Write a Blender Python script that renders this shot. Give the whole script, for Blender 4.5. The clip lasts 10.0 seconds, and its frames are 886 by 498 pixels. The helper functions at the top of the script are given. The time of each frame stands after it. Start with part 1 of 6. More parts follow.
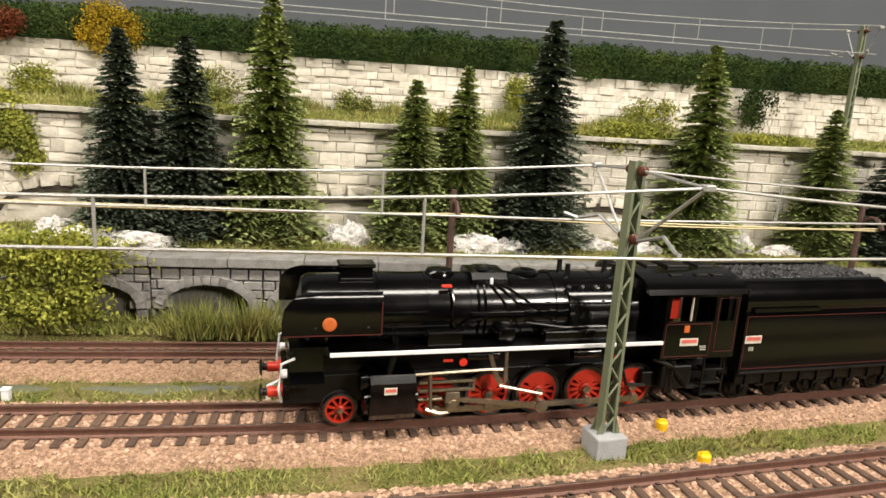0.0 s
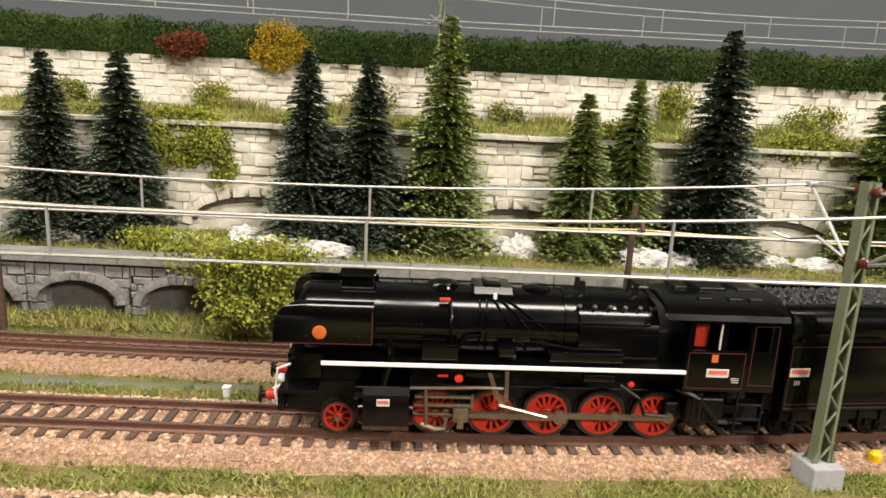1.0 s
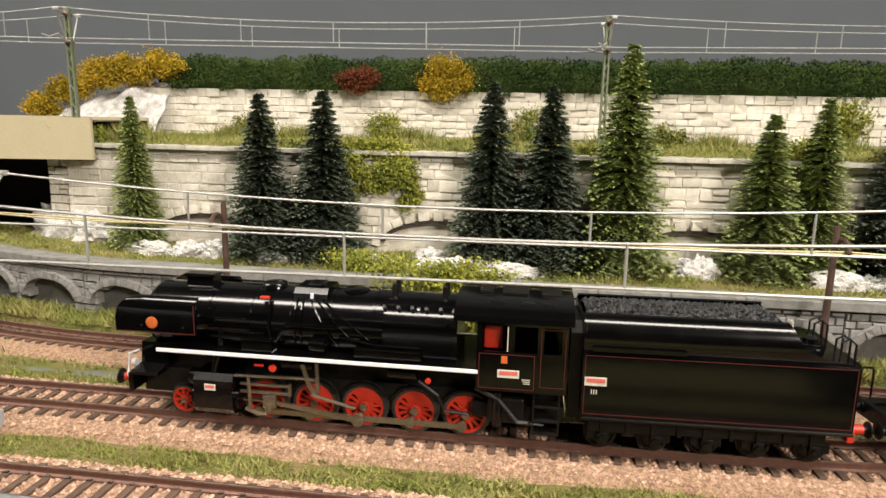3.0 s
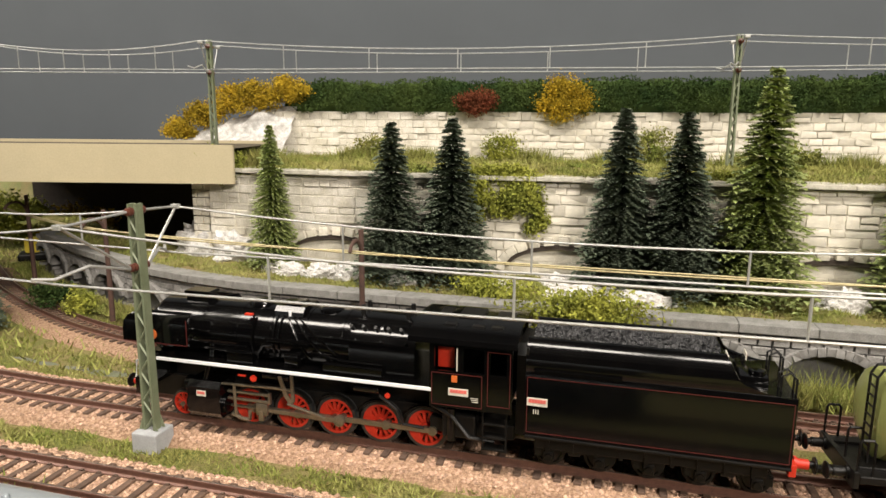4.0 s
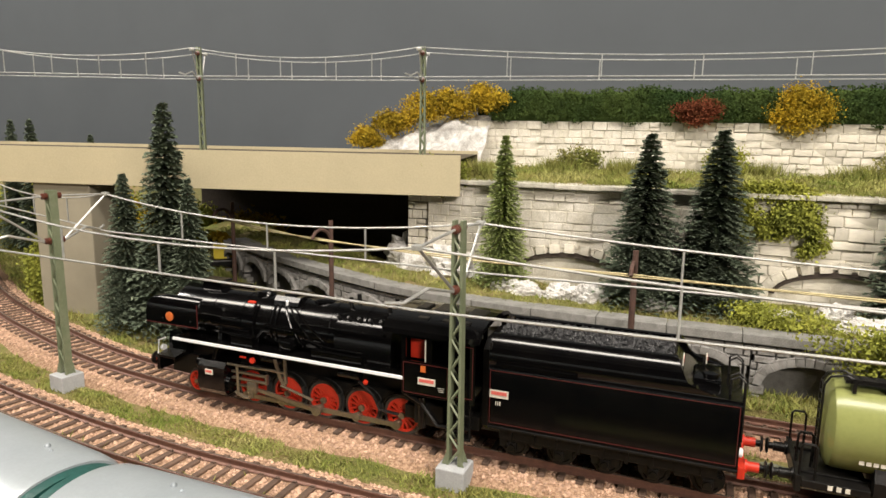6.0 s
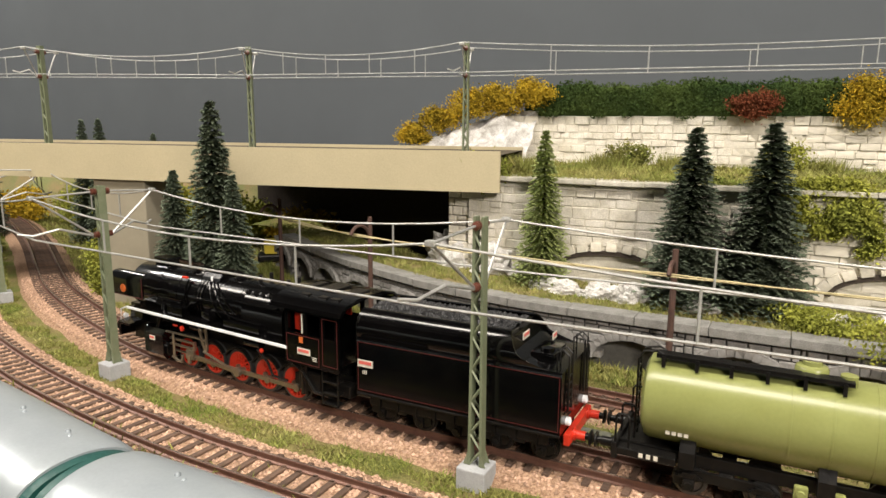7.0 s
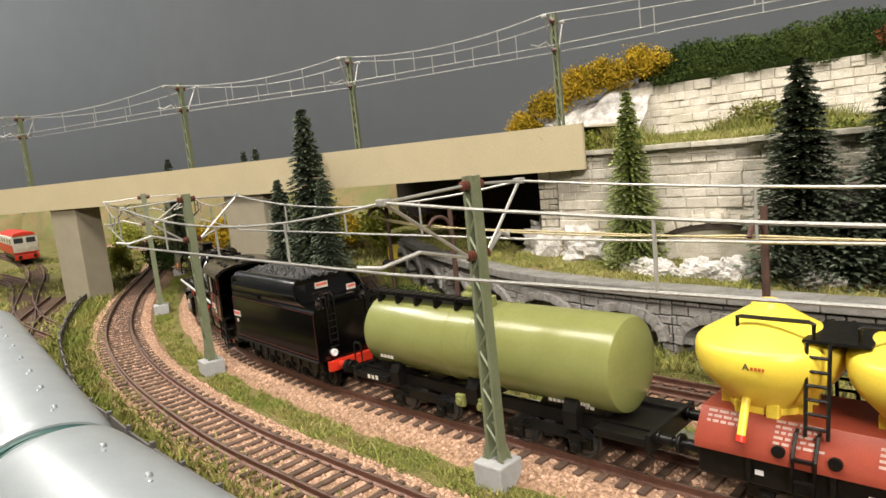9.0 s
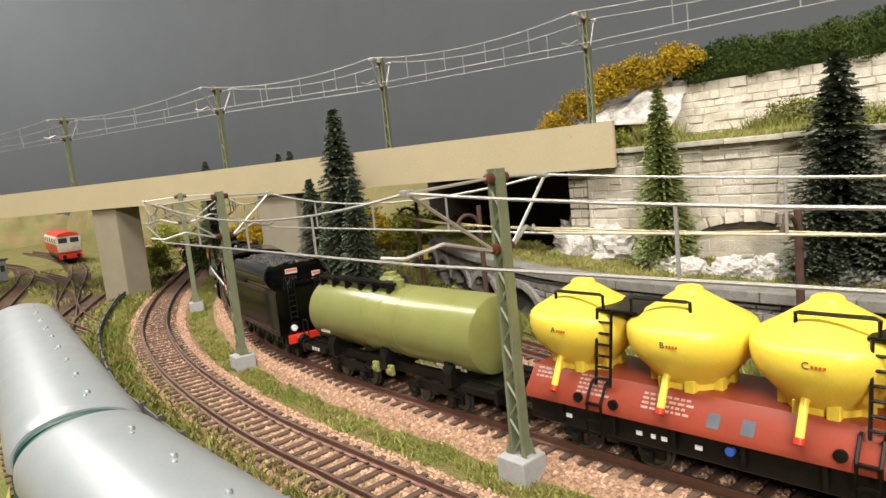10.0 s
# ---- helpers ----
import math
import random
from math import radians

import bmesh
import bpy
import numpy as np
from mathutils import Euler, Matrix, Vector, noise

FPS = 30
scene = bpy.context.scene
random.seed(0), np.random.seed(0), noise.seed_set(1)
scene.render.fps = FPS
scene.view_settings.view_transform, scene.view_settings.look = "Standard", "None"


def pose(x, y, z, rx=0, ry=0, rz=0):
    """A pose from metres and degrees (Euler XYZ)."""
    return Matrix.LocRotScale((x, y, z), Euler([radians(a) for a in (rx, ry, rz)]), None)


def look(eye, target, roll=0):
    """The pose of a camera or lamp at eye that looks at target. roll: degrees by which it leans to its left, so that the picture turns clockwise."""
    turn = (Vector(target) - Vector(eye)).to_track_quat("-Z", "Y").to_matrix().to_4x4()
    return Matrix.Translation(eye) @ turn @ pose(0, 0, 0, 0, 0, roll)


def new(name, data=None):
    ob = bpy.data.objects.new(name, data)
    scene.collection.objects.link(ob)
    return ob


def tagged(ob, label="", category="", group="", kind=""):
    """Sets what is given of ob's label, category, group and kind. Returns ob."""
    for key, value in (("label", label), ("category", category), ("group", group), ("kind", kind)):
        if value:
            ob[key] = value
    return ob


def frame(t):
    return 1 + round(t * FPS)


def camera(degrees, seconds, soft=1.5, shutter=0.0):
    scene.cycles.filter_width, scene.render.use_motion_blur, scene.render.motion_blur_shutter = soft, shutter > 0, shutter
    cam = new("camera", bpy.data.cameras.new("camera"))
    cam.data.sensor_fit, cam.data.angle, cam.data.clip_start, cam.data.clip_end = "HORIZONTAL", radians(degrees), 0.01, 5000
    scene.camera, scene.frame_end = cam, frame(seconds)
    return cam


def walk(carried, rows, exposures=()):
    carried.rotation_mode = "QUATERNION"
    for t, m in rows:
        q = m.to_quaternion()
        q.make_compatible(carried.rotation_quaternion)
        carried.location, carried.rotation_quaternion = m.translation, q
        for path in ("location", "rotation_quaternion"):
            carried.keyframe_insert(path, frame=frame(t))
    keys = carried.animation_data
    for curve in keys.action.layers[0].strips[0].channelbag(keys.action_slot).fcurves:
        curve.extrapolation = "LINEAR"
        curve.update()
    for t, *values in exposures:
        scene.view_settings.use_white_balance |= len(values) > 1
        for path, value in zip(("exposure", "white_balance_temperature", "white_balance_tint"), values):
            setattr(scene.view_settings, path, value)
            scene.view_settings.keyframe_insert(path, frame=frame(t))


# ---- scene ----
cam = camera(67.3, 10.0)
PATH = [
    (0.0, (0.00176, 0.00465, 0.1038), (0.00499, 0.02392, 0.09954), 3.6),
    (0.5, (-0.00751, 0.00711, 0.10317), (-0.00552, 0.02653, 0.09884), 3.1),
    (1.0, (-0.03302, 0.00437, 0.10698), (-0.03256, 0.02389, 0.10265), 2.9),
    (1.5, (-0.05349, -0.00088, 0.1116), (-0.05376, 0.01863, 0.10719), 2.7),
    (2.0, (-0.05832, -0.00381, 0.10846), (-0.05949, 0.01573, 0.10435), 2.1),
    (3.5, (-0.07725, -0.01396, 0.11173), (-0.08099, 0.00532, 0.10792), 0.7),
    (4.0, (-0.08935, -0.01613, 0.11953), (-0.09448, 0.00284, 0.11578), 0.4),
    (4.5, (-0.11057, -0.01523, 0.1189), (-0.11657, 0.00349, 0.1152), 0.4),
    (5.0, (-0.1417, -0.01666, 0.12118), (-0.14839, 0.00183, 0.11752), 0.6),
    (5.5, (-0.16225, -0.01845, 0.12014), (-0.16924, -5e-05, 0.11657), 0.3),
    (6.0, (-0.17865, -0.0205, 0.11941), (-0.18587, -0.00218, 0.11589), 0.9),
    (7.5, (-0.15541, 0.00169, 0.11679), (-0.16585, 0.0184, 0.11332), -0.6),
    (8.0, (-0.1409, 0.02162, 0.10948), (-0.15289, 0.03732, 0.10635), -1.9),
    (8.5, (-0.131, 0.03509, 0.10382), (-0.14398, 0.05001, 0.10084), -3.9),
    (9.0, (-0.12883, 0.0369, 0.09808), (-0.14268, 0.05105, 0.09527), -5.8),
    (9.5, (-0.128, 0.03717, 0.09657), (-0.1424, 0.05078, 0.09392), -6.3),
    (10.0, (-0.12674, 0.03795, 0.0946), (-0.1413, 0.05141, 0.09203), -5.8),
]
walk(cam, [(t, look(eye, target, roll)) for t, eye, target, roll in PATH])

# ---- light: a hall with long ceiling lamps over the layout, plus an added one ----
world = bpy.data.worlds.new("hall_air")
scene.world = world
world.use_nodes = True
world.node_tree.nodes["Background"].inputs[0].default_value = (0.9, 0.95, 1.0, 1)
world.node_tree.nodes["Background"].inputs[1].default_value = 0.015
scene.view_settings.exposure = 0.0
S = 0.001  # all dimensions below are in millimetres


def overhead_lamp(x, y, z, lx, ly, watts, colour):
    data = bpy.data.lights.new("overhead_lamp", "AREA")
    data.shape, data.size, data.size_y, data.energy, data.color = "RECTANGLE", lx * S, ly * S, watts, colour
    ob = new("overhead_lamp_light", data)
    ob.matrix_world = pose(x * S, y * S, z * S)
    return ob


# extra lamp with no known fixture, brightens the far left of the backdrop
overhead_lamp(-1690, 130, 900, 420, 80, 9.0, (1.0, 0.95, 0.88))
for x in (380, -420, -1220):
    overhead_lamp(x, -140, 900, 740, 170, 11.2 if x > -1000 else 10.0, (1.0, 0.915, 0.81))
key = bpy.data.lights.new("hall_floodlight", "AREA")
key.shape, key.size, key.size_y, key.energy, key.color = "RECTANGLE", 0.45, 0.25, 38.0, (1.0, 0.9, 0.79)
new("hall_floodlight", key).matrix_world = look((1.15, -1.25, 1.05), (-0.25, 0.28, 0.05))


# ---- materials ----
def material(name, base, rough=0.6, metal=0.0, second=None, scale=300.0, amount=0.5, fine=2500.0, bump=0.2, dist=0.0004, spread=0.12, random_tint=0.0, coat=0.0, island=False):
    m = bpy.data.materials.new(name)
    m.use_nodes = True
    nt = m.node_tree
    b = nt.nodes["Principled BSDF"]
    tc = nt.nodes.new("ShaderNodeTexCoord")
    n1 = nt.nodes.new("ShaderNodeTexNoise")
    n1.inputs["Scale"].default_value, n1.inputs["Detail"].default_value, n1.inputs["Roughness"].default_value = scale, 5, 0.62
    n2 = nt.nodes.new("ShaderNodeTexNoise")
    n2.inputs["Scale"].default_value, n2.inputs["Detail"].default_value = fine, 3
    nt.links.new(tc.outputs["Object"], n1.inputs["Vector"])
    nt.links.new(tc.outputs["Object"], n2.inputs["Vector"])
    ramp = nt.nodes.new("ShaderNodeValToRGB")
    ramp.color_ramp.elements[0].position, ramp.color_ramp.elements[1].position = 0.5 - amount / 2 + 0.08, 0.5 + amount / 2 - 0.08
    second = second or tuple(min(1, c * 0.72) for c in base)
    ramp.color_ramp.elements[0].color, ramp.color_ramp.elements[1].color = (*base, 1), (*second, 1)
    nt.links.new(n1.outputs["Fac"], ramp.inputs["Fac"])
    hsv = nt.nodes.new("ShaderNodeHueSaturation")
    mr = nt.nodes.new("ShaderNodeMapRange")
    mr.inputs["From Min"].default_value, mr.inputs["From Max"].default_value = 0.3, 0.7
    mr.inputs["To Min"].default_value, mr.inputs["To Max"].default_value = 1 - spread, 1 + spread
    nt.links.new(n2.outputs["Fac"], mr.inputs["Value"])
    value = mr.outputs["Result"]
    if random_tint:
        src = nt.nodes.new("ShaderNodeNewGeometry").outputs["Random Per Island"] if island else nt.nodes.new("ShaderNodeObjectInfo").outputs["Random"]
        m2 = nt.nodes.new("ShaderNodeMapRange")
        m2.inputs["To Min"].default_value, m2.inputs["To Max"].default_value = 1 - random_tint, 1 + random_tint
        nt.links.new(src, m2.inputs["Value"])
        mul = nt.nodes.new("ShaderNodeMath")
        mul.operation = "MULTIPLY"
        nt.links.new(value, mul.inputs[0])
        nt.links.new(m2.outputs["Result"], mul.inputs[1])
        value = mul.outputs[0]
    nt.links.new(value, hsv.inputs["Value"])
    nt.links.new(ramp.outputs["Color"], hsv.inputs["Color"])
    nt.links.new(hsv.outputs["Color"], b.inputs["Base Color"])
    r = nt.nodes.new("ShaderNodeMapRange")
    r.inputs["To Min"].default_value, r.inputs["To Max"].default_value = max(0.03, rough - (0.1 if rough > 0.3 else 0.04)), min(1, rough + (0.1 if rough > 0.3 else 0.04))
    nt.links.new(n1.outputs["Fac"], r.inputs["Value"])
    nt.links.new(r.outputs["Result"], b.inputs["Roughness"])
    b.inputs["Metallic"].default_value = metal
    b.inputs["Coat Weight"].default_value = coat
    if bump:
        bn = nt.nodes.new("ShaderNodeBump")
        bn.inputs["Strength"].default_value, bn.inputs["Distance"].default_value = bump, dist
        nt.links.new(n2.outputs["Fac"], bn.inputs["Height"])
        nt.links.new(bn.outputs["Normal"], b.inputs["Normal"])
    return m


M = {}
M["black"] = material("loco_black_paint", (0.0012, 0.0012, 0.0014), 0.15, 0, (0.0025, 0.0023, 0.0022), 120, fine=1500, bump=0.02, spread=0.1)
M["black_matt"] = material("underframe_black", (0.004, 0.004, 0.004), 0.36, 0, (0.009, 0.008, 0.007), 400, bump=0.2)
for k in ("black", "black_matt"):
    M[k].node_tree.nodes["Principled BSDF"].inputs["Specular IOR Level"].default_value = 0.5 if k == "black" else 0.3
M["red"] = material("signal_red_paint", (0.62, 0.035, 0.015), 0.42, 0, (0.5, 0.03, 0.012), 300, bump=0.05)
M["line_red"] = material("red_lining", (0.075, 0.009, 0.008), 0.5, 0, bump=0)
M["white"] = material("white_paint", (0.85, 0.86, 0.88), 0.4, 0, (0.75, 0.76, 0.78), 300, bump=0.03, spread=0.05)
M["plate"] = material("number_plate_red", (0.75, 0.16, 0.13), 0.45, 0, bump=0)
M["brass"] = material("orange_badge", (0.6, 0.14, 0.03), 0.45, 0.0, bump=0.1)
M["steel"] = material("rod_steel", (0.36, 0.31, 0.23), 0.32, 0.85, (0.27, 0.23, 0.17), 600, bump=0.1)
M["tyre"] = material("wheel_tyre_steel", (0.1, 0.1, 0.1), 0.35, 0.7, bump=0.05)
M["glass"] = material("cab_glass", (0.05, 0.055, 0.06), 0.08, 0.0, bump=0, spread=0.0)
M["coal"] = material("coal", (0.012, 0.012, 0.013), 0.35, 0, (0.03, 0.03, 0.032), 900, fine=3000, bump=0.8, random_tint=0.5, island=True)
M["olive"] = material("olive_tank_paint", (0.235, 0.255, 0.088), 0.25, 0, (0.21, 0.225, 0.073), 60, fine=900, bump=0.02, spread=0.04)
M["yellow"] = material("yellow_hopper_paint", (0.9, 0.72, 0.085), 0.33, 0, (0.88, 0.68, 0.075), 80, bump=0.03, spread=0.05)
M["oxide"] = material("oxide_red_paint", (0.3, 0.055, 0.03), 0.45, 0, (0.25, 0.045, 0.025), 150, bump=0.05, spread=0.08)
M["silver"] = material("silver_roof_paint", (0.33, 0.365, 0.39), 0.33, 0.25, (0.29, 0.325, 0.35), 60, fine=1200, bump=0.03, spread=0.03)
M["green_dark"] = material("dark_green_rubber", (0.01, 0.07, 0.06), 0.5, 0, bump=0.1)
M["cream"] = material("cream_paint", (0.7, 0.66, 0.56), 0.5, 0, bump=0.05)
M["blue"] = material("blue_paint", (0.03, 0.1, 0.45), 0.45, 0, bump=0.05)
M["rail"] = material("rail_rust", (0.17, 0.085, 0.06), 0.5, 0.2, (0.12, 0.06, 0.045), 500, bump=0.15)
M["railhead"] = material("rail_head_worn", (0.5, 0.42, 0.36), 0.28, 0.85, (0.3, 0.2, 0.15), 250, bump=0.03)
M["sleeper"] = material("sleeper_brown", (0.125, 0.075, 0.05), 0.75, 0, (0.075, 0.046, 0.032), 500, bump=0.4, random_tint=0.25)
M["ballast"] = material("ballast_bed", (0.5, 0.33, 0.22), 0.9, 0, (0.28, 0.17, 0.11), 700, amount=0.4, fine=1800, bump=1.0, dist=0.0012, spread=0.3)
M["grain"] = material("ballast_grains", (0.55, 0.37, 0.27), 0.85, 0, (0.38, 0.245, 0.17), 900, bump=0.4, random_tint=0.4, island=True)
M["soil"] = material("static_grass_soil", (0.15, 0.165, 0.045), 0.95, 0, (0.24, 0.19, 0.085), 45, amount=0.4, fine=1500, bump=1.0, dist=0.0012, spread=0.35)
M["path"] = material("grey_path", (0.15, 0.15, 0.135), 0.95, 0, (0.13, 0.145, 0.07), 120, fine=1500, bump=0.6)
M["grass"] = material("grass_flock", (0.17, 0.21, 0.045), 0.9, 0, (0.27, 0.25, 0.08), 50, amount=0.45, bump=0, random_tint=0.4, island=True)
M["grass_dry"] = material("dry_grass_flock", (0.32, 0.3, 0.11), 0.9, 0, (0.24, 0.26, 0.07), 60, amount=0.45, bump=0, random_tint=0.4, island=True)
M["leaf_lime"] = material("lime_foliage", (0.33, 0.335, 0.055), 0.8, 0, (0.19, 0.215, 0.04), 90, bump=0, random_tint=0.25, island=True)
M["leaf_green"] = material("hedge_foliage", (0.018, 0.04, 0.01), 0.85, 0, (0.06, 0.088, 0.02), 26, bump=0, random_tint=0.28, island=True)
M["leaf_yellow"] = material("yellow_foliage", (0.47, 0.31, 0.02), 0.85, 0, (0.3, 0.22, 0.02), 90, bump=0, random_tint=0.25, island=True)
M["leaf_red"] = material("russet_foliage", (0.2, 0.052, 0.025), 0.85, 0, (0.13, 0.045, 0.02), 90, bump=0, random_tint=0.25, island=True)
M["fir_dark"] = material("dark_fir_needles", (0.1, 0.132, 0.092), 0.75, 0, (0.145, 0.17, 0.115), 200, bump=0, random_tint=0.24, island=True)
M["fir_light"] = material("light_fir_needles", (0.27, 0.335, 0.115), 0.8, 0, (0.34, 0.38, 0.15), 200, bump=0, random_tint=0.2, island=True)
M["bark"] = material("bark", (0.07, 0.045, 0.03), 0.9, 0, bump=0.5)
M["stone"] = material("pale_limestone", (0.8, 0.76, 0.68), 0.88, 0, (0.58, 0.54, 0.44), 110, amount=0.5, fine=1500, bump=0.7, dist=0.0008, spread=0.14, random_tint=0.13)
M["joint"] = material("wall_joint_mortar", (0.72, 0.68, 0.59), 0.95, 0, (0.5, 0.46, 0.37), 120, bump=0.6)
M["arcade"] = material("grey_arcade_stone", (0.3, 0.29, 0.275), 0.85, 0, (0.2, 0.195, 0.185), 220, fine=1600, bump=0.7, spread=0.2, random_tint=0.16)
M["arcade_joint"] = material("grey_joint", (0.14, 0.135, 0.125), 0.95, 0, bump=0.5)
M["cap"] = material("grey_coping_stone", (0.62, 0.59, 0.51), 0.85, 0, (0.38, 0.36, 0.29), 120, bump=0.6, spread=0.18, random_tint=0.1)
M["arcade_cap"] = material("dark_grey_coping", (0.27, 0.265, 0.25), 0.85, 0, (0.17, 0.168, 0.155), 200, bump=0.6, spread=0.2, random_tint=0.08)
M["rock"] = material("white_rock", (0.72, 0.71, 0.69), 0.8, 0, (0.38, 0.36, 0.33), 220, fine=1200, bump=0.9, dist=0.001, spread=0.2)
M["bridge"] = material("beige_bridge_card", (0.46, 0.4, 0.26), 0.8, 0, (0.43, 0.375, 0.245), 40, fine=1200, bump=0.12, spread=0.05)
# bridge colour darkened for the shade under the deck; baseboard and letters share it
M["bridge_dark"] = material("bridge_underside_shade", (0.1, 0.08, 0.05), 0.9, 0, bump=0.2)
M["concrete"] = material("grey_concrete", (0.4, 0.41, 0.42), 0.8, 0, (0.33, 0.34, 0.35), 250, bump=0.35, spread=0.1)
M["pier"] = material("pier_concrete", (0.3, 0.27, 0.2), 0.85, 0, (0.26, 0.235, 0.175), 60, bump=0.2, spread=0.08)
M["mast"] = material("mast_green_paint", (0.15, 0.18, 0.105), 0.5, 0.1, (0.19, 0.21, 0.135), 300, bump=0.1)
M["insulator"] = material("brown_insulator", (0.1, 0.032, 0.02), 0.3, 0, bump=0)
M["wire"] = material("silver_wire", (0.5, 0.5, 0.48), 0.4, 0.5, (0.4, 0.4, 0.38), 300, bump=0)
M["wire_far"] = material("thin_dull_wire", (0.34, 0.35, 0.34), 0.5, 0.4, bump=0)
M["brass_wire"] = material("pale_brass_wire", (0.5, 0.43, 0.24), 0.4, 0.5, bump=0)
M["brown_pole"] = material("brown_wood_pole", (0.09, 0.045, 0.032), 0.75, 0, (0.06, 0.035, 0.028), 300, bump=0.3)
M["fence"] = material("weathered_fence", (0.1, 0.1, 0.105), 0.85, 0, (0.16, 0.15, 0.14), 250, bump=0.4)
M["backdrop"] = material("painted_grey_backdrop", (0.074, 0.084, 0.094), 0.85, 0, (0.065, 0.074, 0.084), 3, amount=0.8, fine=20, bump=0, spread=0.03)
M["hall"] = material("hall_paint", (0.05, 0.05, 0.05), 0.9, 0, bump=0)
# near-black brown painted for shade in the arches and behind the bridge
M["deep_shade"] = material("deep_shade_brown", (0.06, 0.045, 0.035), 0.95, 0, bump=0.6)
M["autumn"] = material("brown_scrub_ground", (0.26, 0.19, 0.09), 0.95, 0, (0.18, 0.19, 0.07), 30, amount=0.4, bump=0.8, spread=0.3)
M["slate"] = material("slate_panel", (0.07, 0.09, 0.12), 0.6, 0, bump=0)
M["pale_print"] = material("pale_print", (0.42, 0.3, 0.26), 0.5, 0, bump=0)
M["yellow_plastic"] = material("yellow_plastic", (0.9, 0.55, 0.01), 0.4, 0, bump=0)


for k in ("grass", "grass_dry", "leaf_lime", "leaf_green", "leaf_yellow", "leaf_red", "fir_dark", "fir_light", "soil", "ballast", "grain"):
    M[k].node_tree.nodes["Principled BSDF"].inputs["Specular IOR Level"].default_value = 0.15


# ---- mesh helpers, in millimetres ----
def part(name, bm, mat, parent=None, label="", smooth=False, at=None):
    """Links a bmesh as one mesh object, under a thing or part where one is given."""
    me = bpy.data.meshes.new(name)
    bmesh.ops.recalc_face_normals(bm, faces=bm.faces)
    bm.transform(Matrix.Scale(S, 4))
    bm.to_mesh(me)
    bm.free()
    me.materials.append(mat)
    if smooth:
        me.shade_smooth() if smooth is True else me.set_sharp_from_angle(angle=radians(smooth))
    ob = new(name, me)
    if parent:
        ob.parent = parent
    if at:
        ob.location = [c * S for c in at]
    if label:
        tagged(ob, label)
    return ob


def thing(name, label, category, at=(0, 0, 0), yaw=0.0, group="", kind=""):
    ob = new(name)
    ob.empty_display_size = 0.01
    ob.matrix_basis = pose(at[0] * S, at[1] * S, at[2] * S, 0, 0, yaw)
    return tagged(ob, label, category, group, kind)


def mesh_part(name, verts, faces, mat, parent=None, label="", smooth=False):
    me = bpy.data.meshes.new(name)
    me.from_pydata([(a * S, b * S, c * S) for a, b, c in verts], [], faces)
    me.materials.append(mat)
    if smooth:
        me.shade_smooth()
    ob = new(name, me)
    if parent:
        ob.parent = parent
    if label:
        tagged(ob, label)
    return ob


def box(bm, x0, x1, y0, y1, z0, z1, bev=0.0):
    r = bmesh.ops.create_cube(bm, size=1)
    for v in r["verts"]:
        v.co = Vector(((x0 + x1) / 2 + v.co.x * (x1 - x0), (y0 + y1) / 2 + v.co.y * (y1 - y0), (z0 + z1) / 2 + v.co.z * (z1 - z0)))
    if bev:
        edges = list({e for v in r["verts"] for e in v.link_edges})
        bmesh.ops.bevel(bm, geom=edges, offset=bev, segments=2, affect="EDGES", profile=0.5)


def cyl(bm, p0, p1, r0, r1=None, seg=16, cap=True):
    r1 = r0 if r1 is None else r1
    p0, p1 = Vector(p0), Vector(p1)
    q = (p1 - p0).to_track_quat("Z", "Y")
    rings = []
    for p, r in ((p0, r0), (p1, r1)):
        rings.append([bm.verts.new(p + q @ Vector((r * math.cos(2 * math.pi * i / seg), r * math.sin(2 * math.pi * i / seg), 0))) for i in range(seg)])
    for i in range(seg):
        bm.faces.new((rings[0][i], rings[0][(i + 1) % seg], rings[1][(i + 1) % seg], rings[1][i]))
    if cap:
        bm.faces.new(rings[0][::-1])
        bm.faces.new(rings[1])


def lathe(bm, profile, seg=32, axis="z", centre=(0, 0, 0), closed=True):
    """profile: (radius, height) pairs turned round an axis."""
    c = Vector(centre)
    rings = []
    for r, h in profile:
        ring = []
        for i in range(seg):
            a = 2 * math.pi * i / seg
            u, v = r * math.cos(a), r * math.sin(a)
            p = {"z": (u, v, h), "x": (h, u, v), "y": (u, h, v)}[axis]
            ring.append(bm.verts.new(c + Vector(p)))
        rings.append(ring)
    for a, b in zip(rings, rings[1:]):
        for i in range(seg):
            bm.faces.new((a[i], a[(i + 1) % seg], b[(i + 1) % seg], b[i]))
    if closed:
        bm.faces.new(rings[0][::-1])
        bm.faces.new(rings[-1])


def tube(bm, pts, r, seg=6):
    pts = [Vector(p) for p in pts]
    rings = []
    for i, p in enumerate(pts):
        d = (pts[min(i + 1, len(pts) - 1)] - pts[max(i - 1, 0)]).normalized()
        q = d.to_track_quat("Z", "Y")
        rings.append([bm.verts.new(p + q @ Vector((r * math.cos(2 * math.pi * k / seg), r * math.sin(2 * math.pi * k / seg), 0))) for k in range(seg)])
    for a, b in zip(rings, rings[1:]):
        for k in range(seg):
            bm.faces.new((a[k], a[(k + 1) % seg], b[(k + 1) % seg], b[k]))
    bm.faces.new(rings[0][::-1])
    bm.faces.new(rings[-1])


def plate(bm, poly, y0, y1):
    """A flat outline in x and z given thickness from y0 to y1."""
    a = [bm.verts.new((x, y0, z)) for x, z in poly]
    b = [bm.verts.new((x, y1, z)) for x, z in poly]
    bm.faces.new(a)
    bm.faces.new(b[::-1])
    for i in range(len(poly)):
        j = (i + 1) % len(poly)
        bm.faces.new((a[i], a[j], b[j], b[i]))


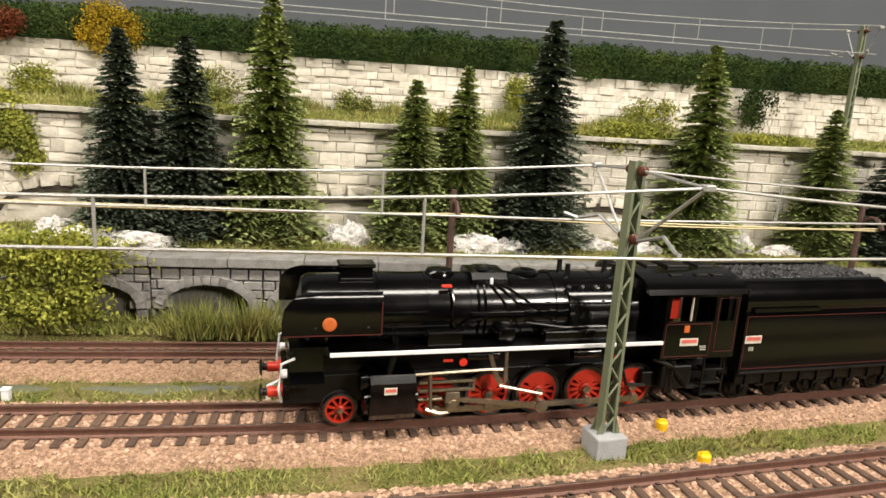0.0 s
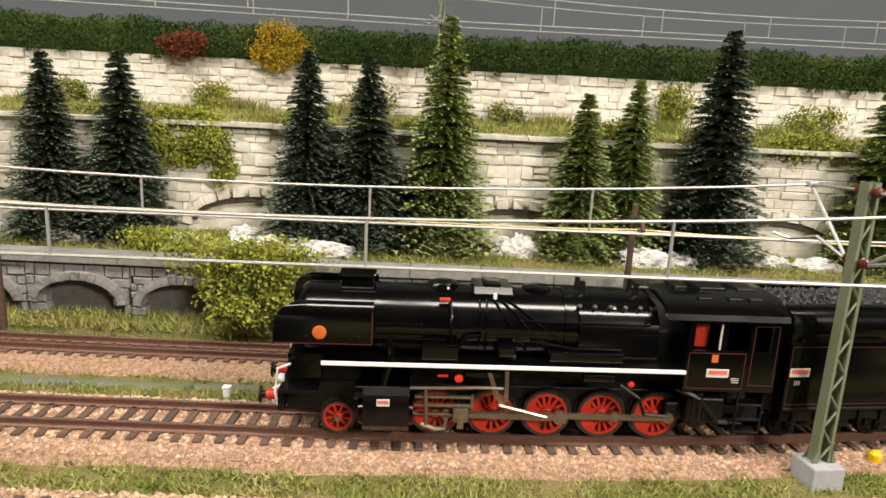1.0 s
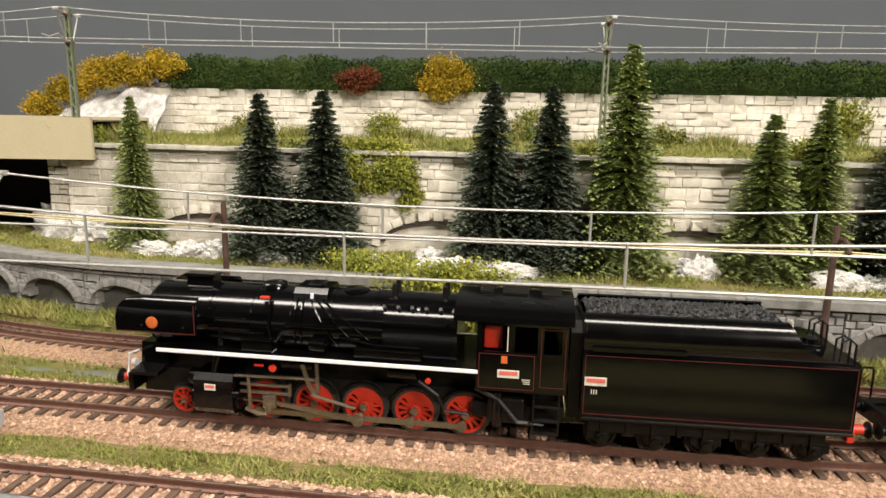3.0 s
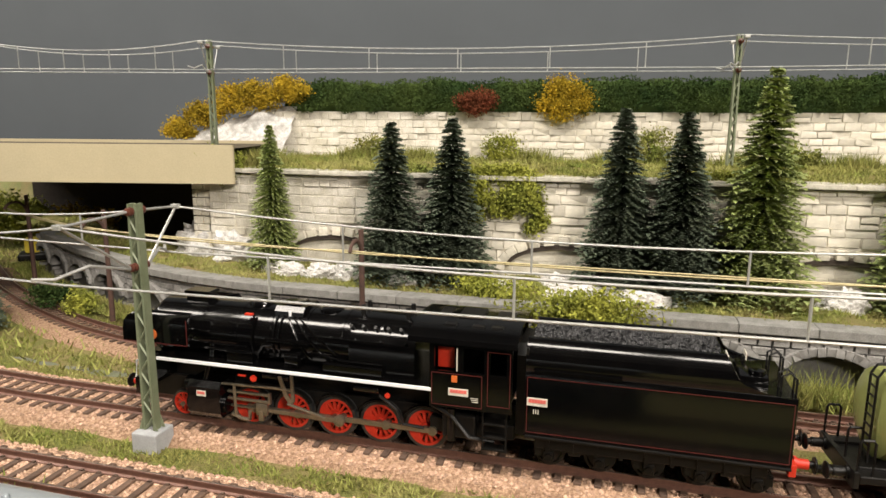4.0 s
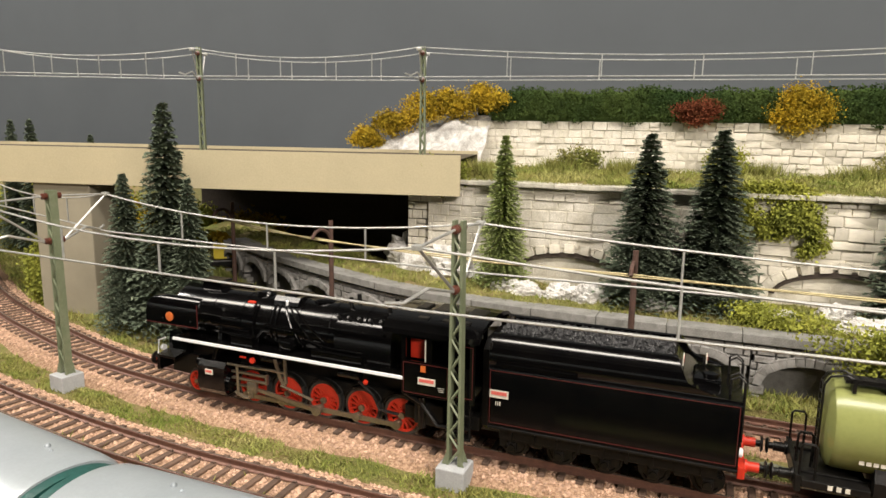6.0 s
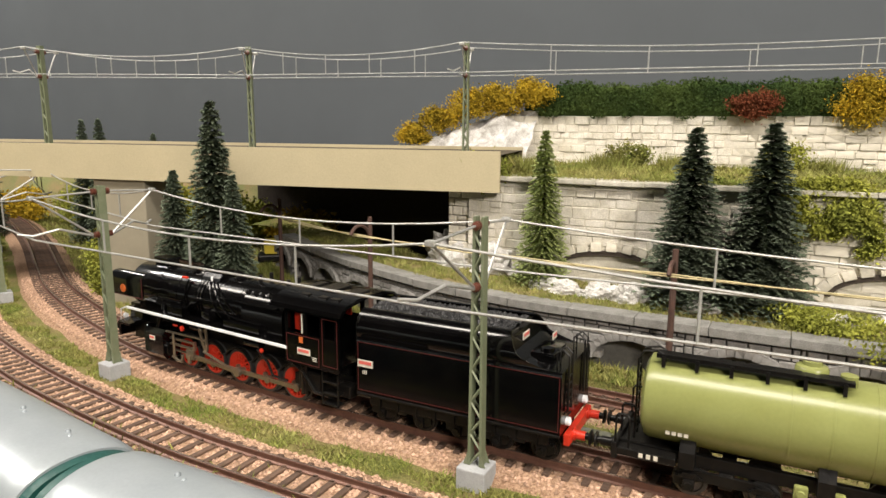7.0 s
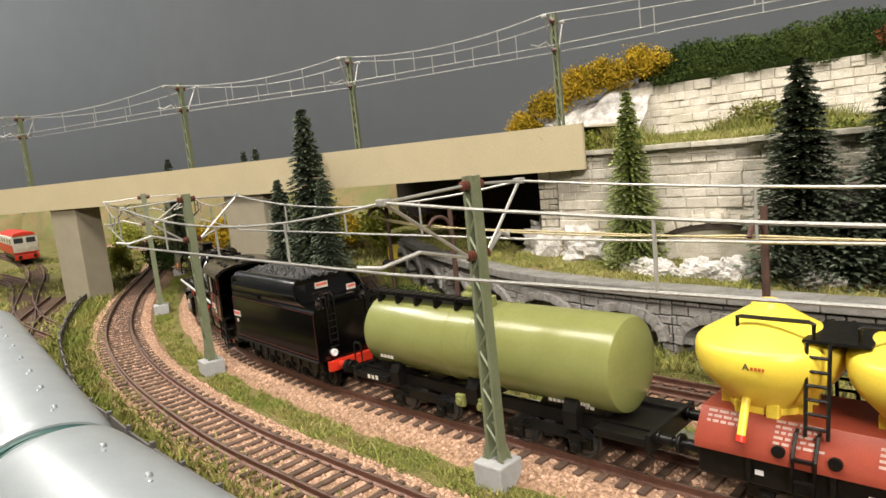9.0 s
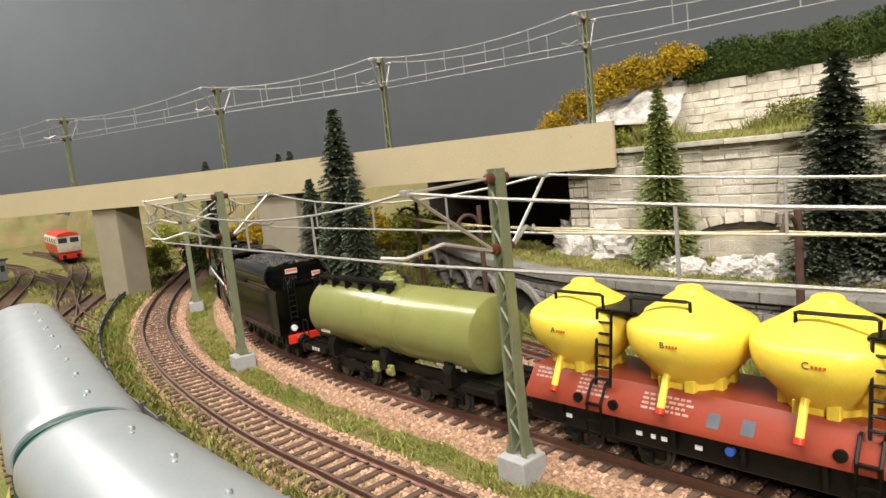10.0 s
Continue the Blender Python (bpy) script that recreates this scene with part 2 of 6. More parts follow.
def prism(bm, poly, x0, x1):
    """An outline in y and z drawn out along x."""
    a = [bm.verts.new((x0, y, z)) for y, z in poly]
    b = [bm.verts.new((x1, y, z)) for y, z in poly]
    bm.faces.new(a)
    bm.faces.new(b[::-1])
    for i in range(len(poly)):
        j = (i + 1) % len(poly)
        bm.faces.new((a[i], a[j], b[j], b[i]))


def B():
    return bmesh.new()


# ---- lines of the tracks in plan ----
class Line:
    def __init__(self, pts, step=4.0):
        p = [Vector((x, y, 0)) for x, y in pts]
        p = [2 * p[0] - p[1]] + p + [2 * p[-1] - p[-2]]
        out = []
        for i in range(1, len(p) - 2):
            n = max(2, int((p[i + 1] - p[i]).length / step))
            for k in range(n):
                t = k / n
                a, b, c, d = p[i - 1:i + 3]
                out.append(0.5 * ((2 * b) + (c - a) * t + (2 * a - 5 * b + 4 * c - d) * t * t + (3 * b - a - 3 * c + d) * t ** 3))
        out.append(p[-2])
        self.p = out
        self.s = [0.0]
        for a, b in zip(out, out[1:]):
            self.s.append(self.s[-1] + (b - a).length)
        self.length = self.s[-1]

    def at(self, s):
        s = min(max(s, 0.0), self.length - 1e-6)
        i = min(int(np.searchsorted(self.s, s, side="right")) - 1, len(self.p) - 2)
        w = (s - self.s[i]) / (self.s[i + 1] - self.s[i])
        return self.p[i].lerp(self.p[i + 1], w)

    def heading(self, s):
        d = self.at(s + 3) - self.at(s - 3)
        return math.atan2(d.y, d.x)

    def side(self, s, off):
        h = self.heading(s)
        p = self.at(s)
        return Vector((p.x - math.sin(h) * off, p.y + math.cos(h) * off, 0))

    def s_at_x(self, x):
        return self.s[min(range(len(self.p)), key=lambda i: abs(self.p[i].x - x))]


def bend(x):
    return 5.3e-4 * max(0.0, x + 40) ** 2 if x < 100 else 10.4 + 0.12 * (x - 100)


RIGHT = (420, 340, 260, 180, 110, 60, 10, -40, -100, -160, -220, -280)
T1 = Line([(x, 140.8 + bend(x)) for x in RIGHT] + [(-330, 141), (-362, 143), (-400, 147), (-453, 155), (-508, 167.5), (-566, 185), (-628, 210), (-702, 246), (-790, 296), (-880, 346), (-960, 386), (-1045, 421), (-1150, 448), (-1320, 460)])
T2 = Line([(x, 196.4 + bend(x)) for x in RIGHT] + [(-330, 196.8), (-385, 200.8), (-449, 210.4), (-521, 231.9), (-558, 244.9), (-614, 268.4), (-675, 301), (-784, 361), (-870, 404), (-960, 445), (-1050, 475), (-1160, 495), (-1320, 503)])
T3 = Line([(420, 252), (200, 252), (0, 252), (-150, 252.5), (-250, 254.5), (-300, 259), (-350, 269), (-385, 280), (-424, 297), (-460, 315), (-500, 338), (-560, 380)])
T0 = Line([(420, 84), (200, 77), (0, 75.5), (-150, 75.5), (-285, 76), (-350, 79.5), (-430, 88), (-506, 102), (-570, 118), (-640, 142), (-720, 176), (-820, 226)])
ARC = Line([(420, 274), (200, 274), (0, 274), (-150, 274), (-230, 275), (-290, 280), (-340, 292), (-400, 317), (-440, 338), (-490, 368), (-540, 400)])
BR = Line([(-303, 318), (-380, 301), (-446, 287), (-530, 272), (-617, 256), (-690, 237), (-800, 203), (-917, 160), (-1060, 105), (-1250, 25)])
RAIL_TOP = 9.0
GAUGE, PITCH_SLEEPER = 14.8, 6.55


# ---- ground, backdrop and hall ----
def ground_height(x, y):
    return 2.0 + 0.8 * noise.noise(Vector((x / 30, y / 30, 0))) + 0.5 * noise.noise(Vector((x / 9, y / 9, 3)))


def build_ground():
    xs = list(np.arange(-1900, -900, 25)) + list(np.arange(-900, 460, 6))
    ys = list(np.arange(-140, 100, 12)) + list(np.arange(100, 330, 4)) + list(np.arange(330, 760, 16))
    verts = [(x, y, ground_height(x, y) if y < 300 or x < -560 else 2.0) for x in xs for y in ys]
    n = len(ys)
    faces = [(i * n + j, (i + 1) * n + j, (i + 1) * n + j + 1, i * n + j + 1) for i in range(len(xs) - 1) for j in range(n - 1)]
    tagged(mesh_part("ground", verts, faces, M["soil"], smooth=True), "grass-flocked layout ground between the tracks", "ground", kind="structure")


build_ground()
b = B(); box(b, -2000, 600, -150, 800, -40, -3, 2)
tagged(part("baseboard", b, M["bridge_dark"]), "dark timber baseboard of the model layout", "baseboard", kind="structure")
b = B()
outline = Line([(900, 500), (600, 548), (200, 560), (-400, 565), (-900, 600), (-1300, 640), (-1700, 600), (-1930, 420), (-2000, 100), (-2000, -700)], 25)
lo, hi = [], []
for p in outline.p:
    lo.append(b.verts.new((p.x, p.y, -40))); hi.append(b.verts.new((p.x, p.y, 900)))
lo2 = [b.verts.new((v.co.x - 4, v.co.y + 8, -40)) for v in lo]; hi2 = [b.verts.new((v.co.x - 4, v.co.y + 8, 900)) for v in hi]
for i in range(len(lo) - 1):
    b.faces.new((lo[i], lo[i + 1], hi[i + 1], hi[i])); b.faces.new((lo2[i], hi2[i], hi2[i + 1], lo2[i + 1]))
    b.faces.new((hi[i], hi[i + 1], hi2[i + 1], hi2[i]))
tagged(part("backdrop", b, M["backdrop"], smooth=True), "plain grey painted backdrop board behind the layout", "backdrop", kind="structure")


def slab(name, x0, x1, y0, y1, z0, z1, label):
    b = B(); box(b, x0, x1, y0, y1, z0, z1)
    tagged(part(name, b, M["hall"]), label, name.split("_")[0], kind="structure")


slab("floor", -4000, 3000, -3000, 2000, -1100, -1050, "grey hall floor below the layout")
slab("ceiling", -4000, 3000, -3000, 2000, 1500, 1550, "pale hall ceiling")
slab("wall_south", -4000, 3000, -3050, -3000, -1050, 1500, "plain hall wall behind the camera")
slab("wall_north", -4000, 3000, 2000, 2050, -1050, 1500, "plain hall wall behind the backdrop")
slab("wall_west", -4050, -4000, -3000, 2000, -1050, 1500, "plain hall wall")
slab("wall_east", 3000, 3050, -3000, 2000, -1050, 1500, "plain hall wall")


# ---- tracks ----
def ribbon(bm, line, prof, s0, s1, step=6.0):
    """Draws an open section (offset, height) along a line."""
    n = int((s1 - s0) / step) + 1
    prev = None
    for i in range(n + 1):
        s = s0 + (s1 - s0) * i / n
        row = []
        for off, z in prof:
            p = line.side(s, off)
            row.append(bm.verts.new((p.x, p.y, z)))
        if prev:
            for k in range(len(row) - 1):
                bm.faces.new((prev[k], row[k], row[k + 1], prev[k + 1]))
        prev = row


SLEEPER = {}


def sleeper_mesh(half):
    if half not in SLEEPER:
        b = B(); box(b, -1.2, 1.2, -half, half, -1.2, 0.8, 0.25)
        for sx in (-1, 1):
            for sy in (-1, 1):
                for o in (-1.3, 1.3):
                    box(b, -0.6, 0.6, sx * (half * 0.57) + o - 0.45, sx * (half * 0.57) + o + 0.45, 0.7, 1.25)
            break
        b.transform(Matrix.Scale(S, 4))
        me = bpy.data.meshes.new("sleeper"); b.to_mesh(me); b.free(); me.materials.append(M["sleeper"])
        SLEEPER[half] = me
    return SLEEPER[half]


def track(line, gauge, label, s0, s1, half, pitch, bed=True, top=RAIL_TOP, rail_label="rusty brown steel rail with a worn bright head"):
    t = thing("railway_track", label, "track", kind="structure")
    if bed:
        b = B(); w = half + 5
        ribbon(b, line, [(-w - 4, 1.2), (-w, 4.4), (-half, 5.6), (half, 5.6), (w, 4.4), (w + 4, 1.2)], s0, s1)
        part("ballast_bed", b, M["ballast"], t, "bed of pinkish-brown crushed ballast", True)
    for sgn in (-1, 1):
        c = sgn * gauge / 2
        b = B(); z = top
        ribbon(b, line, [(c - 1.0, z - 2.9), (c - 0.95, z - 2.6), (c - 0.22, z - 2.2), (c - 0.22, z - 0.8), (c - 0.5, z - 0.7), (c - 0.5, z - 0.12), (c - 0.35, z - 0.02), (c + 0.35, z - 0.02), (c + 0.5, z - 0.12), (c + 0.5, z - 0.7), (c + 0.22, z - 0.8), (c + 0.22, z - 2.2), (c + 0.95, z - 2.6), (c + 1.0, z - 2.9)], s0, s1)
        r = part("rail", b, M["rail"], t, rail_label)
        b = B(); ribbon(b, line, [(c - 0.36, z - 0.01), (c - 0.2, z + 0.03), (c + 0.2, z + 0.03), (c + 0.36, z - 0.01)], s0, s1)
        part("rail_head", b, M["railhead"], r, "worn bright running surface")
    me = sleeper_mesh(half)
    n = int((s1 - s0) / pitch)
    for i in range(min(n, 300)):
        s = s0 + i * pitch
        p = line.at(s)
        o = new("sleeper", me); o.parent = t
        o.matrix_basis = pose(p.x * S, p.y * S, (top - 3.35) * S, 0, 0, math.degrees(line.heading(s)) + random.uniform(-1.2, 1.2))
    return t


track(T1, GAUGE, "model railway track on pale brown ballast beside the grass strip", 30, T1.length - 5, 13, PITCH_SLEEPER)
track(T2, GAUGE, "model railway track on pale brown ballast carrying the steam train", 30, T2.length - 5, 13, PITCH_SLEEPER)
track(T3, 9.4, "narrow-gauge rusty track below the arcade wall", 30, T3.length - 5, 8.5, 6.0)
track(T0, GAUGE, "track under the silver coaches", 30, T0.length - 5, 13, PITCH_SLEEPER, False, 5.5)


def strip(name, line, a, c, z, mat, label, s0, s1):
    b = B(); ribbon(b, line, [(a, z - 1.5), (a + 1, z), ((a + c) / 2, z + 0.5), (c - 1, z), (c, z - 1.5)], s0, s1)
    tagged(part(name, b, mat, smooth=True), label, name, kind="structure")


strip("gravel_path", T2, -39, -29, 1.6, M["path"], "grey gravel path between the tracks", 60, 820)
b = B(); ribbon(b, T3, [(-12, 3.0), (-17, 9.0), (-19, 11.5), (-26, 12.0)], 30, T3.length - 120)
tagged(part("embankment", b, M["soil"], smooth=True), "grassy bank below the arcade wall", "bank", kind="structure")


# ---- stone walls ----
def stone_mesh(k):
    rnd = random.Random(k)
    b = B(); box(b, -0.5, 0.5, -0.5, 0.5, -0.5, 0.5)
    bmesh.ops.bevel(b, geom=b.edges[:], offset=0.05, segments=1, affect="EDGES")
    for v in b.verts:
        v.co += Vector((rnd.uniform(-0.03, 0.03), rnd.uniform(-0.07, 0.07), rnd.uniform(-0.05, 0.05)))
    b.transform(Matrix.Scale(S, 4))
    me = bpy.data.meshes.new("stone"); b.to_mesh(me); b.free()
    return me


STONES = [stone_mesh(k) for k in range(7)]
STONES_GREY = [m.copy() for m in STONES]
for m in STONES: m.materials.append(M["stone"])
for m in STONES_GREY: m.materials.append(M["arcade"])


def put_stone(parent, meshes, x, y, z, w, d, h, yaw=0.0, tilt=0.0):
    o = new("stone", random.choice(meshes)); o.parent = parent
    o.matrix_basis = Matrix.LocRotScale((x * S, y * S, z * S), Euler((0, tilt, yaw)), (w, d, h))
    return o


def joined_stones(name, items, mat, parent, label):
    """The rest of a wall's stones, joined: (x, y, z, w, d, h) each."""
    verts, faces = [], []
    for x, y, z, w, d, h, *turn in items:
        a = turn[0] if turn else 0.0
        base = len(verts)
        e = 0.09
        for sx in (-1, 1):
            for sz in (-1, 1):
                verts.append((sx * w / 2, d / 2, sz * h / 2))
                verts.append((sx * w / 2, -d / 2 + e * d, sz * h / 2))
                verts.append((sx * (w / 2 - 0.38), -d / 2 + random.uniform(-0.25, 0.25), sz * (h / 2 - 0.33)))
        for i in range(base, base + 12):
            vx, vy, vz = verts[i]
            verts[i] = (x + vx * math.cos(a) - vy * math.sin(a), y + vx * math.sin(a) + vy * math.cos(a), z + vz)
        q = lambda c, k: base + c * 3 + k
        ring = (0, 1, 3, 2)
        for k in (0, 1):
            for i in range(4):
                faces.append((q(ring[i], k), q(ring[(i + 1) % 4], k), q(ring[(i + 1) % 4], k + 1), q(ring[i], k + 1)))
        faces.append(tuple(q(c, 2) for c in ring))
    ob = mesh_part(name, verts, faces, mat, parent, label)
    ob["kind"] = "stuff"
    return ob


def arch_inside(x, z, arches):
    for cx, zc, hw, rise in arches:
        if abs(x - cx) < hw and z < zc + rise * math.sqrt(max(0, 1 - ((x - cx) / hw) ** 2)):
            return True
    return False


def courses(x0, x1, z0, z1, hmin, hmax, wmin, wmax, seed):
    rnd = random.Random(seed)
    z = z0
    while z < z1 - 0.5:
        h = min(rnd.uniform(hmin, hmax), z1 - z)
        if z1 - z - h < hmin * 0.6: h = z1 - z
        x = x0 - rnd.uniform(0, wmax / 2)
        while x < x1:
            w = rnd.uniform(wmin, wmax)
            a, c = max(x, x0), min(x + w, x1)
            if c - a > 1.5 and h > 5.2 and rnd.random() < 0.16:
                k = rnd.uniform(0.4, 0.6)
                yield (a + c) / 2, z + h * k / 2, c - a, h * k
                yield (a + c) / 2, z + h * (1 + k) / 2, c - a, h * (1 - k)
            elif c - a > 1.5: yield (a + c) / 2, z + h / 2 + rnd.uniform(-0.15, 0.15), c - a, h
            x += w
        z += h


WALL1 = [(-243, 44, 31, 13), (-117, 44, 31, 14), (10, 44, 31, 14), (137, 44, 31, 14)]
wall = thing("wall_lower", "pale limestone retaining wall with blind arches and coping", "wall", kind="structure")
b = B(); box(b, -324, 300, 324.75, 345, 0, 90)
part("wall_core", b, M["joint"], wall)
near, rest = [], []
for x, z, w, h in courses(-324, 300, 32, 90, 3.6, 6.8, 5, 15, 5):
    inside = arch_inside(x, z, WALL1)
    item = (x, 328.2 if inside else 327.6 + random.uniform(-0.4, 0.4), z, w - 0.2, 7, h - 0.2)
    (near if -160 < x < 80 and len(near) < 290 else rest).append(item)
for it in near: put_stone(wall, STONES, *it)
joined_stones("stonework", rest, M["stone"], wall, "pale limestone blocks in courses")
for cx, zc, hw, rise in WALL1:
    # dark crescent plate standing in for the shadow under the arch ring
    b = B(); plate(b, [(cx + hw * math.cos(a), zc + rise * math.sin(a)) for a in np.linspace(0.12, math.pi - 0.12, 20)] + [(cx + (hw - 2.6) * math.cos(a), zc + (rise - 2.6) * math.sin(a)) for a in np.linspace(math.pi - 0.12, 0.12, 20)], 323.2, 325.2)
    part("arch_shadow", b, M["deep_shade"], wall, "dark crescent painted as the shadow at the top of a blind arch")
    for i in range(13):
        a = math.pi * (i + 0.5) / 13
        put_stone(wall, STONES, cx + (hw + 2) * math.cos(a), 326.5, zc + (rise + 2) * math.sin(a), 5.2, 8, 4.6, 0, math.atan2(math.cos(a) / (hw + 2), math.sin(a) / (rise + 2)))
for i in range(26):
    x = -324 + 24 * i + 12
    b = B(); box(b, -11.9, 11.9, -8.6, 8.6, -1.1, 1.2, 0.35)
    part("coping_stone", b, M["cap"], wall, at=(x, 329.5 + random.uniform(-0.4, 0.4), 91.4 + random.uniform(-0.15, 0.15)))
b = B(); box(b, -338, -324.3, 331, 470, 0, 84)
part("wall_core", b, M["joint"], wall)
joined_stones("stonework", [(x, 329.5, z, w - 0.6, 5, h - 0.6) for x, z, w, h in courses(-338, -324, 30, 84, 4.2, 6.4, 5, 9, 8)], M["stone"], wall, "pale limestone corner blocks")

wall = thing("wall_upper", "pale limestone upper retaining wall with ragged top", "wall", kind="structure")
b = B(); box(b, -352, 420, 435.1, 452, 84, 121)
part("wall_core", b, M["joint"], wall)
near, rest = [], []
for x, z, w, h in courses(-352, 420, 92, 131, 4.0, 6.2, 5, 11, 9):
    if z > 127.5: continue
    item = (x, 438 + random.uniform(-0.6, 0.6), z, w - 0.2, 7, h - 0.2)
    (near if -200 < x < 60 and len(near) < 280 else rest).append(item)
for it in near: put_stone(wall, STONES, *it)
joined_stones("stonework", rest, M["stone"], wall, "pale limestone blocks in courses")


def lumps(name, mat, label, verts_fn, nx, ny, kind="structure", category="ground"):
    verts = [verts_fn(i / (nx - 1), j / (ny - 1)) for i in range(nx) for j in range(ny)]
    faces = [(i * ny + j, (i + 1) * ny + j, (i + 1) * ny + j + 1, i * ny + j + 1) for i in range(nx - 1) for j in range(ny - 1)]
    return tagged(mesh_part(name, verts, faces, mat, smooth=True), label, category, kind=kind)


def nz(x, y, k=0): return noise.noise(Vector((x, y, k)))


def arc_y(x):
    return ARC.at(ARC.s_at_x(x)).y


def ledge_z(x, v):
    return 37.5 + 2.5 * v + 1.6 * nz(x / 14, v * 4) + 1.0 * nz(x / 5, v * 12, 4)


lumps("ledge_lower", M["soil"], "grassy ledge between arcade and retaining wall", lambda u, v: (-560 + 900 * u, (lambda x: arc_y(x) + 4 + v * (max(329, arc_y(x) + 40) - arc_y(x)))(-560 + 900 * u), ledge_z(-560 + 900 * u, v)), 260, 16)
lumps("ledge_upper", M["soil"], "grassy terrace above the lower retaining wall", lambda u, v: (-326 + 780 * u, 333 + 108 * v, 91 + 4 * v + 1.8 * nz(u * 60, v * 8, 2)), 240, 28)
lumps("hill_top", M["soil"], "overgrown hilltop behind the upper wall", lambda u, v: (-420 + 860 * u, 446 + 110 * v, (lambda x: 126 + 6 * v + 3 * nz(u * 50, v * 5, 6) - (max(0, -352 - x) * 0.33))(-420 + 860 * u)), 180, 14)
lumps("hill_end", M["rock"], "white rocky end of the hill above the bridge", lambda u, v: (-428 + 104 * u, 412 + 26 * v + 8 * nz(u * 9, v * 3, 8), 90 + (15 + 25 * min(1, u * 1.3)) * v ** 0.8 + 3 * nz(u * 14, v * 6, 7)), 40, 12)

# ---- the grey arcade beside the narrow-gauge line ----
arc = thing("arcade_wall", "weathered grey stone arcade wall with shallow arches and coping", "wall", kind="structure")
s0, s1 = 40, ARC.length - 20
b = B(); ribbon(b, ARC, [(-11, 0), (-11, 34), (-4, 34), (-4, 0)], s0, s1)
part("wall_core", b, M["arcade_joint"], arc, "recessed plain grey panels")
PITCH = 43.2
s_ref = ARC.s_at_x(-199.5)
k0 = int((s0 - s_ref) / PITCH) + 1
k1 = int((s1 - s_ref) / PITCH)
items, near = [], []
for k in range(k0, k1):
    sm = s_ref + (k + 0.5) * PITCH
    for x, z, w, h in courses(-PITCH / 2, PITCH / 2, 6, 34, 3.0, 4.4, 4.5, 9, 100 + k):
        if abs(x) < 17 and z < 18 + 10 * math.sqrt(max(0, 1 - (x / 17) ** 2)): continue
        p = ARC.side(sm + x, -1.5)
        items.append((p.x, p.y, z, w - 0.5, 5 + random.uniform(-0.3, 0.3), h - 0.5, ARC.heading(sm + x) + math.pi))
    for i in range(17):
        a = math.pi * (i + 0.5) / 17
        x, z = 18.3 * math.cos(a), 18 + 11.2 * math.sin(a)
        p = ARC.side(sm + x, -0.2)
        o = put_stone(arc, STONES_GREY, p.x, p.y, z, 3.2, 6, 3.6, ARC.heading(sm + x) + math.pi, -math.atan2(math.cos(a) / 18.3, math.sin(a) / 11.2))
joined_stones("stonework", items, M["arcade"], arc, "small grey stone blocks")
n = int((s1 - s0) / 30)
for i in range(n):
    s = s0 + 30 * (i + 0.5)
    p = ARC.side(s, -2.5)
    b = B(); box(b, -14.9, 14.9, -5.5, 5.5, -2.0, 2.0, 0.4)
    o = part("coping_stone", b, M["arcade_cap"], arc)
    o.matrix_basis = pose(p.x * S, p.y * S, (36.8 + random.uniform(-0.2, 0.2)) * S, 0, 0, math.degrees(ARC.heading(s)) + random.uniform(-0.3, 0.3))

lumps("far_hills", M["autumn"], "low brown scrub hills before the far backdrop", lambda u, v: (-1880 + 1240 * u, 505 + 50 * v + 25 * nz(u * 9, v, 3) - 260 * max(0, 0.28 - u) , -2 + (84 + 20 * nz(u * 14, v * 2, 5) + 9 * nz(u * 50, v * 3, 6)) * v ** 0.7), 220, 14)
lumps("far_hills", M["autumn"], "brown scrub hills before the far end of the backdrop", lambda u, v: (-1845 - 70 * v + 20 * nz(u * 9, v, 13), -140 + 640 * u, -2 + (80 + 20 * nz(u * 9, v * 2, 15) + 9 * nz(u * 30, v * 3, 16)) * v ** 0.7), 120, 14)
# ---- bridge ----
br = thing("girder_bridge", "long beige card bridge carrying the upper line over the tracks", "bridge", kind="structure")
b = B(); ribbon(b, BR, [(0, 84), (0, 106), (-2.5, 106), (-2.5, 84), (0, 84)], 0, BR.length, 12)
part("fascia", b, M["bridge"], br, "smooth beige fascia board")
# deck coloured dark, with the shade below it painted in
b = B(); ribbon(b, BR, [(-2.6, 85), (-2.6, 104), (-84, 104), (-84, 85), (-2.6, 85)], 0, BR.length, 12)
part("deck", b, M["bridge_dark"], br, "bridge deck with the shade below it put into its dark colour")
b = B(); ribbon(b, BR, [(-84.1, 84), (-84.1, 106), (-87, 106), (-87, 84), (-84.1, 84)], 0, BR.length, 12)
part("fascia", b, M["bridge"], br)


def pier(x, length, depth, label):
    s = BR.s_at_x(x)
    p = BR.side(s, -3)
    b = B(); box(b, -length / 2, length / 2, -depth, 0, 0, 84.5, 0.8)
    o = tagged(part("bridge_pier", b, M["pier"]), label, "pier", kind="structure")
    o.matrix_basis = pose(p.x * S, p.y * S, 0, 0, 0, math.degrees(BR.heading(s)))


pier(-545, 40, 24, "beige concrete bridge pier standing among firs")
pier(-754, 33, 24, "beige concrete bridge pier standing beside the fence")
# added slab and dark back sheet that shut light out behind the bridge
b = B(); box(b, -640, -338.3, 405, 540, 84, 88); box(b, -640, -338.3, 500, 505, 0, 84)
tagged(part("shade_slab", b, M["deep_shade"]), "added roof slab and dark back sheet that shade the space behind the bridge", "tunnel", kind="structure")


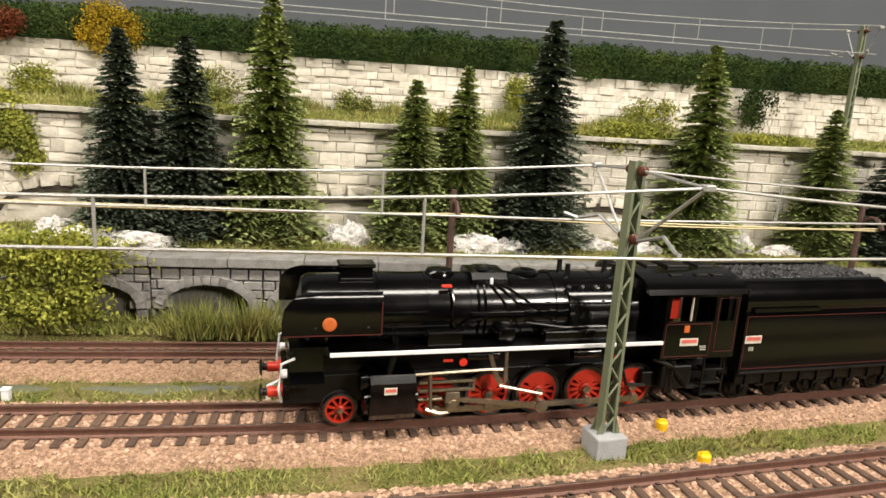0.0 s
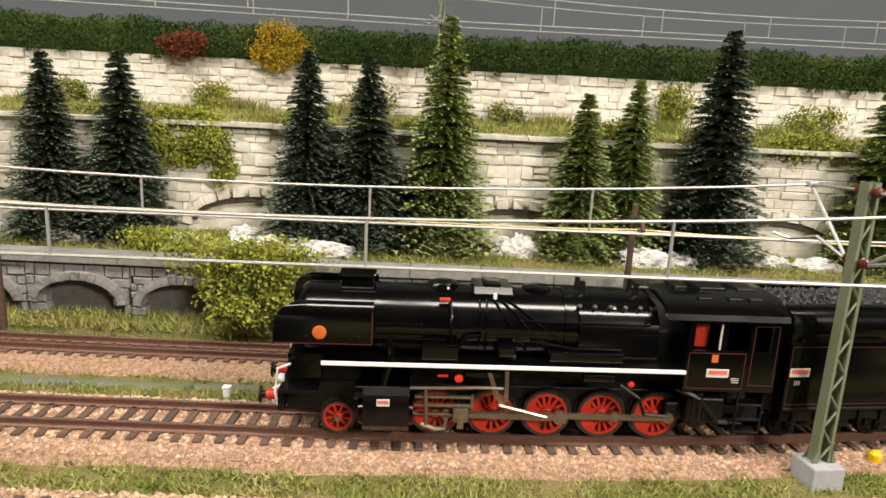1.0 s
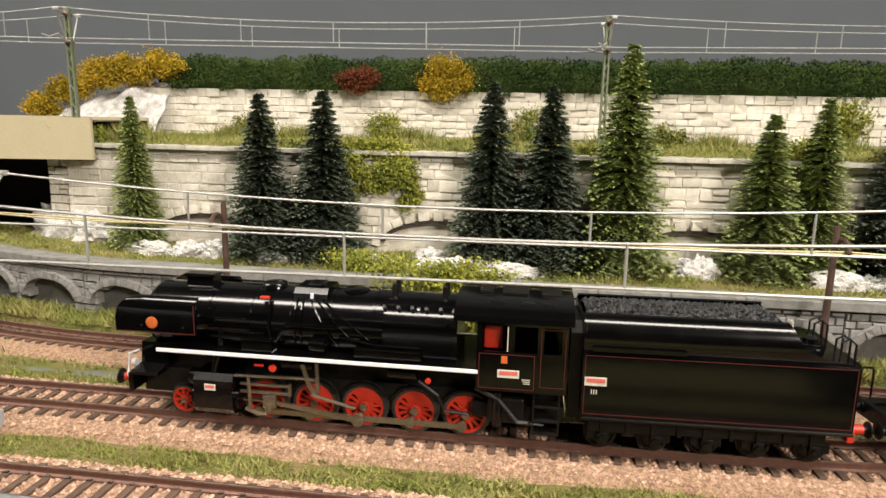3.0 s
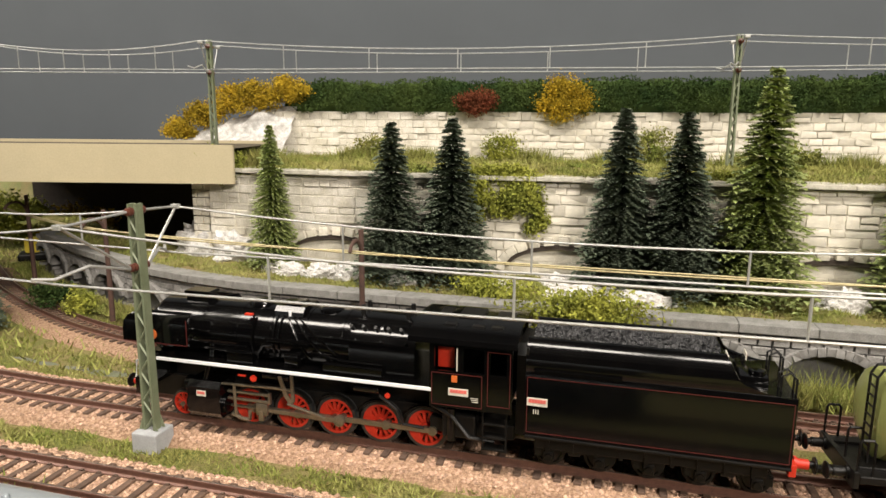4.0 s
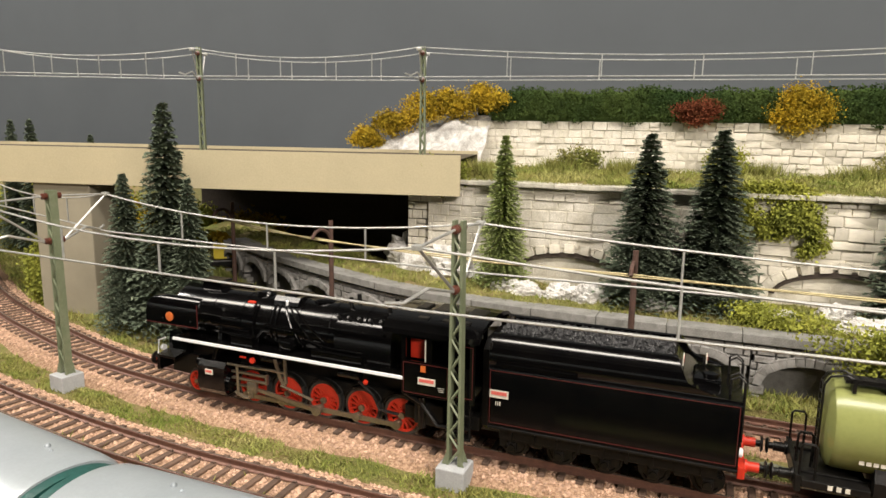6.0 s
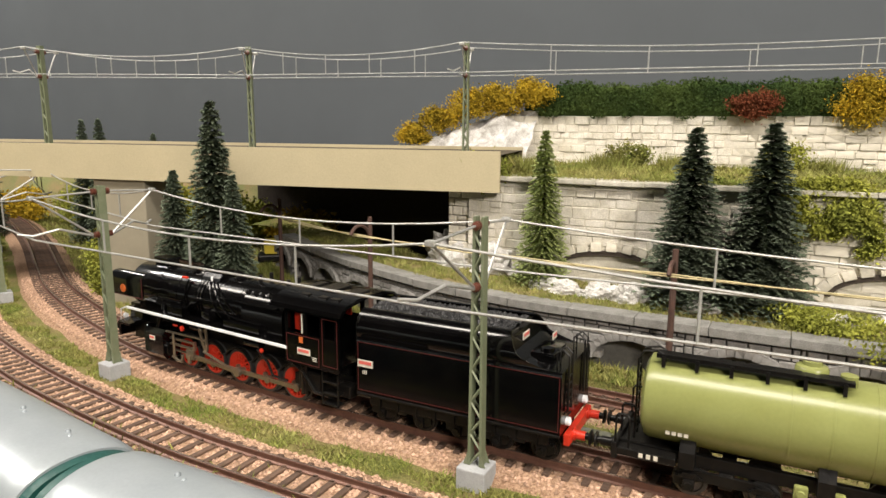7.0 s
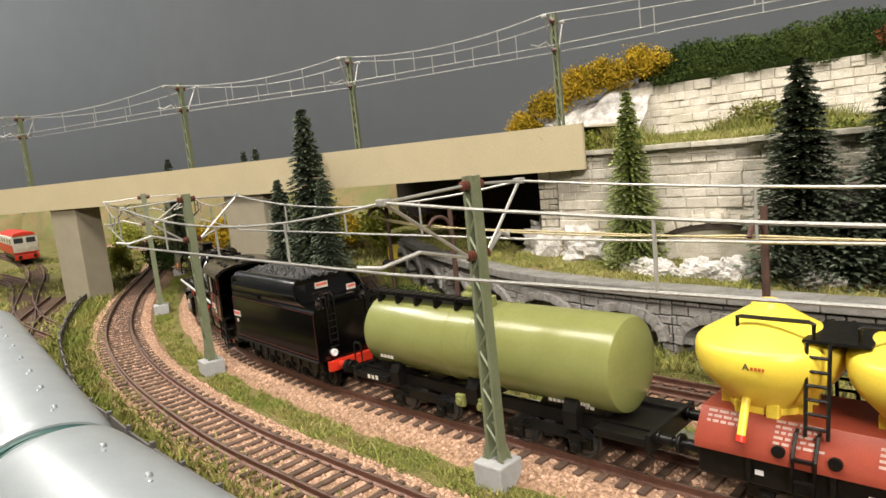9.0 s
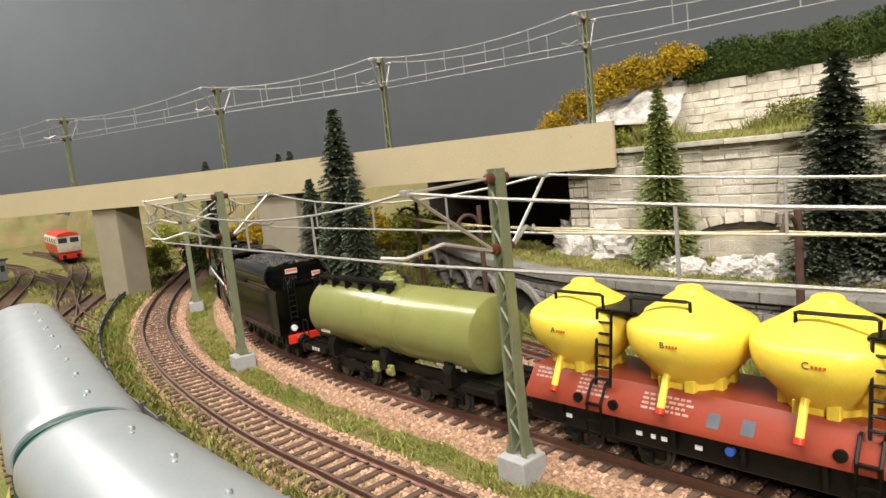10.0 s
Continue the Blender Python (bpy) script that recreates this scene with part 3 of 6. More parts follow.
# ---- overhead line ----
def lattice_mast(foot_z, height, name, label, group, w0=5.0, w1=3.7, block=True, mat="mast"):
    t = thing(name, label, "catenary mast", group=group)
    if block:
        b = B(); box(b, -5.1, 5.1, -5.1, 5.1, 0, 8.2, 0.5)
        part("concrete_base", b, M["concrete"], t, "square grey concrete base")
        foot_z = 8.2
    for sx in (-1, 1):
        b = B()
        vs = []
        for z, w in ((foot_z, w0), (height, w1)):
            for yy in (-1.7, 1.7):
                vs.append([bm for bm in ((sx * (w / 2), yy, z), (sx * (w / 2 - 0.9), yy, z))])
        A = [b.verts.new(c) for pair in vs for c in pair]
        for f in ((0, 2, 3, 1), (4, 5, 7, 6), (0, 4, 6, 2), (1, 3, 7, 5), (0, 1, 5, 4), (2, 6, 7, 3)): b.faces.new([A[i] for i in f])
        part("channel", b, M[mat], t)
    n = int((height - foot_z) / 5.2)
    for i in range(n):
        z0, z1 = foot_z + (height - foot_z) * i / n, foot_z + (height - foot_z) * (i + 1) / n
        h0, h1 = (w0 + (w1 - w0) * i / n) / 2 - 0.4, (w0 + (w1 - w0) * (i + 1) / n) / 2 - 0.4
        sg = 1 if i % 2 else -1
        for yy in (-1.3, 1.3):
            b = B(); tube(b, [(-h0 * sg, yy, z0), (h1 * sg, yy, z1)], 0.42, 4)
            part("lacing_bar", b, M[mat], t)
    if block:
        b = B()
        for sx in (-1, 1):
            for sy in (-1, 1):
                plate(b, [(sx * 2.5, 8.5), (sx * 3.9, 8.5), (sx * 2.3, 13)], sy * 1.7, sy * 2.1)
        part("gusset", b, M[mat], t)
    return t


def bracket(t, reach, top, z_cat, z_con, thin=1.0):
    """An arm from the mast to a wire over the rails, along local y."""
    sg = 1 if reach > 0 else -1
    arm = thing_part("bracket_arm", t)
    b = B()
    tube(b, [(0, sg * 4, top - 4), (0, reach, z_cat)], 0.45 * thin, 6)
    tube(b, [(0, reach, z_cat), (0, sg * 4.5, z_con - 0.5)], 0.48 * thin, 6)
    box(b, -1.5, 1.5, reach - 1.2, reach + 1.2, z_cat - 0.8, z_cat + 0.9, 0.3)
    part("strut", b, M["wire"], arm, "silver tubular struts")
    b = B()
    tube(b, [(0, sg * 4.5, z_con - 1), (2, reach * 0.62, z_con + 3.2), (5, reach * 0.95, z_con + 1.0), (8, reach * 1.12, z_con + 2)], 0.55 * thin, 6)
    part("steady_arm", b, M["wire"], arm, "silver steady arm")
    for z in (top - 4, z_con - 0.8):
        b = B(); lathe(b, [(0.6, sg * 1.6), (1.5, sg * 2.0), (1.5, sg * 2.6), (0.9, sg * 2.9), (1.4, sg * 3.2), (1.4, sg * 3.9), (0.6, sg * 4.3)], 12, "y", (0, 0, z))
        part("insulator", b, M["insulator"], arm, "brown ribbed insulator")


def thing_part(name, parent):
    o = new(name); o.parent = parent; o.empty_display_size = 0.005
    return o


Z_CAT, Z_CON = 88.0, 70.5
MASTS = [(440, 222), (85, 181), (-250, 174.3), (-439.8, 182.5), (-621, 236), (-800, 332)]
arms = []
for x, y in MASTS:
    sa, sb = T1.s_at_x(x), T2.s_at_x(x)
    h = T1.heading(sa)
    m = lattice_mast(0, 90.5, "catenary_mast", "green lattice catenary mast on a grey concrete base", "catenary masts between the tracks")
    m.matrix_basis = pose(x * S, y * S, 1.0 * S, 0, 0, math.degrees(h))
    nrm = Vector((-math.sin(h), math.cos(h), 0))
    pos = Vector((x, y, 0))
    ends = []
    for line in (T1, T2):
        k = line.s_at_x(x)
        best = min((abs((line.at(s) - pos).dot(Vector((math.cos(h), math.sin(h), 0)))), s) for s in np.arange(k - 60, k + 60, 2))[1]
        d = (line.at(best) - pos).dot(nrm)
        bracket(m, d * 0.97, 92, Z_CAT - 1, Z_CON - 1)
        ends.append(pos + nrm * d * 0.97)
    arms.append(ends)


def overhead(ends, name, label, zc, zk, r, sag, droppers, mat="wire"):
    """Messenger and running wires of a line with droppers, span by span."""
    t = thing(name, label, "overhead wire")
    for i, (a, c) in enumerate(zip(ends, ends[1:])):
        n = 12
        mess = [a.lerp(c, k / n) + Vector((0, 0, zc - 4 * sag * (k / n) * (1 - k / n))) for k in range(n + 1)]
        run = [a.lerp(c, k / n) + Vector((0, 0, zk)) for k in range(n + 1)]
        b = B(); tube(b, mess, r, 6); part("messenger_wire", b, M[mat], t)
        b = B(); tube(b, run, r, 6); part("running_wire", b, M[mat], t)
        m = droppers if (c - a).length > 250 else max(3, droppers - 1)
        for k in range(1, m + 1):
            w = k / (m + 1)
            p = a.lerp(c, w)
            b = B(); tube(b, [(p.x, p.y, zk), (p.x, p.y, zc - 4 * sag * w * (1 - w))], r, 5)
            part("dropper", b, M[mat], t)
    return t


for k in (0, 1):
    overhead([e[k] for e in arms], "overhead_line", "silver overhead wires with droppers above the track", Z_CAT, Z_CON, 0.4, 7, 4)

UPPER = [(330, 402), (-31, 402), (-345, 364), (-487, 331), (-613, 272), (-803, 214), (-1010, 140)]
for i, (x, y) in enumerate(UPPER):
    j = min(i, len(UPPER) - 2)
    h = math.atan2(UPPER[j + 1][1] - UPPER[j][1], UPPER[j + 1][0] - UPPER[j][0])
    base = 96 if i < 2 else 103.6
    m = lattice_mast(0, 169 - base, "catenary_mast", "slim green lattice mast of the upper line", "masts of the upper line", 3.8, 2.9, False)
    m.matrix_basis = pose(x * S, y * S, base * S, 0, 0, math.degrees(h))
    for d in (-14, 14):
        bracket(m, d, 169 - base, 166 - base, 150 - base, 0.8)
for off in (-14, 14):
    ends = []
    for i, (x, y) in enumerate(UPPER):
        j = min(i, len(UPPER) - 2)
        d = Vector((UPPER[j + 1][0] - UPPER[j][0], UPPER[j + 1][1] - UPPER[j][1], 0)).normalized()
        ends.append(Vector((x, y, 0)) + Vector((-d.y, d.x, 0)) * off)
    overhead(ends, "overhead_line", "thin pale overhead wires of the upper line", 167, 150, 0.36, 6, 5, "wire_far")

# brown poles of the narrow-gauge line with bow brackets
pole_tops = []
for x, off in ((230, -11), (48, -11), (-203, -11), (-366, -11), (-470, -11)):
    s = T3.s_at_x(x)
    p = T3.side(s, off)
    h = math.degrees(T3.heading(s))
    t = thing("line_pole", "brown wooden line pole with a curved bracket beside the arcade", "pole", (p.x, p.y, 8), h, "poles of the narrow-gauge line")
    b = B(); cyl(b, (0, 0, 0), (0, 0, 63), 1.5, 1.2, 10); part("pole", b, M["brown_pole"], t)
    b = B(); tube(b, [(0, 0.5, 47 + 0)] + [(0, 7 - 7 * math.cos(a), 50 + 9 * math.sin(a)) for a in np.linspace(0.2, 2.6, 9)], 0.9, 6)
    part("bow_bracket", b, M["brown_pole"], t, "curved brown bracket")
    q = T3.at(s)
    pole_tops.append(Vector((q.x, q.y, 0)))
overhead(pole_tops, "overhead_line", "pale brass wire over the narrow-gauge track", 63, 62, 0.4, 2, 1, "brass_wire")

# fence along the outer curve
fence = thing("low_fence", "low weathered dark plank fence along the outer track", "fence")
FN = Line([(-230, 114), (-300, 114.5), (-355, 116.5), (-392, 119), (-432, 122), (-483, 131), (-546, 146), (-602, 163), (-707, 206), (-760, 235)])
k = 0
s = 0.0
while s < FN.length - 24:
    p = FN.at(s); h = math.degrees(FN.heading(s))
    b = B(); box(b, -0.8, 0.8, -0.8, 0.8, -2, 13.5, 0.15)
    o = part("post", b, M["fence"], fence); o.matrix_basis = pose(p.x * S, p.y * S, 0, 0, random.uniform(-3, 3), h)
    for z in (2.5, 5.2, 7.9, 10.6):
        b = B(); box(b, 0, 24, -0.35, 0.35, z - 1.1, z + 1.1, 0.1)
        o = part("board", b, M["fence"], fence)
        q = FN.at(s + 24)
        o.matrix_basis = pose(p.x * S, p.y * S, random.uniform(-0.3, 0.3) * S, 0, random.uniform(-1, 1), math.degrees(math.atan2(q.y - p.y, q.x - p.x)))
    s += 24


# ---- trees and planting ----
def fir_mesh(name, height, radius, seed, mat, tiers=31):
    rnd = random.Random(seed)
    verts, faces = [], []

    def tri(a, c, d):
        n = len(verts)
        verts.extend((a, c, d)); faces.append((n, n + 1, n + 2))

    for t in range(tiers):
        f = t / (tiers - 1)
        z = height * (0.07 + 0.91 * f)
        rad = radius * (1 - f) ** 0.8 * rnd.uniform(0.88, 1.08) + 1.5
        nb = max(9, int(25 - 13 * f))
        for k in range(nb):
            a = 2 * math.pi * (k + rnd.uniform(-0.3, 0.3)) / nb + t * 1.7
            L = rad * rnd.uniform(0.78, 1.1)
            d = Vector((math.cos(a), math.sin(a), 0)); sd = Vector((-d.y, d.x, 0))
            droop = rnd.uniform(0.2, 0.42) * (1 - 0.5 * f)
            z0 = z + rnd.uniform(-1, 1) * height * 0.012
            st = 7
            for q in range(st):
                w = (q + 0.6) / st
                p = d * (L * w) + Vector((0, 0, z0 - droop * L * w * w + 0.1 * L * w))
                nl = (1.05 - 0.25 * w) * (2.1 + 0.09 * L)
                for sg in (-1, 1):
                    tip = p + sd * sg * nl + d * nl * 0.75 + Vector((0, 0, rnd.uniform(-0.9, 0.5)))
                    tri(p - d * 1.3, p + d * 1.5 + Vector((0, 0, 0.4)), tip)
                up = p + d * nl * 0.85 + Vector((0, 0, rnd.uniform(0.3, 1.3)))
                tri(p + sd * 1.2, p - sd * 1.2, up)
                dn = p + d * nl * 0.5 + Vector((0, 0, -rnd.uniform(0.6, 1.6)))
                tri(p + sd * 1.2, p - sd * 1.2, dn)
    me = bpy.data.meshes.new(name)
    me.from_pydata([tuple(Vector(v) * S) for v in verts], [], faces)
    me.materials.append(mat)
    return me


FIRS = {("dark", k): fir_mesh("crown", 100, 22.0 + 0.8 * k, 11 + k, M["fir_dark"]) for k in (0, 1, 2)}
FIRS.update({("light", k): fir_mesh("crown", 100, 22.0 + 0.8 * k, 31 + k, M["fir_light"]) for k in (0, 1, 2)})


def fir(x, y, z, h, width, kind, k, label):
    t = thing("fir_tree", label, "tree", (x, y, z), random.uniform(0, 360), "fir trees on the layout")
    b = B(); cyl(b, (0, 0, -3), (0, 0, h * 0.95), 1.7, 0.3, 8); part("trunk", b, M["bark"], t)
    c = new("crown", FIRS[kind, k]); c.parent = t
    c.scale = (width, width, h / 100)
    return t


DK, LT = "dark blue-green model fir tree with bristly branches", "fresh green model fir tree with bristly branches"
for x, y, tip, w, kind, k in ((-276, 312, 118, 0.66, "light", 0), (-204, 306, 119.5, 0.95, "dark", 0), (-173, 310, 122, 0.98, "dark", 1), (-90, 314, 127, 0.92, "dark", 2), (-62, 311, 125, 0.98, "dark", 0),
                             (-27, 312, 144, 1.08, "light", 1), (37, 312, 114, 0.92, "light", 2), (61, 317, 122, 0.85, "light", 0), (100, 314, 145, 1.15, "dark", 1), (181, 314, 139, 1.08, "light", 1), (250, 312, 113, 0.9, "light", 2), (288, 306, 100, 1.2, "dark", 2)):
    fir(x, y, 37, tip - 37, w, kind, k, (DK if kind == "dark" else LT) + " on the ledge")
for x, y, tip, w, k in ((-458, 267, 132, 1.08, 0), (-436, 259, 92.5, 0.72, 1), (-485, 262, 93, 0.75, 2)):
    fir(x, y, 2, tip - 2, w, "dark", k, DK + " before the bridge")
for x, y, tip, w, k in ((-780, 412, 123, 0.8, 0), (-752, 410, 124, 0.8, 1), (-690, 420, 111, 0.7, 2), (-905, 385, 125, 0.9, 1)):
    fir(x, y, 2, tip - 2, w, "dark", k, DK + " behind the bridge")


def scatter(points, size, seed, flat=0.0, up=0.0):
    """Small leaf quads round the points."""
    rnd = np.random.RandomState(seed)
    P = np.array(points)
    n = len(P)
    u = rnd.normal(size=(n, 3)); u[:, 2] = u[:, 2] * (1 - flat) + up
    u /= np.linalg.norm(u, axis=1)[:, None]
    w = rnd.normal(size=(n, 3)); v = np.cross(u, w); v /= np.linalg.norm(v, axis=1)[:, None]
    s = size * rnd.uniform(0.6, 1.4, (n, 1))
    V = np.concatenate([P - v * s * 0.35, P + u * s * 0.6 + v * s * 0.3, P + u * s * 1.25, P + u * s * 0.45 - v * s * 0.55], axis=1).reshape(-1, 3)
    F = [(4 * i, 4 * i + 1, 4 * i + 2, 4 * i + 3) for i in range(n)]
    return V.tolist(), F


def blades(points, length, width, seed, lean=0.5):
    rnd = np.random.RandomState(seed)
    P = np.array(points); n = len(P)
    a = rnd.uniform(0, 2 * np.pi, n)
    d = np.stack([np.cos(a), np.sin(a), np.zeros(n)], 1)
    tip = P + np.stack([rnd.normal(0, lean, n), rnd.normal(0, lean, n), np.ones(n)], 1) * (length * rnd.uniform(0.5, 1.25, n))[:, None]
    V = np.stack([P - d * width, P + d * width, tip], 1).reshape(-1, 3)
    return V.tolist(), [(3 * i, 3 * i + 1, 3 * i + 2) for i in range(n)]


def planting(name, vf, mat, label, category, kind="stuff"):
    return tagged(mesh_part(name, vf[0], vf[1], mat), label, category, kind=kind)


R = np.random.RandomState(4)


def patchy(x, y, k=0.0, sc=26.0):
    return noise.noise(Vector((x / sc, y / sc, k)))


# grass strips along and between the tracks
pts, dry = [], []
for line, a, c, n in ((T1, -36, -20, 46000), (T2, -33, -19, 17000), (T2, -52, -35, 20000), (T1, 21, 29, 8000)):
    S0, S1 = 40, line.length - 150
    for s, o in zip(R.uniform(S0, S1, n), R.uniform(a, c, n)):
        edge = min(o - a, c - o)
        if edge < 6 * (0.5 + patchy(s, 0, 3, 14)) - 1 or patchy(s, o, 9, 9) < -0.35: continue
        p = line.side(s, o)
        (dry if patchy(p.x, p.y, 5, 30) > 0.18 else pts).append((p.x, p.y, 2.0))
planting("grass", blades(pts, 1.9, 0.32, 1, 0.7), M["grass"], "short green static grass between the tracks", "grass")
planting("grass", blades(dry, 1.8, 0.32, 2, 0.7), M["grass_dry"], "short dry static grass between the tracks", "grass")
pts, dry = [], []
for s, o in zip(R.uniform(40, T3.length - 20, 18000), R.uniform(-24, -8, 18000)):
    p = T3.side(s, o)
    z = 3 if o > -12 else (9 if o > -18 else 11)
    (dry if R.rand() < 0.4 else pts).append((p.x, p.y, z))
planting("grass", blades(pts, 4.6, 0.4, 3, 0.5), M["grass"], "tall grass in front of the arcade wall", "grass")
planting("grass", blades(dry, 4.2, 0.4, 4, 0.5), M["grass_dry"], "dry tall grass in front of the arcade wall", "grass")
pts, dry = [], []
for x, v in zip(R.uniform(-540, 320, 34000), R.uniform(0.02, 0.95, 34000)):
    if patchy(x, v * 60, 1, 16) < -0.22: continue
    y = arc_y(x) + 4 + v * (max(329, arc_y(x) + 40) - arc_y(x))
    (dry if patchy(x, v * 50, 2, 20) > 0.0 else pts).append((x, y, ledge_z(x, v) - 0.5))
planting("grass", blades(pts, 2.4, 0.36, 5, 0.6), M["grass"], "green static grass on the ledge", "grass")
planting("grass", blades(dry, 2.3, 0.36, 6, 0.6), M["grass_dry"], "dry static grass on the ledge", "grass")
pts, dry = [], []
for x, y in zip(R.uniform(-326, 420, 46000), 327 + 112 * R.rand(46000) ** 1.4):
    k = patchy(x, y, 7, 18)
    if k < -0.3: continue
    (dry if patchy(x, y, 8, 34) > 0.05 else pts).append((x, y, 91 + 4 * (y - 333) / 108))
planting("grass", blades(pts, 3.2, 0.4, 7, 0.75), M["grass"], "rough green grass on the upper terrace", "grass")
planting("grass", blades(dry, 3.2, 0.4, 8, 0.75), M["grass_dry"], "dry grass on the upper terrace", "grass")
pts = []
for cx, cy, r in ((-300, 350, 14), (-268, 420, 16), (-225, 425, 14), (-150, 428, 13), (-95, 424, 15), (-20, 424, 12), (40, 424, 16), (110, 424, 14), (180, 420, 18), (-322, 340, 10)):
    for i in range(750):
        pts.append((cx + R.normal() * r * 0.5, cy + R.normal() * 6, 93))
planting("grass", blades(pts, 9.5, 0.4, 9, 0.4), M["grass"], "tall tufts of grass against the upper wall", "grass")
# yard grass on the far side
pts = []
for x, y in zip(R.uniform(-1250, -300, 36000), R.uniform(-20, 560, 36000)):
    s = T1.s_at_x(x)
    d1 = y - T1.at(s).y
    if -22 < d1 < 85 or (y < 100 and x > -300): continue
    if d1 < -50 and patchy(x, y, 3, 60) < 0.05: continue
    pts.append((x, y, 2))
planting("grass", blades(pts, 4.5, 0.8, 10, 0.5), M["grass_dry"], "rough grass beside the outer curve", "grass")
pts = []
for s, o in zip(R.uniform(FN.length * 0.05, FN.length, 12000), R.normal(5, 7, 12000)):
    p = FN.side(s, -o); pts.append((p.x, p.y, 2.0 + R.rand() * 4))
planting("grass", blades(pts, 3.6, 0.5, 15, 0.6), M["grass"], "green weeds along the fence", "grass")


def bush(name, cx, cy, cz, rx, ry, rz, n, size, mat, label, seed, category="bush"):
    n, size = int(n * 3.0), size * 0.68
    rnd = np.random.RandomState(seed)
    cl = rnd.normal(size=(max(5, n // 110), 3))
    cl *= (np.minimum(0.9, 0.75 * rnd.rand(len(cl)) ** 0.33 + 0.1) / np.linalg.norm(cl, axis=1))[:, None]
    P = []
    for i in range(n):
        c = cl[rnd.randint(len(cl))]
        q = c + rnd.normal(size=3) * 0.2
        P.append((cx + q[0] * rx, cy + q[1] * ry, cz + q[2] * rz))
    t = tagged(mesh_part(name, *scatter(P, size, seed), mat), label, category)
    return t


# hedge along the hilltop
def hedge_top(x):
    return 148.0 + 2.6 * patchy(x, 0, 4, 40) + 1.8 * patchy(x, 1, 4, 12)


lumps("hedge", M["leaf_green"], "dense dark green hedge along the hilltop", lambda u, v: (-335 + 770 * u, 438 + 26 * v - 5 * math.sin(v * 3.1), 121 + (hedge_top(-335 + 770 * u) - 122.5) * math.sin(min(1, v * 1.6) * 1.57) + 1.2 * nz(u * 150, v * 9, 4)), 320, 16, "", "hedge")
P = []
for i in range(46000):
    x = R.uniform(-322, 430)
    w = R.rand()
    lo_ = 127.5 + 6.5 * patchy(x, 3, 2, 17) + 4.0 * patchy(x, 9, 2, 6)
    P.append((x, 431.5 + 9 * w ** 2 + 2.2 * patchy(x, w * 30, 6, 8) + R.normal() * 1.2, lo_ + (hedge_top(x) + 2.5 * patchy(x, 7, 3, 7) - lo_) * w))
planting("hedge_leaves", scatter(P, 1.25, 21), M["leaf_green"], "dense dark green hedge foliage on the hilltop", "hedge")
for x, z, rx, rz, k in ((-418, 113, 15, 8, 81), (-398, 124, 17, 10, 82), (-374, 134, 18, 11, 83), (-349, 139, 17, 11, 84), (-326, 142, 17, 10, 85)):
    bush("shrub", x, 431, z, rx, 7, rz, 1500, 1.9, M["leaf_yellow"], "golden yellow flowering shrub on the hill end", k, "shrub")
bush("bush", -187, 430, 133, 15, 5, 9, 1500, 1.6, M["leaf_red"], "russet red bush on the upper wall", 31)
bush("bush", -130, 430, 135, 17, 5, 14, 2300, 1.6, M["leaf_yellow"], "golden yellow bush on the upper wall", 32)
bush("bush", 118, 428, 112, 14, 6, 12, 800, 2.0, M["leaf_lime"], "yellow-green bush before the upper wall", 33)
bush("bush", 280, 425, 116, 14, 8, 16, 900, 2.0, M["leaf_green"], "dark green bush beside the upper wall", 34)
for x, y, z, rx, rz, n, k, where in ((-149, 325, 92, 21, 6, 1500, 35, "spilling over"), (-161, 322, 84, 9, 9, 700, 36, "hanging down"), (-141, 322, 83, 13, 9, 1100, 90, "hanging down"), (-131, 321.5, 71, 7, 9, 520, 91, "trailing on"), (-148, 321.8, 76, 8, 6, 420, 92, "trailing on"), (-163, 322, 71, 5, 5, 220, 93, "trailing on")):
    bush("ivy", x, y, z, rx, 4, rz, n, 1.8, M["leaf_lime"], "yellow-green ivy " + where + " the lower wall", k, "ivy")
bush("bush", -312, 326, 92, 12, 7, 10, 900, 1.9, M["leaf_lime"], "yellow-green bush at the bridge end", 37)
for x, y, z, rx, rz, n, k, mat, where in ((-318, 328, 96, 9, 11, 700, 61, "leaf_lime", "at the terrace end"), (-258, 424, 101, 16, 9, 900, 62, "grass", "before the upper wall"), (-205, 332, 93, 17, 4, 600, 63, "grass", "on the terrace edge"),
                                        (-168, 424, 102, 14, 10, 800, 64, "leaf_lime", "before the upper wall"), (-72, 425, 104, 17, 13, 1100, 65, "grass", "before the upper wall"), (-40, 331, 93, 22, 4, 700, 66, "leaf_lime", "on the terrace edge"),
                                        (12, 424, 102, 13, 9, 700, 67, "grass", "before the upper wall"), (100, 331, 94, 20, 5, 800, 68, "grass", "on the terrace edge"), (205, 424, 103, 20, 12, 1100, 69, "leaf_lime", "before the upper wall"), (228, 331, 94, 22, 5, 800, 70, "leaf_lime", "on the terrace edge")):
    bush("bush", x, y, z, rx, 6, rz, n, 1.9, M[mat], "soft yellow-green shrub " + where, k)
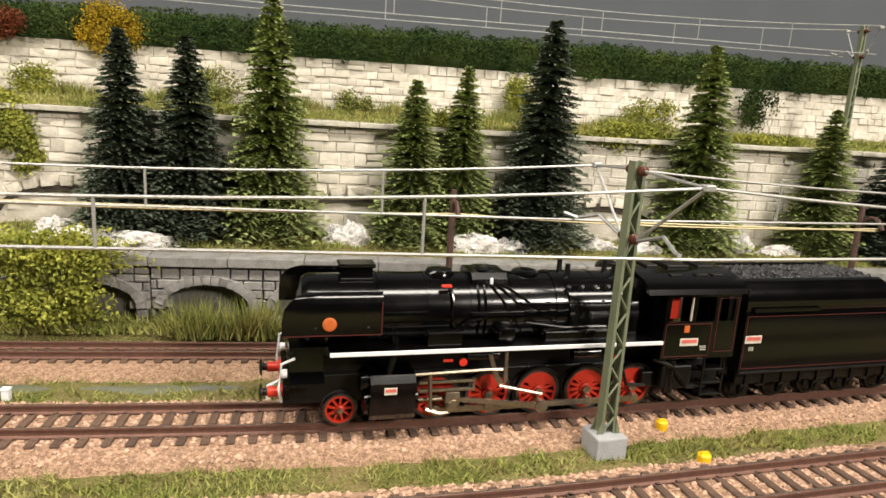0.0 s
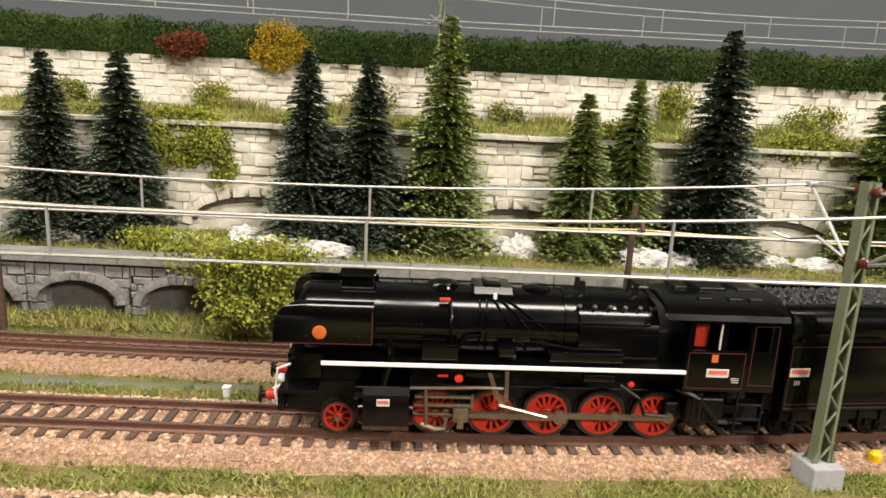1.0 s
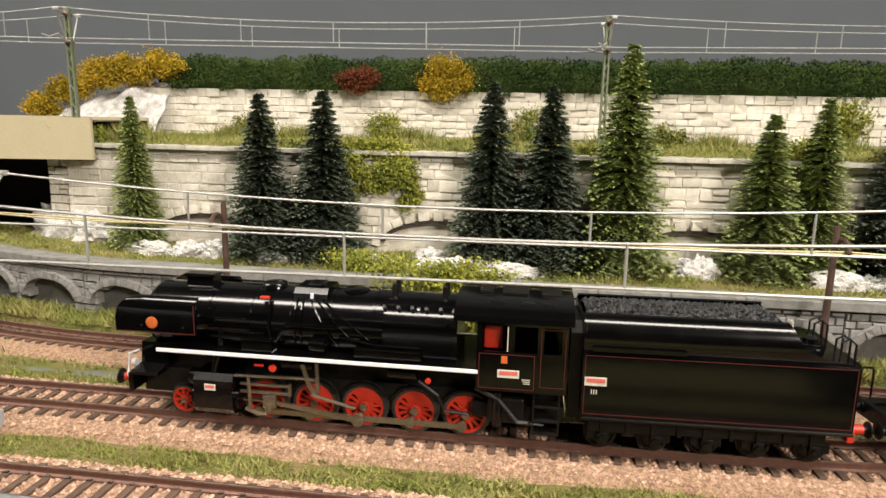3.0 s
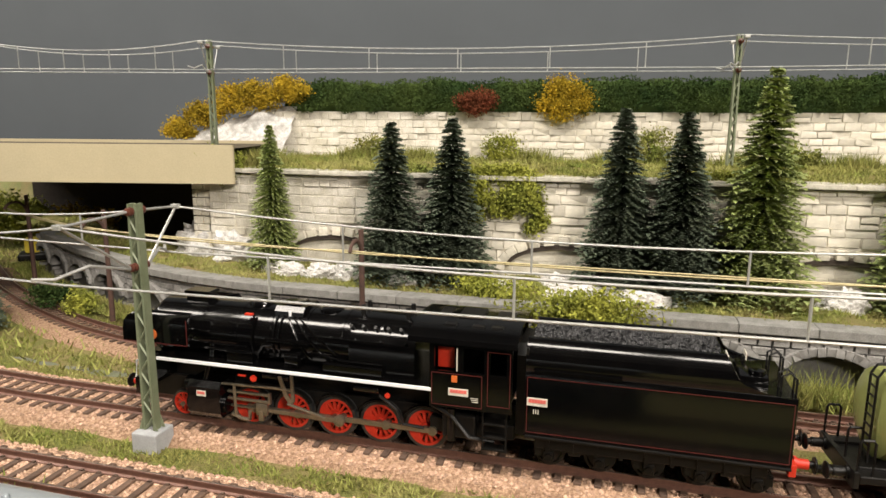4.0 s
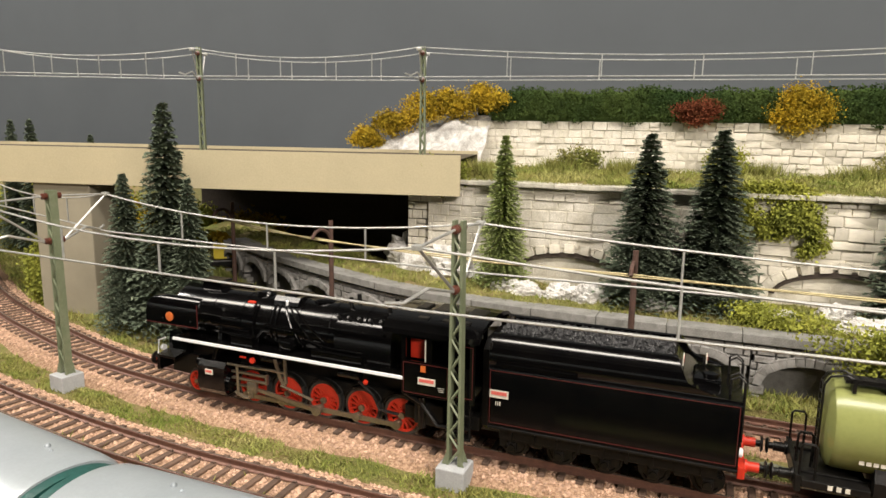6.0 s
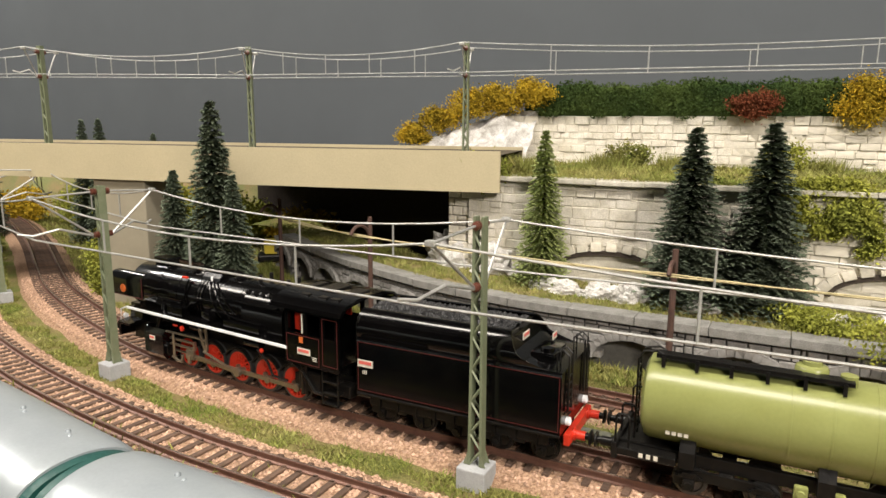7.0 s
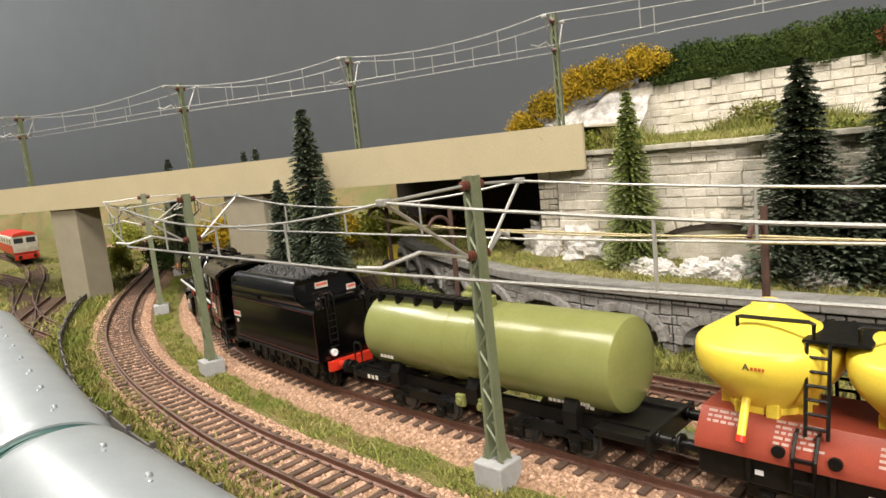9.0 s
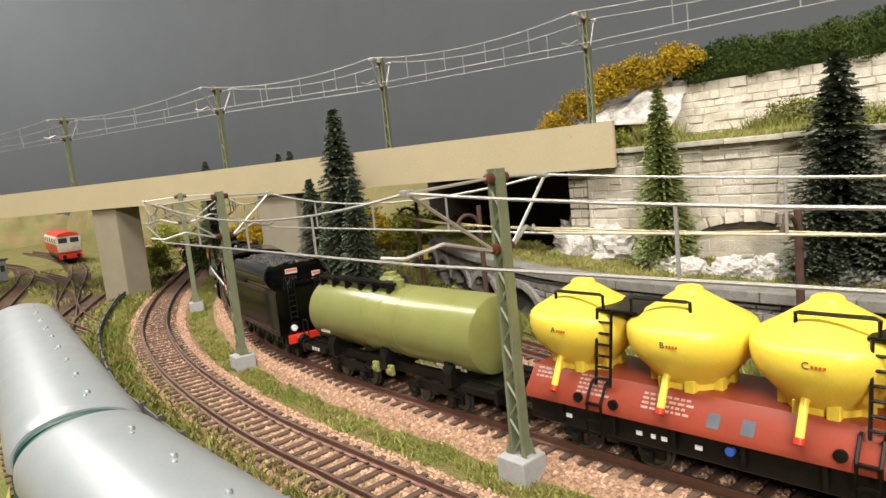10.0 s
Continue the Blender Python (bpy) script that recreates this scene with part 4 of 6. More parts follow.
for x, y, z, rx, rz, n, k, mat, look_ in ((-560, 470, 24, 34, 20, 1500, 71, "leaf_yellow", "golden autumn"), (-640, 480, 28, 40, 24, 1600, 72, "leaf_lime", "yellow-green"), (-735, 490, 26, 40, 22, 1600, 73, "leaf_yellow", "golden autumn"), (-815, 470, 24, 36, 22, 1500, 74, "grass_dry", "straw-coloured"),
                                         (-890, 480, 26, 40, 24, 1600, 75, "leaf_lime", "yellow-green"), (-985, 470, 24, 44, 20, 1500, 76, "leaf_yellow", "golden autumn"), (-1080, 450, 22, 44, 20, 1500, 77, "grass_dry", "straw-coloured"), (-1190, 430, 22, 48, 20, 1500, 78, "leaf_lime", "yellow-green"), (-1300, 400, 22, 48, 22, 1500, 79, "leaf_red", "russet")):
    bush("bush", x, y, z, rx, 16, rz, n, 4.2, M[mat], look_ + " scrub below the hills behind the bridge", k)
bush("bush", 148, 327, 92, 24, 6, 8, 1300, 1.9, M["leaf_lime"], "yellow-green ivy on the lower wall coping", 38)
bush("bush", 60, 330, 96, 18, 8, 6, 700, 1.9, M["leaf_lime"], "yellow-green shrub on the terrace edge", 39)
bush("bush", -104, 266, 41, 33, 9, 9, 1900, 1.9, M["leaf_lime"], "yellow-green shrub overgrowing the arcade wall", 40)
bush("bush", -102, 264, 24, 23, 6, 13, 1000, 2.1, M["leaf_lime"], "yellow-green shrub in front of the arcade wall", 41)
bush("bush", -150, 290, 42, 24, 12, 5, 900, 1.9, M["leaf_lime"], "low yellow-green shrub on the ledge", 42)
bush("bush", -420, 300, 14, 14, 8, 9, 700, 1.9, M["leaf_green"], "green shrub before the arcade", 43)
bush("bush", -395, 292, 14, 12, 6, 10, 600, 1.9, M["leaf_lime"], "green shrub below the arcade", 44)
bush("bush", -575, 277, 26, 13, 8, 26, 1300, 2.2, M["leaf_lime"], "lime green climbing shrub beside the bridge pier", 45)
bush("bush", -825, 330, 24, 26, 18, 20, 900, 3.0, M["leaf_green"], "green shrub beyond the bridge", 46)
bush("bush", -700, 420, 40, 60, 30, 36, 2600, 3.2, M["leaf_lime"], "green scrub behind the bridge", 47)
bush("bush", -870, 300, 22, 26, 15, 18, 800, 3.0, M["leaf_lime"], "lime green shrub beyond the pier", 48)
for i, (x, n) in enumerate(((-50, 420), (-28, 520), (-8, 180))):
    P = [(x + R.normal() * 5, 263 + R.normal() * 2.5, 9) for _ in range(n)]
    planting("grass", blades(P, 14, 0.3, 60 + i, 0.35), M["grass"], "soft tall grass tuft before the arcade", "grass")


def rock(x, y, z, rx, ry, rz, seed):
    b = B(); bmesh.ops.create_icosphere(b, subdivisions=4, radius=1)
    for v in b.verts:
        p = v.co * 1.0
        k = 1 + 0.32 * noise.noise(p * 2.2 + Vector((seed, 0, 0))) + 0.34 * abs(noise.noise(Vector((p.x * 6, p.y * 6, p.z * 1.6)) + Vector((0, seed, 0)))) + 0.2 * noise.noise(Vector((p.x * 16, p.y * 16, p.z * 5)))
        v.co = Vector((p.x * rx * k, p.y * ry * k, p.z * rz * k))
    o = part("rock", b, M["rock"], at=(x, y, z))
    tagged(o, "white limestone rock outcrop on the ledge", "rock", "rocks on the ledge")


for i, (x, y, rx, ry, rz) in enumerate(((-330, 338, 24, 12, 18), (-308, 330, 18, 12, 14), (-265, 303, 12, 5, 6), (-242, 300, 9, 5, 7), (-228, 301, 8, 5, 8), (-196, 297, 7, 4, 5), (-160, 305, 9, 4, 6), (-145, 300, 12, 4, 5),
                                      (-104, 295, 18, 5, 6), (-80, 294, 16, 5, 5), (8, 306, 10, 5, 9), (66, 300, 12, 5, 7), (84, 302, 8, 5, 5), (128, 308, 10, 4, 5), (150, 306, 12, 4, 5), (205, 312, 9, 5, 10), (226, 306, 12, 5, 5), (-120, 315, 8, 5, 6))):
    rock(x, y, 38 if i > 1 else 42, rx, ry, rz, i * 3.7)

# loose ballast grains
verts, faces = [], []
rnd = np.random.RandomState(8)
for line, s0, s1, n in ((T1, 250, 1150, 22000), (T2, 120, 1100, 20000)):
    for s, o in zip(rnd.uniform(s0, s1, n), rnd.uniform(-19, 19, n)):
        if abs(o) < 13.4 and abs((s - 30 + PITCH_SLEEPER / 2) % PITCH_SLEEPER - PITCH_SLEEPER / 2) < 1.45: continue
        p = line.side(s, o)
        z = 5.7 if abs(o) < 13 else 5.6 - (abs(o) - 13) * 0.25
        r = rnd.uniform(0.42, 0.95)
        base = len(verts)
        q = rnd.normal(size=(6, 3)) * 0.16 + np.array([(1, 0, 0), (-1, 0, 0), (0, 1, 0), (0, -1, 0), (0, 0, 0.8), (0, 0, -0.8)])
        verts.extend([(p.x + a * r, p.y + c * r, z + d * r) for a, c, d in q])
        for a, c in ((0, 2), (2, 1), (1, 3), (3, 0)):
            faces.append((base + a, base + c, base + 4)); faces.append((base + c, base + a, base + 5))
tagged(mesh_part("ballast_grains", verts, faces, M["grain"]), "loose pinkish-brown ballast stones between the sleepers", "ballast", kind="stuff")

# small lineside pieces
for x, y in ((109, 191), (112, 170)):
    b = B(); lathe(b, [(2.0, 0), (2.0, 4.6), (1.6, 5.0), (0.4, 5.0)], 14)
    box(b, -1.2, 1.2, -0.5, 0.5, 4.8, 5.6, 0.1)
    tagged(part("marker_post", b, M["yellow_plastic"], at=(x, y, 2.2)), "small yellow plastic marker beside the track", "marker", "yellow markers")
b = B(); box(b, -1.2, 1.2, -1.2, 1.2, 0, 3.8, 0.3); box(b, -1.4, 1.4, -1.4, 1.4, 3.6, 4.2, 0.2)
tagged(part("marker_stone", b, M["white"], at=(-101, 222, 2)), "small white marker stone beside the track", "marker")


# ---- rolling stock: local x runs forward, z = 0 at the rail top ----
def sub(name, parent, at=(0, 0, 0)):
    o = new(name); o.parent = parent; o.location = [c * S for c in at]; o.empty_display_size = 0.004
    return o


def spoked_wheelset(parent, name, x, r, half, spokes, red=True, counter=True):
    """An axle with two wheels, turning about its own centre."""
    ax = sub(name, parent, (x, 0, r))
    for sg in (-1, 1):
        y = sg * half
        b = B()
        lathe(b, [(r * 0.86, y - sg * 1.2), (r + 0.5, y - sg * 1.2), (r + 0.5, y - sg * 0.7), (r, y - sg * 0.6), (r * 0.99, y + sg * 1.0), (r * 0.86, y + sg * 1.0), (r * 0.86, y - sg * 1.2)], 40, "y", closed=False)
        part("tyre", b, M["tyre"], ax, "dark steel tyre", 40)
        b = B()
        n = 40
        ring_o, ring_i = r * 0.875, r * 0.74
        for q in range(n):
            a0, a1 = 2 * math.pi * q / n, 2 * math.pi * (q + 1) / n
            c = [(ring_o * math.cos(a0), ring_o * math.sin(a0)), (ring_o * math.cos(a1), ring_o * math.sin(a1)), (ring_i * math.cos(a1), ring_i * math.sin(a1)), (ring_i * math.cos(a0), ring_i * math.sin(a0))]
            plate(b, c, y - sg * 0.5, y + sg * 0.95)
        for q in range(spokes):
            a = 2 * math.pi * q / spokes
            d, e = Vector((math.cos(a), math.sin(a))), Vector((-math.sin(a), math.cos(a)))
            w0, w1 = r * 0.075, r * 0.05
            c = [d * r * 0.2 + e * w0, d * r * 0.76 + e * w1, d * r * 0.76 - e * w1, d * r * 0.2 - e * w0]
            plate(b, [tuple(v) for v in c], y - sg * 0.3, y + sg * 0.7)
        lathe(b, [(r * 0.26, y - sg * 0.6), (r * 0.26, y + sg * 1.2), (r * 0.18, y + sg * 1.4), (0.3, y + sg * 1.4)], 20, "y")
        if counter:
            poly = [(r * 0.78 * math.cos(a), r * 0.78 * math.sin(a)) for a in np.linspace(math.pi * 1.14, math.pi * 1.86, 12)]
            plate(b, poly, y - sg * 0.2, y + sg * 0.85)
        part("wheel_centre", b, M["red"] if red else M["black_matt"], ax, "bright red spoked wheel centre" if red else "black wheel centre")
        b = B(); lathe(b, [(r * 0.17, y + sg * 1.2), (r * 0.17, y + sg * 2.2), (0.2, y + sg * 2.3)], 14, "y")
        if counter: lathe(b, [(r * 0.17, y + sg * 1.2), (r * 0.17, y + sg * 3.3), (0.2, y + sg * 3.3)], 12, "y", (0, 0, CRANK))
        part("hub_cap", b, M["steel"], ax, "steel hub and crank pin")
    b = B(); cyl(b, (0, -half, 0), (0, half, 0), 1.1, seg=10); part("axle", b, M["black_matt"], ax)
    return ax


CRANK = 3.1
DRIVERS = (-28.3, -45.0, -61.3, -77.7, -94.0)
R_D, R_L = 7.35, 4.9
WHEELSETS = []  # (object, radius)
RODS = []


def buffers(parent, x, sgn, mat, z=11.8, y=9.0):
    for sy in (-1, 1):
        b = B(); cyl(b, (x, sy * y, z), (x + sgn * 4.0, sy * y, z), 1.5, 1.5, 16)
        cyl(b, (x - sgn * 0.1, sy * y, z), (x + sgn * 0.7, sy * y, z), 2.1, 2.1, 16)
        buf = part("buffer_body", b, mat, parent, smooth=35)
        b = B(); cyl(b, (x + sgn * 4.0, sy * y, z), (x + sgn * 5.6, sy * y, z), 1.1, 1.1, 12)
        lathe(b, [(0.5, x + sgn * 5.4), (2.5, x + sgn * 5.5), (2.6, x + sgn * 5.8), (2.0, x + sgn * 6.2), (0.4, x + sgn * 6.4)], 20, "x", (0, sy * y, z))
        part("buffer_head", b, M["black_matt"], buf, "dark round buffer head", 35)


def number_plate(parent, x, y, z, w, h, side=True, name="number_plate"):
    b = B()
    if side: box(b, x - w / 2, x + w / 2, y - 0.15, y + 0.15, z - h / 2, z + h / 2)
    else: box(b, x - 0.15, x + 0.15, y - w / 2, y + w / 2, z - h / 2, z + h / 2)
    pl = part(name, b, M["cream"], parent, "pale-edged red number plate")
    b = B()
    out = 0.22 * (1 if y > 0 else -1)
    for i in range(6):
        a = -w * 0.42 + w * 0.84 * i / 6
        if side: box(b, x + a, x + a + w * 0.13, y + out - 0.05, y + out + 0.05, z - h * 0.1, z + h * 0.36)
        else: box(b, x - 0.25, x - 0.16, y + a, y + a + w * 0.13, z - h * 0.1, z + h * 0.36)
    part("plate_bars", b, M["plate"], pl, "red bars on the plate")
    return pl


def frame_lines(parent, x0, x1, z0, z1, y, w=0.22):
    b = B()
    for s in (y, -y):
        o = 0.12 if s > 0 else -0.12
        for a in ((x0, x1, z0, z0 + w), (x0, x1, z1 - w, z1), (x0, x0 + w, z0, z1), (x1 - w, x1, z0, z1)):
            box(b, a[0], a[1], min(s, s + o), max(s, s + o), a[2], a[3])
    part("lining", b, M["line_red"], parent, "thin dark red lining")


def locomotive():
    t = thing("steam_locomotive", "black steam locomotive with red wheels and white footplate edge", "locomotive")
    # frames and running gear
    b = B()
    for sy in (-1, 1): box(b, -122, 15, sy * 6 - 0.7, sy * 6 + 0.7, 6.5, 15, 0.2)
    box(b, -118, 10, -5, 5, 10, 20, 0.3); box(b, -124, -96, -11, 11, 8, 13, 0.4)
    part("main_frame", b, M["black_matt"], t)
    b = B(); prism(b, [(-14, 9.2), (-14, 15.2), (14, 15.2), (14, 9.2)], 14.5, 16.2)
    part("buffer_beam", b, M["black"], t)
    buffers(t, 16.2, 1, M["red"])
    b = B()
    for sy in (-1, 1):
        tube(b, [(16.4, sy * 12.2, 10), (17.3, sy * 12.2, 14), (16.6, sy * 12, 21), (13, sy * 12, 22.5)], 0.4, 6)
    tube(b, [(16.6, 0, 11), (20, 0, 9.5), (20, 0, 5.5)], 0.6, 6)
    part("handrail", b, M["white"], t, "white front handrails")
    b = B()
    for sy in (-1, 1): lathe(b, [(1.2, 15), (1.3, 16.2), (1.0, 16.6), (0.3, 16.6)], 16, "x", (0, sy * 10.5, 17.6))
    part("headlamp", b, M["white"], t, "small white headlamps", 35)
    b = B(); prism(b, [(-15.5, 15.3), (-15.5, 16.3), (-9, 17.2), (-8, 24), (8, 24), (9, 17.2), (15.5, 16.3), (15.5, 15.3)], 5, 14.4)
    part("front_platform", b, M["black"], t)
    # cylinders
    for sy in (-1, 1):
        b = B(); prism(b, [(sy * 6, 4.5), (sy * 6, 17.5), (sy * 14.5, 17.5), (sy * 16.3, 15.5), (sy * 16.3, 6.2), (sy * 14.8, 4.2)], -7.5, -20.5)
        cy = part("cylinder_block", b, M["black"], t, "square black cylinder casing")
        b = B(); lathe(b, [(3.6, -7.4), (3.6, -6.2), (1.0, -5.6)], 20, "x", (0, sy * 11.8, 8.5)); lathe(b, [(2.7, -7.4), (2.7, -5), (0.8, -4.5)], 18, "x", (0, sy * 11.8, 15))
        lathe(b, [(3.6, -20.4), (3.6, -21.6), (1.0, -22.4)], 20, "x", (0, sy * 11.8, 8.5))
        part("cylinder_cover", b, M["black"], cy, "round cylinder covers", 35)
        number_plate(cy, -13.2, sy * 16.45, 13.4, 3.6, 2.0)
        b = B(); cyl(b, (-13, sy * 13, 17), (-15, sy * 12.3, 25), 1.1, 1.1, 12); cyl(b, (-15, sy * 11, 25.5), (-15, sy * 9.5, 32), 1.3, 1.3, 12)
        part("steam_pipe", b, M["black"], t, smooth=35)
    # footplate with its white edge
    b = B(); box(b, -98, 4, -16.4, 16.4, 24.2, 25.4, 0.2); part("footplate", b, M["black"], t)
    for sy in (-1, 1):
        b = B(); box(b, -98, 4, sy * 16.75 - 0.3, sy * 16.75 + 0.3, 24.35, 25.5, 0.1)
        part("footplate_edge", b, M["white"], t, "white painted footplate edge")
    # boiler
    b = B(); lathe(b, [(0.5, 12.6), (5, 12.4), (9.6, 11.2), (10.6, 9.8), (10.8, 9), (10.8, -10), (11.0, -10.2), (11.0, -64), (11.3, -64.2), (11.3, -90)], 56, "x", (0, 0, 32.5))
    boiler = part("boiler", b, M["black"], t, "long black boiler with satin sheen", 35)
    for x in (-10, -24, -37, -50, -64, -78, -89):
        r = 11.18 if x > -64 else 11.45
        b = B(); lathe(b, [(r - 0.4, x), (r, x - 0.05), (r, x - 0.95), (r - 0.4, x - 1)], 56, "x", (0, 0, 32.5), False)
        part("boiler_band", b, M["black"], boiler, smooth=35)
    b = B(); prism(b, [(-12.2, 25.4), (-12.2, 34), (-10.5, 38.5), (-7, 41.4), (0, 42.4), (7, 41.4), (10.5, 38.5), (12.2, 34), (12.2, 25.4)], -68, -91)
    part("firebox", b, M["black"], boiler, smooth=35)
    for i in range(6):
        for sy in (-1, 1):
            b = B(); cyl(b, (-68 - i * 4.4, sy * 8.4, 40.3), (-68 - i * 4.4, sy * 9.6, 41.3), 0.75, 0.6, 10)
            part("washout_plug", b, M["black_matt"], boiler)
    # boiler top fittings
    b = B(); prism(b, [(-3.4, 42), (-2.6, 46.4), (2.6, 46.4), (3.4, 42)], 0, -9); box(b, -9.8, 0.8, -3.5, 3.5, 45.6, 46.8, 0.4)
    part("chimney", b, M["black"], t, "low oblong black chimney")
    for x, r, h in ((-29.5, 4.4, 44.9), (-57, 4.2, 44.5)):
        b = B(); lathe(b, [(r + 0.6, 40.5), (r + 0.2, 42.6), (r, 43.7), (r * 0.85, h - 0.3), (r * 0.5, h), (0.3, h + 0.1)], 28, "z", (x, 0, 0))
        part("dome", b, M["black"], t, "round black boiler dome", 35)
    b = B(); prism(b, [(-7, 39), (-6.6, 43), (-5, 44.6), (5, 44.6), (6.6, 43), (7, 39)], -38, -49); box(b, -46, -41, -4, 4, 44.4, 45.2, 0.2)
    part("sandbox", b, M["black"], t, "boxy black sandbox", 30)
    b = B()
    for sy in (-1, 1):
        for i in range(5):
            x0 = -39.5 - i * 2
            x1 = x0 + (-9 + 0) * (i / 4) * 2.2 if i > 1 else x0
            pts = []
            for k in range(9):
                a = radians(38 + 78 * k / 8)
                pts.append((x0 + (x1 - x0) * k / 8, sy * (11.35 * math.sin(a)), 32.5 + 11.35 * math.cos(a)))
            b = B(); tube(b, pts, 0.32, 5)
            part("sand_pipe", b, M["black"], t)
    for sy in (-1, 1):
        for nm, pts, r in (("handrail", [(8, sy * 11.6, 35), (-24, sy * 11.9, 35)], 0.28), ("handrail", [(-52, sy * 12, 37), (-88, sy * 12.4, 37)], 0.28),
                           ("exhaust_pipe", [(-12, sy * 12.3, 29), (-34, sy * 12.3, 29), (-36, sy * 12, 32), (-40, sy * 11.9, 32.5)], 0.6), ("oil_pipe", [(-10, sy * 12.5, 31), (-30, sy * 12.5, 31)], 0.35),
                           ("oil_pipe", [(-54, sy * 11.6, 31), (-66, sy * 12.6, 29.5), (-80, sy * 12.8, 29.5)], 0.4), ("drain_pipe", [(-31, sy * 8.2, 41.6), (-31.5, sy * 10.6, 38), (-31.2, sy * 11.7, 33), (-32, sy * 12.2, 29)], 0.42)):
            b = B(); tube(b, pts, r, 6); part(nm, b, M["black"], t, smooth=40)
        for x in (-52, -61, -70, -79, -88, 7, -8, -23):
            b = B(); cyl(b, (x, sy * 11.0, 37 if x < -40 else 35), (x, sy * 12.3, 37 if x < -40 else 35), 0.4, 0.35, 6); part("rail_knob", b, M["black"], t)
    b = B(); box(b, -37, -53, -12.3, 12.3, 33.8, 34.5, 0.1)
    part("boiler_shelf", b, M["black"], t)
    b = B()
    for x in (-70, -86):
        cyl(b, (x, 3, 43), (x, 3, 46.8), 0.9, 0.8, 10); cyl(b, (x, -3, 43), (x, -3, 46.8), 0.9, 0.8, 10)
    part("safety_valve", b, M["black_matt"], t)
    b = B()
    box(b, -31, -28, 8.5, 10, 41.4, 42.2, 0.2)
    part("valve_handle", b, M["red"], t, "small red valve handle")
    b = B(); lathe(b, [(0.55, 42.6), (0.55, 44.2), (0.2, 44.4)], 10, "z", (-44, 6.6, -1)); box(b, 8, 11, 8.6, 9.6, 37.4, 38.4, 0.2)
    part("white_lamp", b, M["white"], t, "small white lamps")
    for sy in (-1, 1):
        b = B()
        for x, z, l in ((-70, 21, 9), (-36, 21.5, 10)): cyl(b, (x, sy * 12, z), (x - l, sy * 12, z), 1.7, 1.7, 14)
        box(b, -50, -45, sy * 12 - 2, sy * 12 + 2, 26, 30, 0.3); box(b, -60, -80, sy * 13 - 1.5, sy * 13 + 1.5, 25.4, 28.5, 0.4); box(b, -24, -33, sy * 13 - 2, sy * 13 + 2, 25.5, 29.5, 0.5)
        part("reservoir", b, M["black"], t, "black air reservoirs and lubricators", 35)
        b = B(); lathe(b, [(1.2, 0), (1.2, 0.6), (0.6, 0.7)], 14, "y", (-34, sy * 15.5, 21)); part("red_valve", b, M["red"], t, "small red valve wheel")
        b = B(); box(b, -31, -28, sy * 15.75 - 0.25, sy * 15.75 + 0.25, 21.3, 22, 0.1); part("red_lever", b, M["red"], t, "small red lever")
        b = B(); lathe(b, [(0.9, 0), (0.9, 0.6), (0.4, 0.7)], 14, "y", (-83, sy * 15.5, 20.5)); part("red_valve", b, M["red"], t, "small red valve wheel")
    # smoke deflectors, curved in along the top
    for sy in (-1, 1):
        b = B(); prof = [(17.5, 30.6), (17.5, 35), (17.4, 38.2), (16.9, 40.2), (15.9, 41.5), (14.8, 42.1)]
        lead = [16.8, 16.8, 16.2, 14.6, 12.2, 10.5]
        outer = [[b.verts.new((x, sy * y, z)) for x in (l, 6, -2, -10)] for (y, z), l in zip(prof, lead)]
        inner = [[b.verts.new((x, sy * (y - 0.7), z - 0.15)) for x in (l, 6, -2, -10)] for (y, z), l in zip(prof, lead)]
        for g in (outer, inner):
            for i in range(len(g) - 1):
                for k in range(3): b.faces.new((g[i][k], g[i][k + 1], g[i + 1][k + 1], g[i + 1][k]))
        n = len(prof) - 1
        for i in range(n):
            b.faces.new((outer[i][0], outer[i + 1][0], inner[i + 1][0], inner[i][0])); b.faces.new((outer[i][3], inner[i][3], inner[i + 1][3], outer[i + 1][3]))
        for k in range(3):
            b.faces.new((outer[0][k], inner[0][k], inner[0][k + 1], outer[0][k + 1])); b.faces.new((outer[n][k], outer[n][k + 1], inner[n][k + 1], inner[n][k]))
        d = part("smoke_deflector", b, M["black"], t, "black smoke deflector rounded at the front", 50)
        b = B(); lathe(b, [(1.9, sy * 17.5), (1.9, sy * 17.8), (1.4, sy * 17.95), (0.2, sy * 18)], 22, "y", (4.4, 0, 34.0))
        part("badge", b, M["brass"], d, "round orange badge")
        b = B(); box(b, -9.8, -9.5, sy * 17.6 - 0.08, sy * 17.6 + 0.08, 30.8, 40); box(b, -9.5, 16.5, sy * 17.6 - 0.08, sy * 17.6 + 0.08, 30.7, 30.95)
        part("lining", b, M["line_red"], d, "thin dark red lining")
        b = B()
        for x in (8, -6): tube(b, [(x, sy * 17.6, 33), (x, sy * 11, 31)], 0.4, 5)
        part("bracket", b, M["black_matt"], d)
    # cab
    cab = sub("cab", t)
    for sy in (-1, 1):
        y0, y1 = (16.2, 16.9) if sy > 0 else (-16.9, -16.2)
        b = B()
        xs, zs = (-124, -122.2, -117, -115.2, -108.6, -106.6, -99.2, -97.5), (19.4, 31.6, 39.6, 40.8)
        g = [[[b.verts.new((x, y, z)) for z in zs] for x in xs] for y in (y0, y1)]
        for k in range(7):
            for m in range(3):
                if m == 1 and k in (1, 3, 5): continue
                for q in (0, 1): b.faces.new((g[q][k][m], g[q][k + 1][m], g[q][k + 1][m + 1], g[q][k][m + 1]))
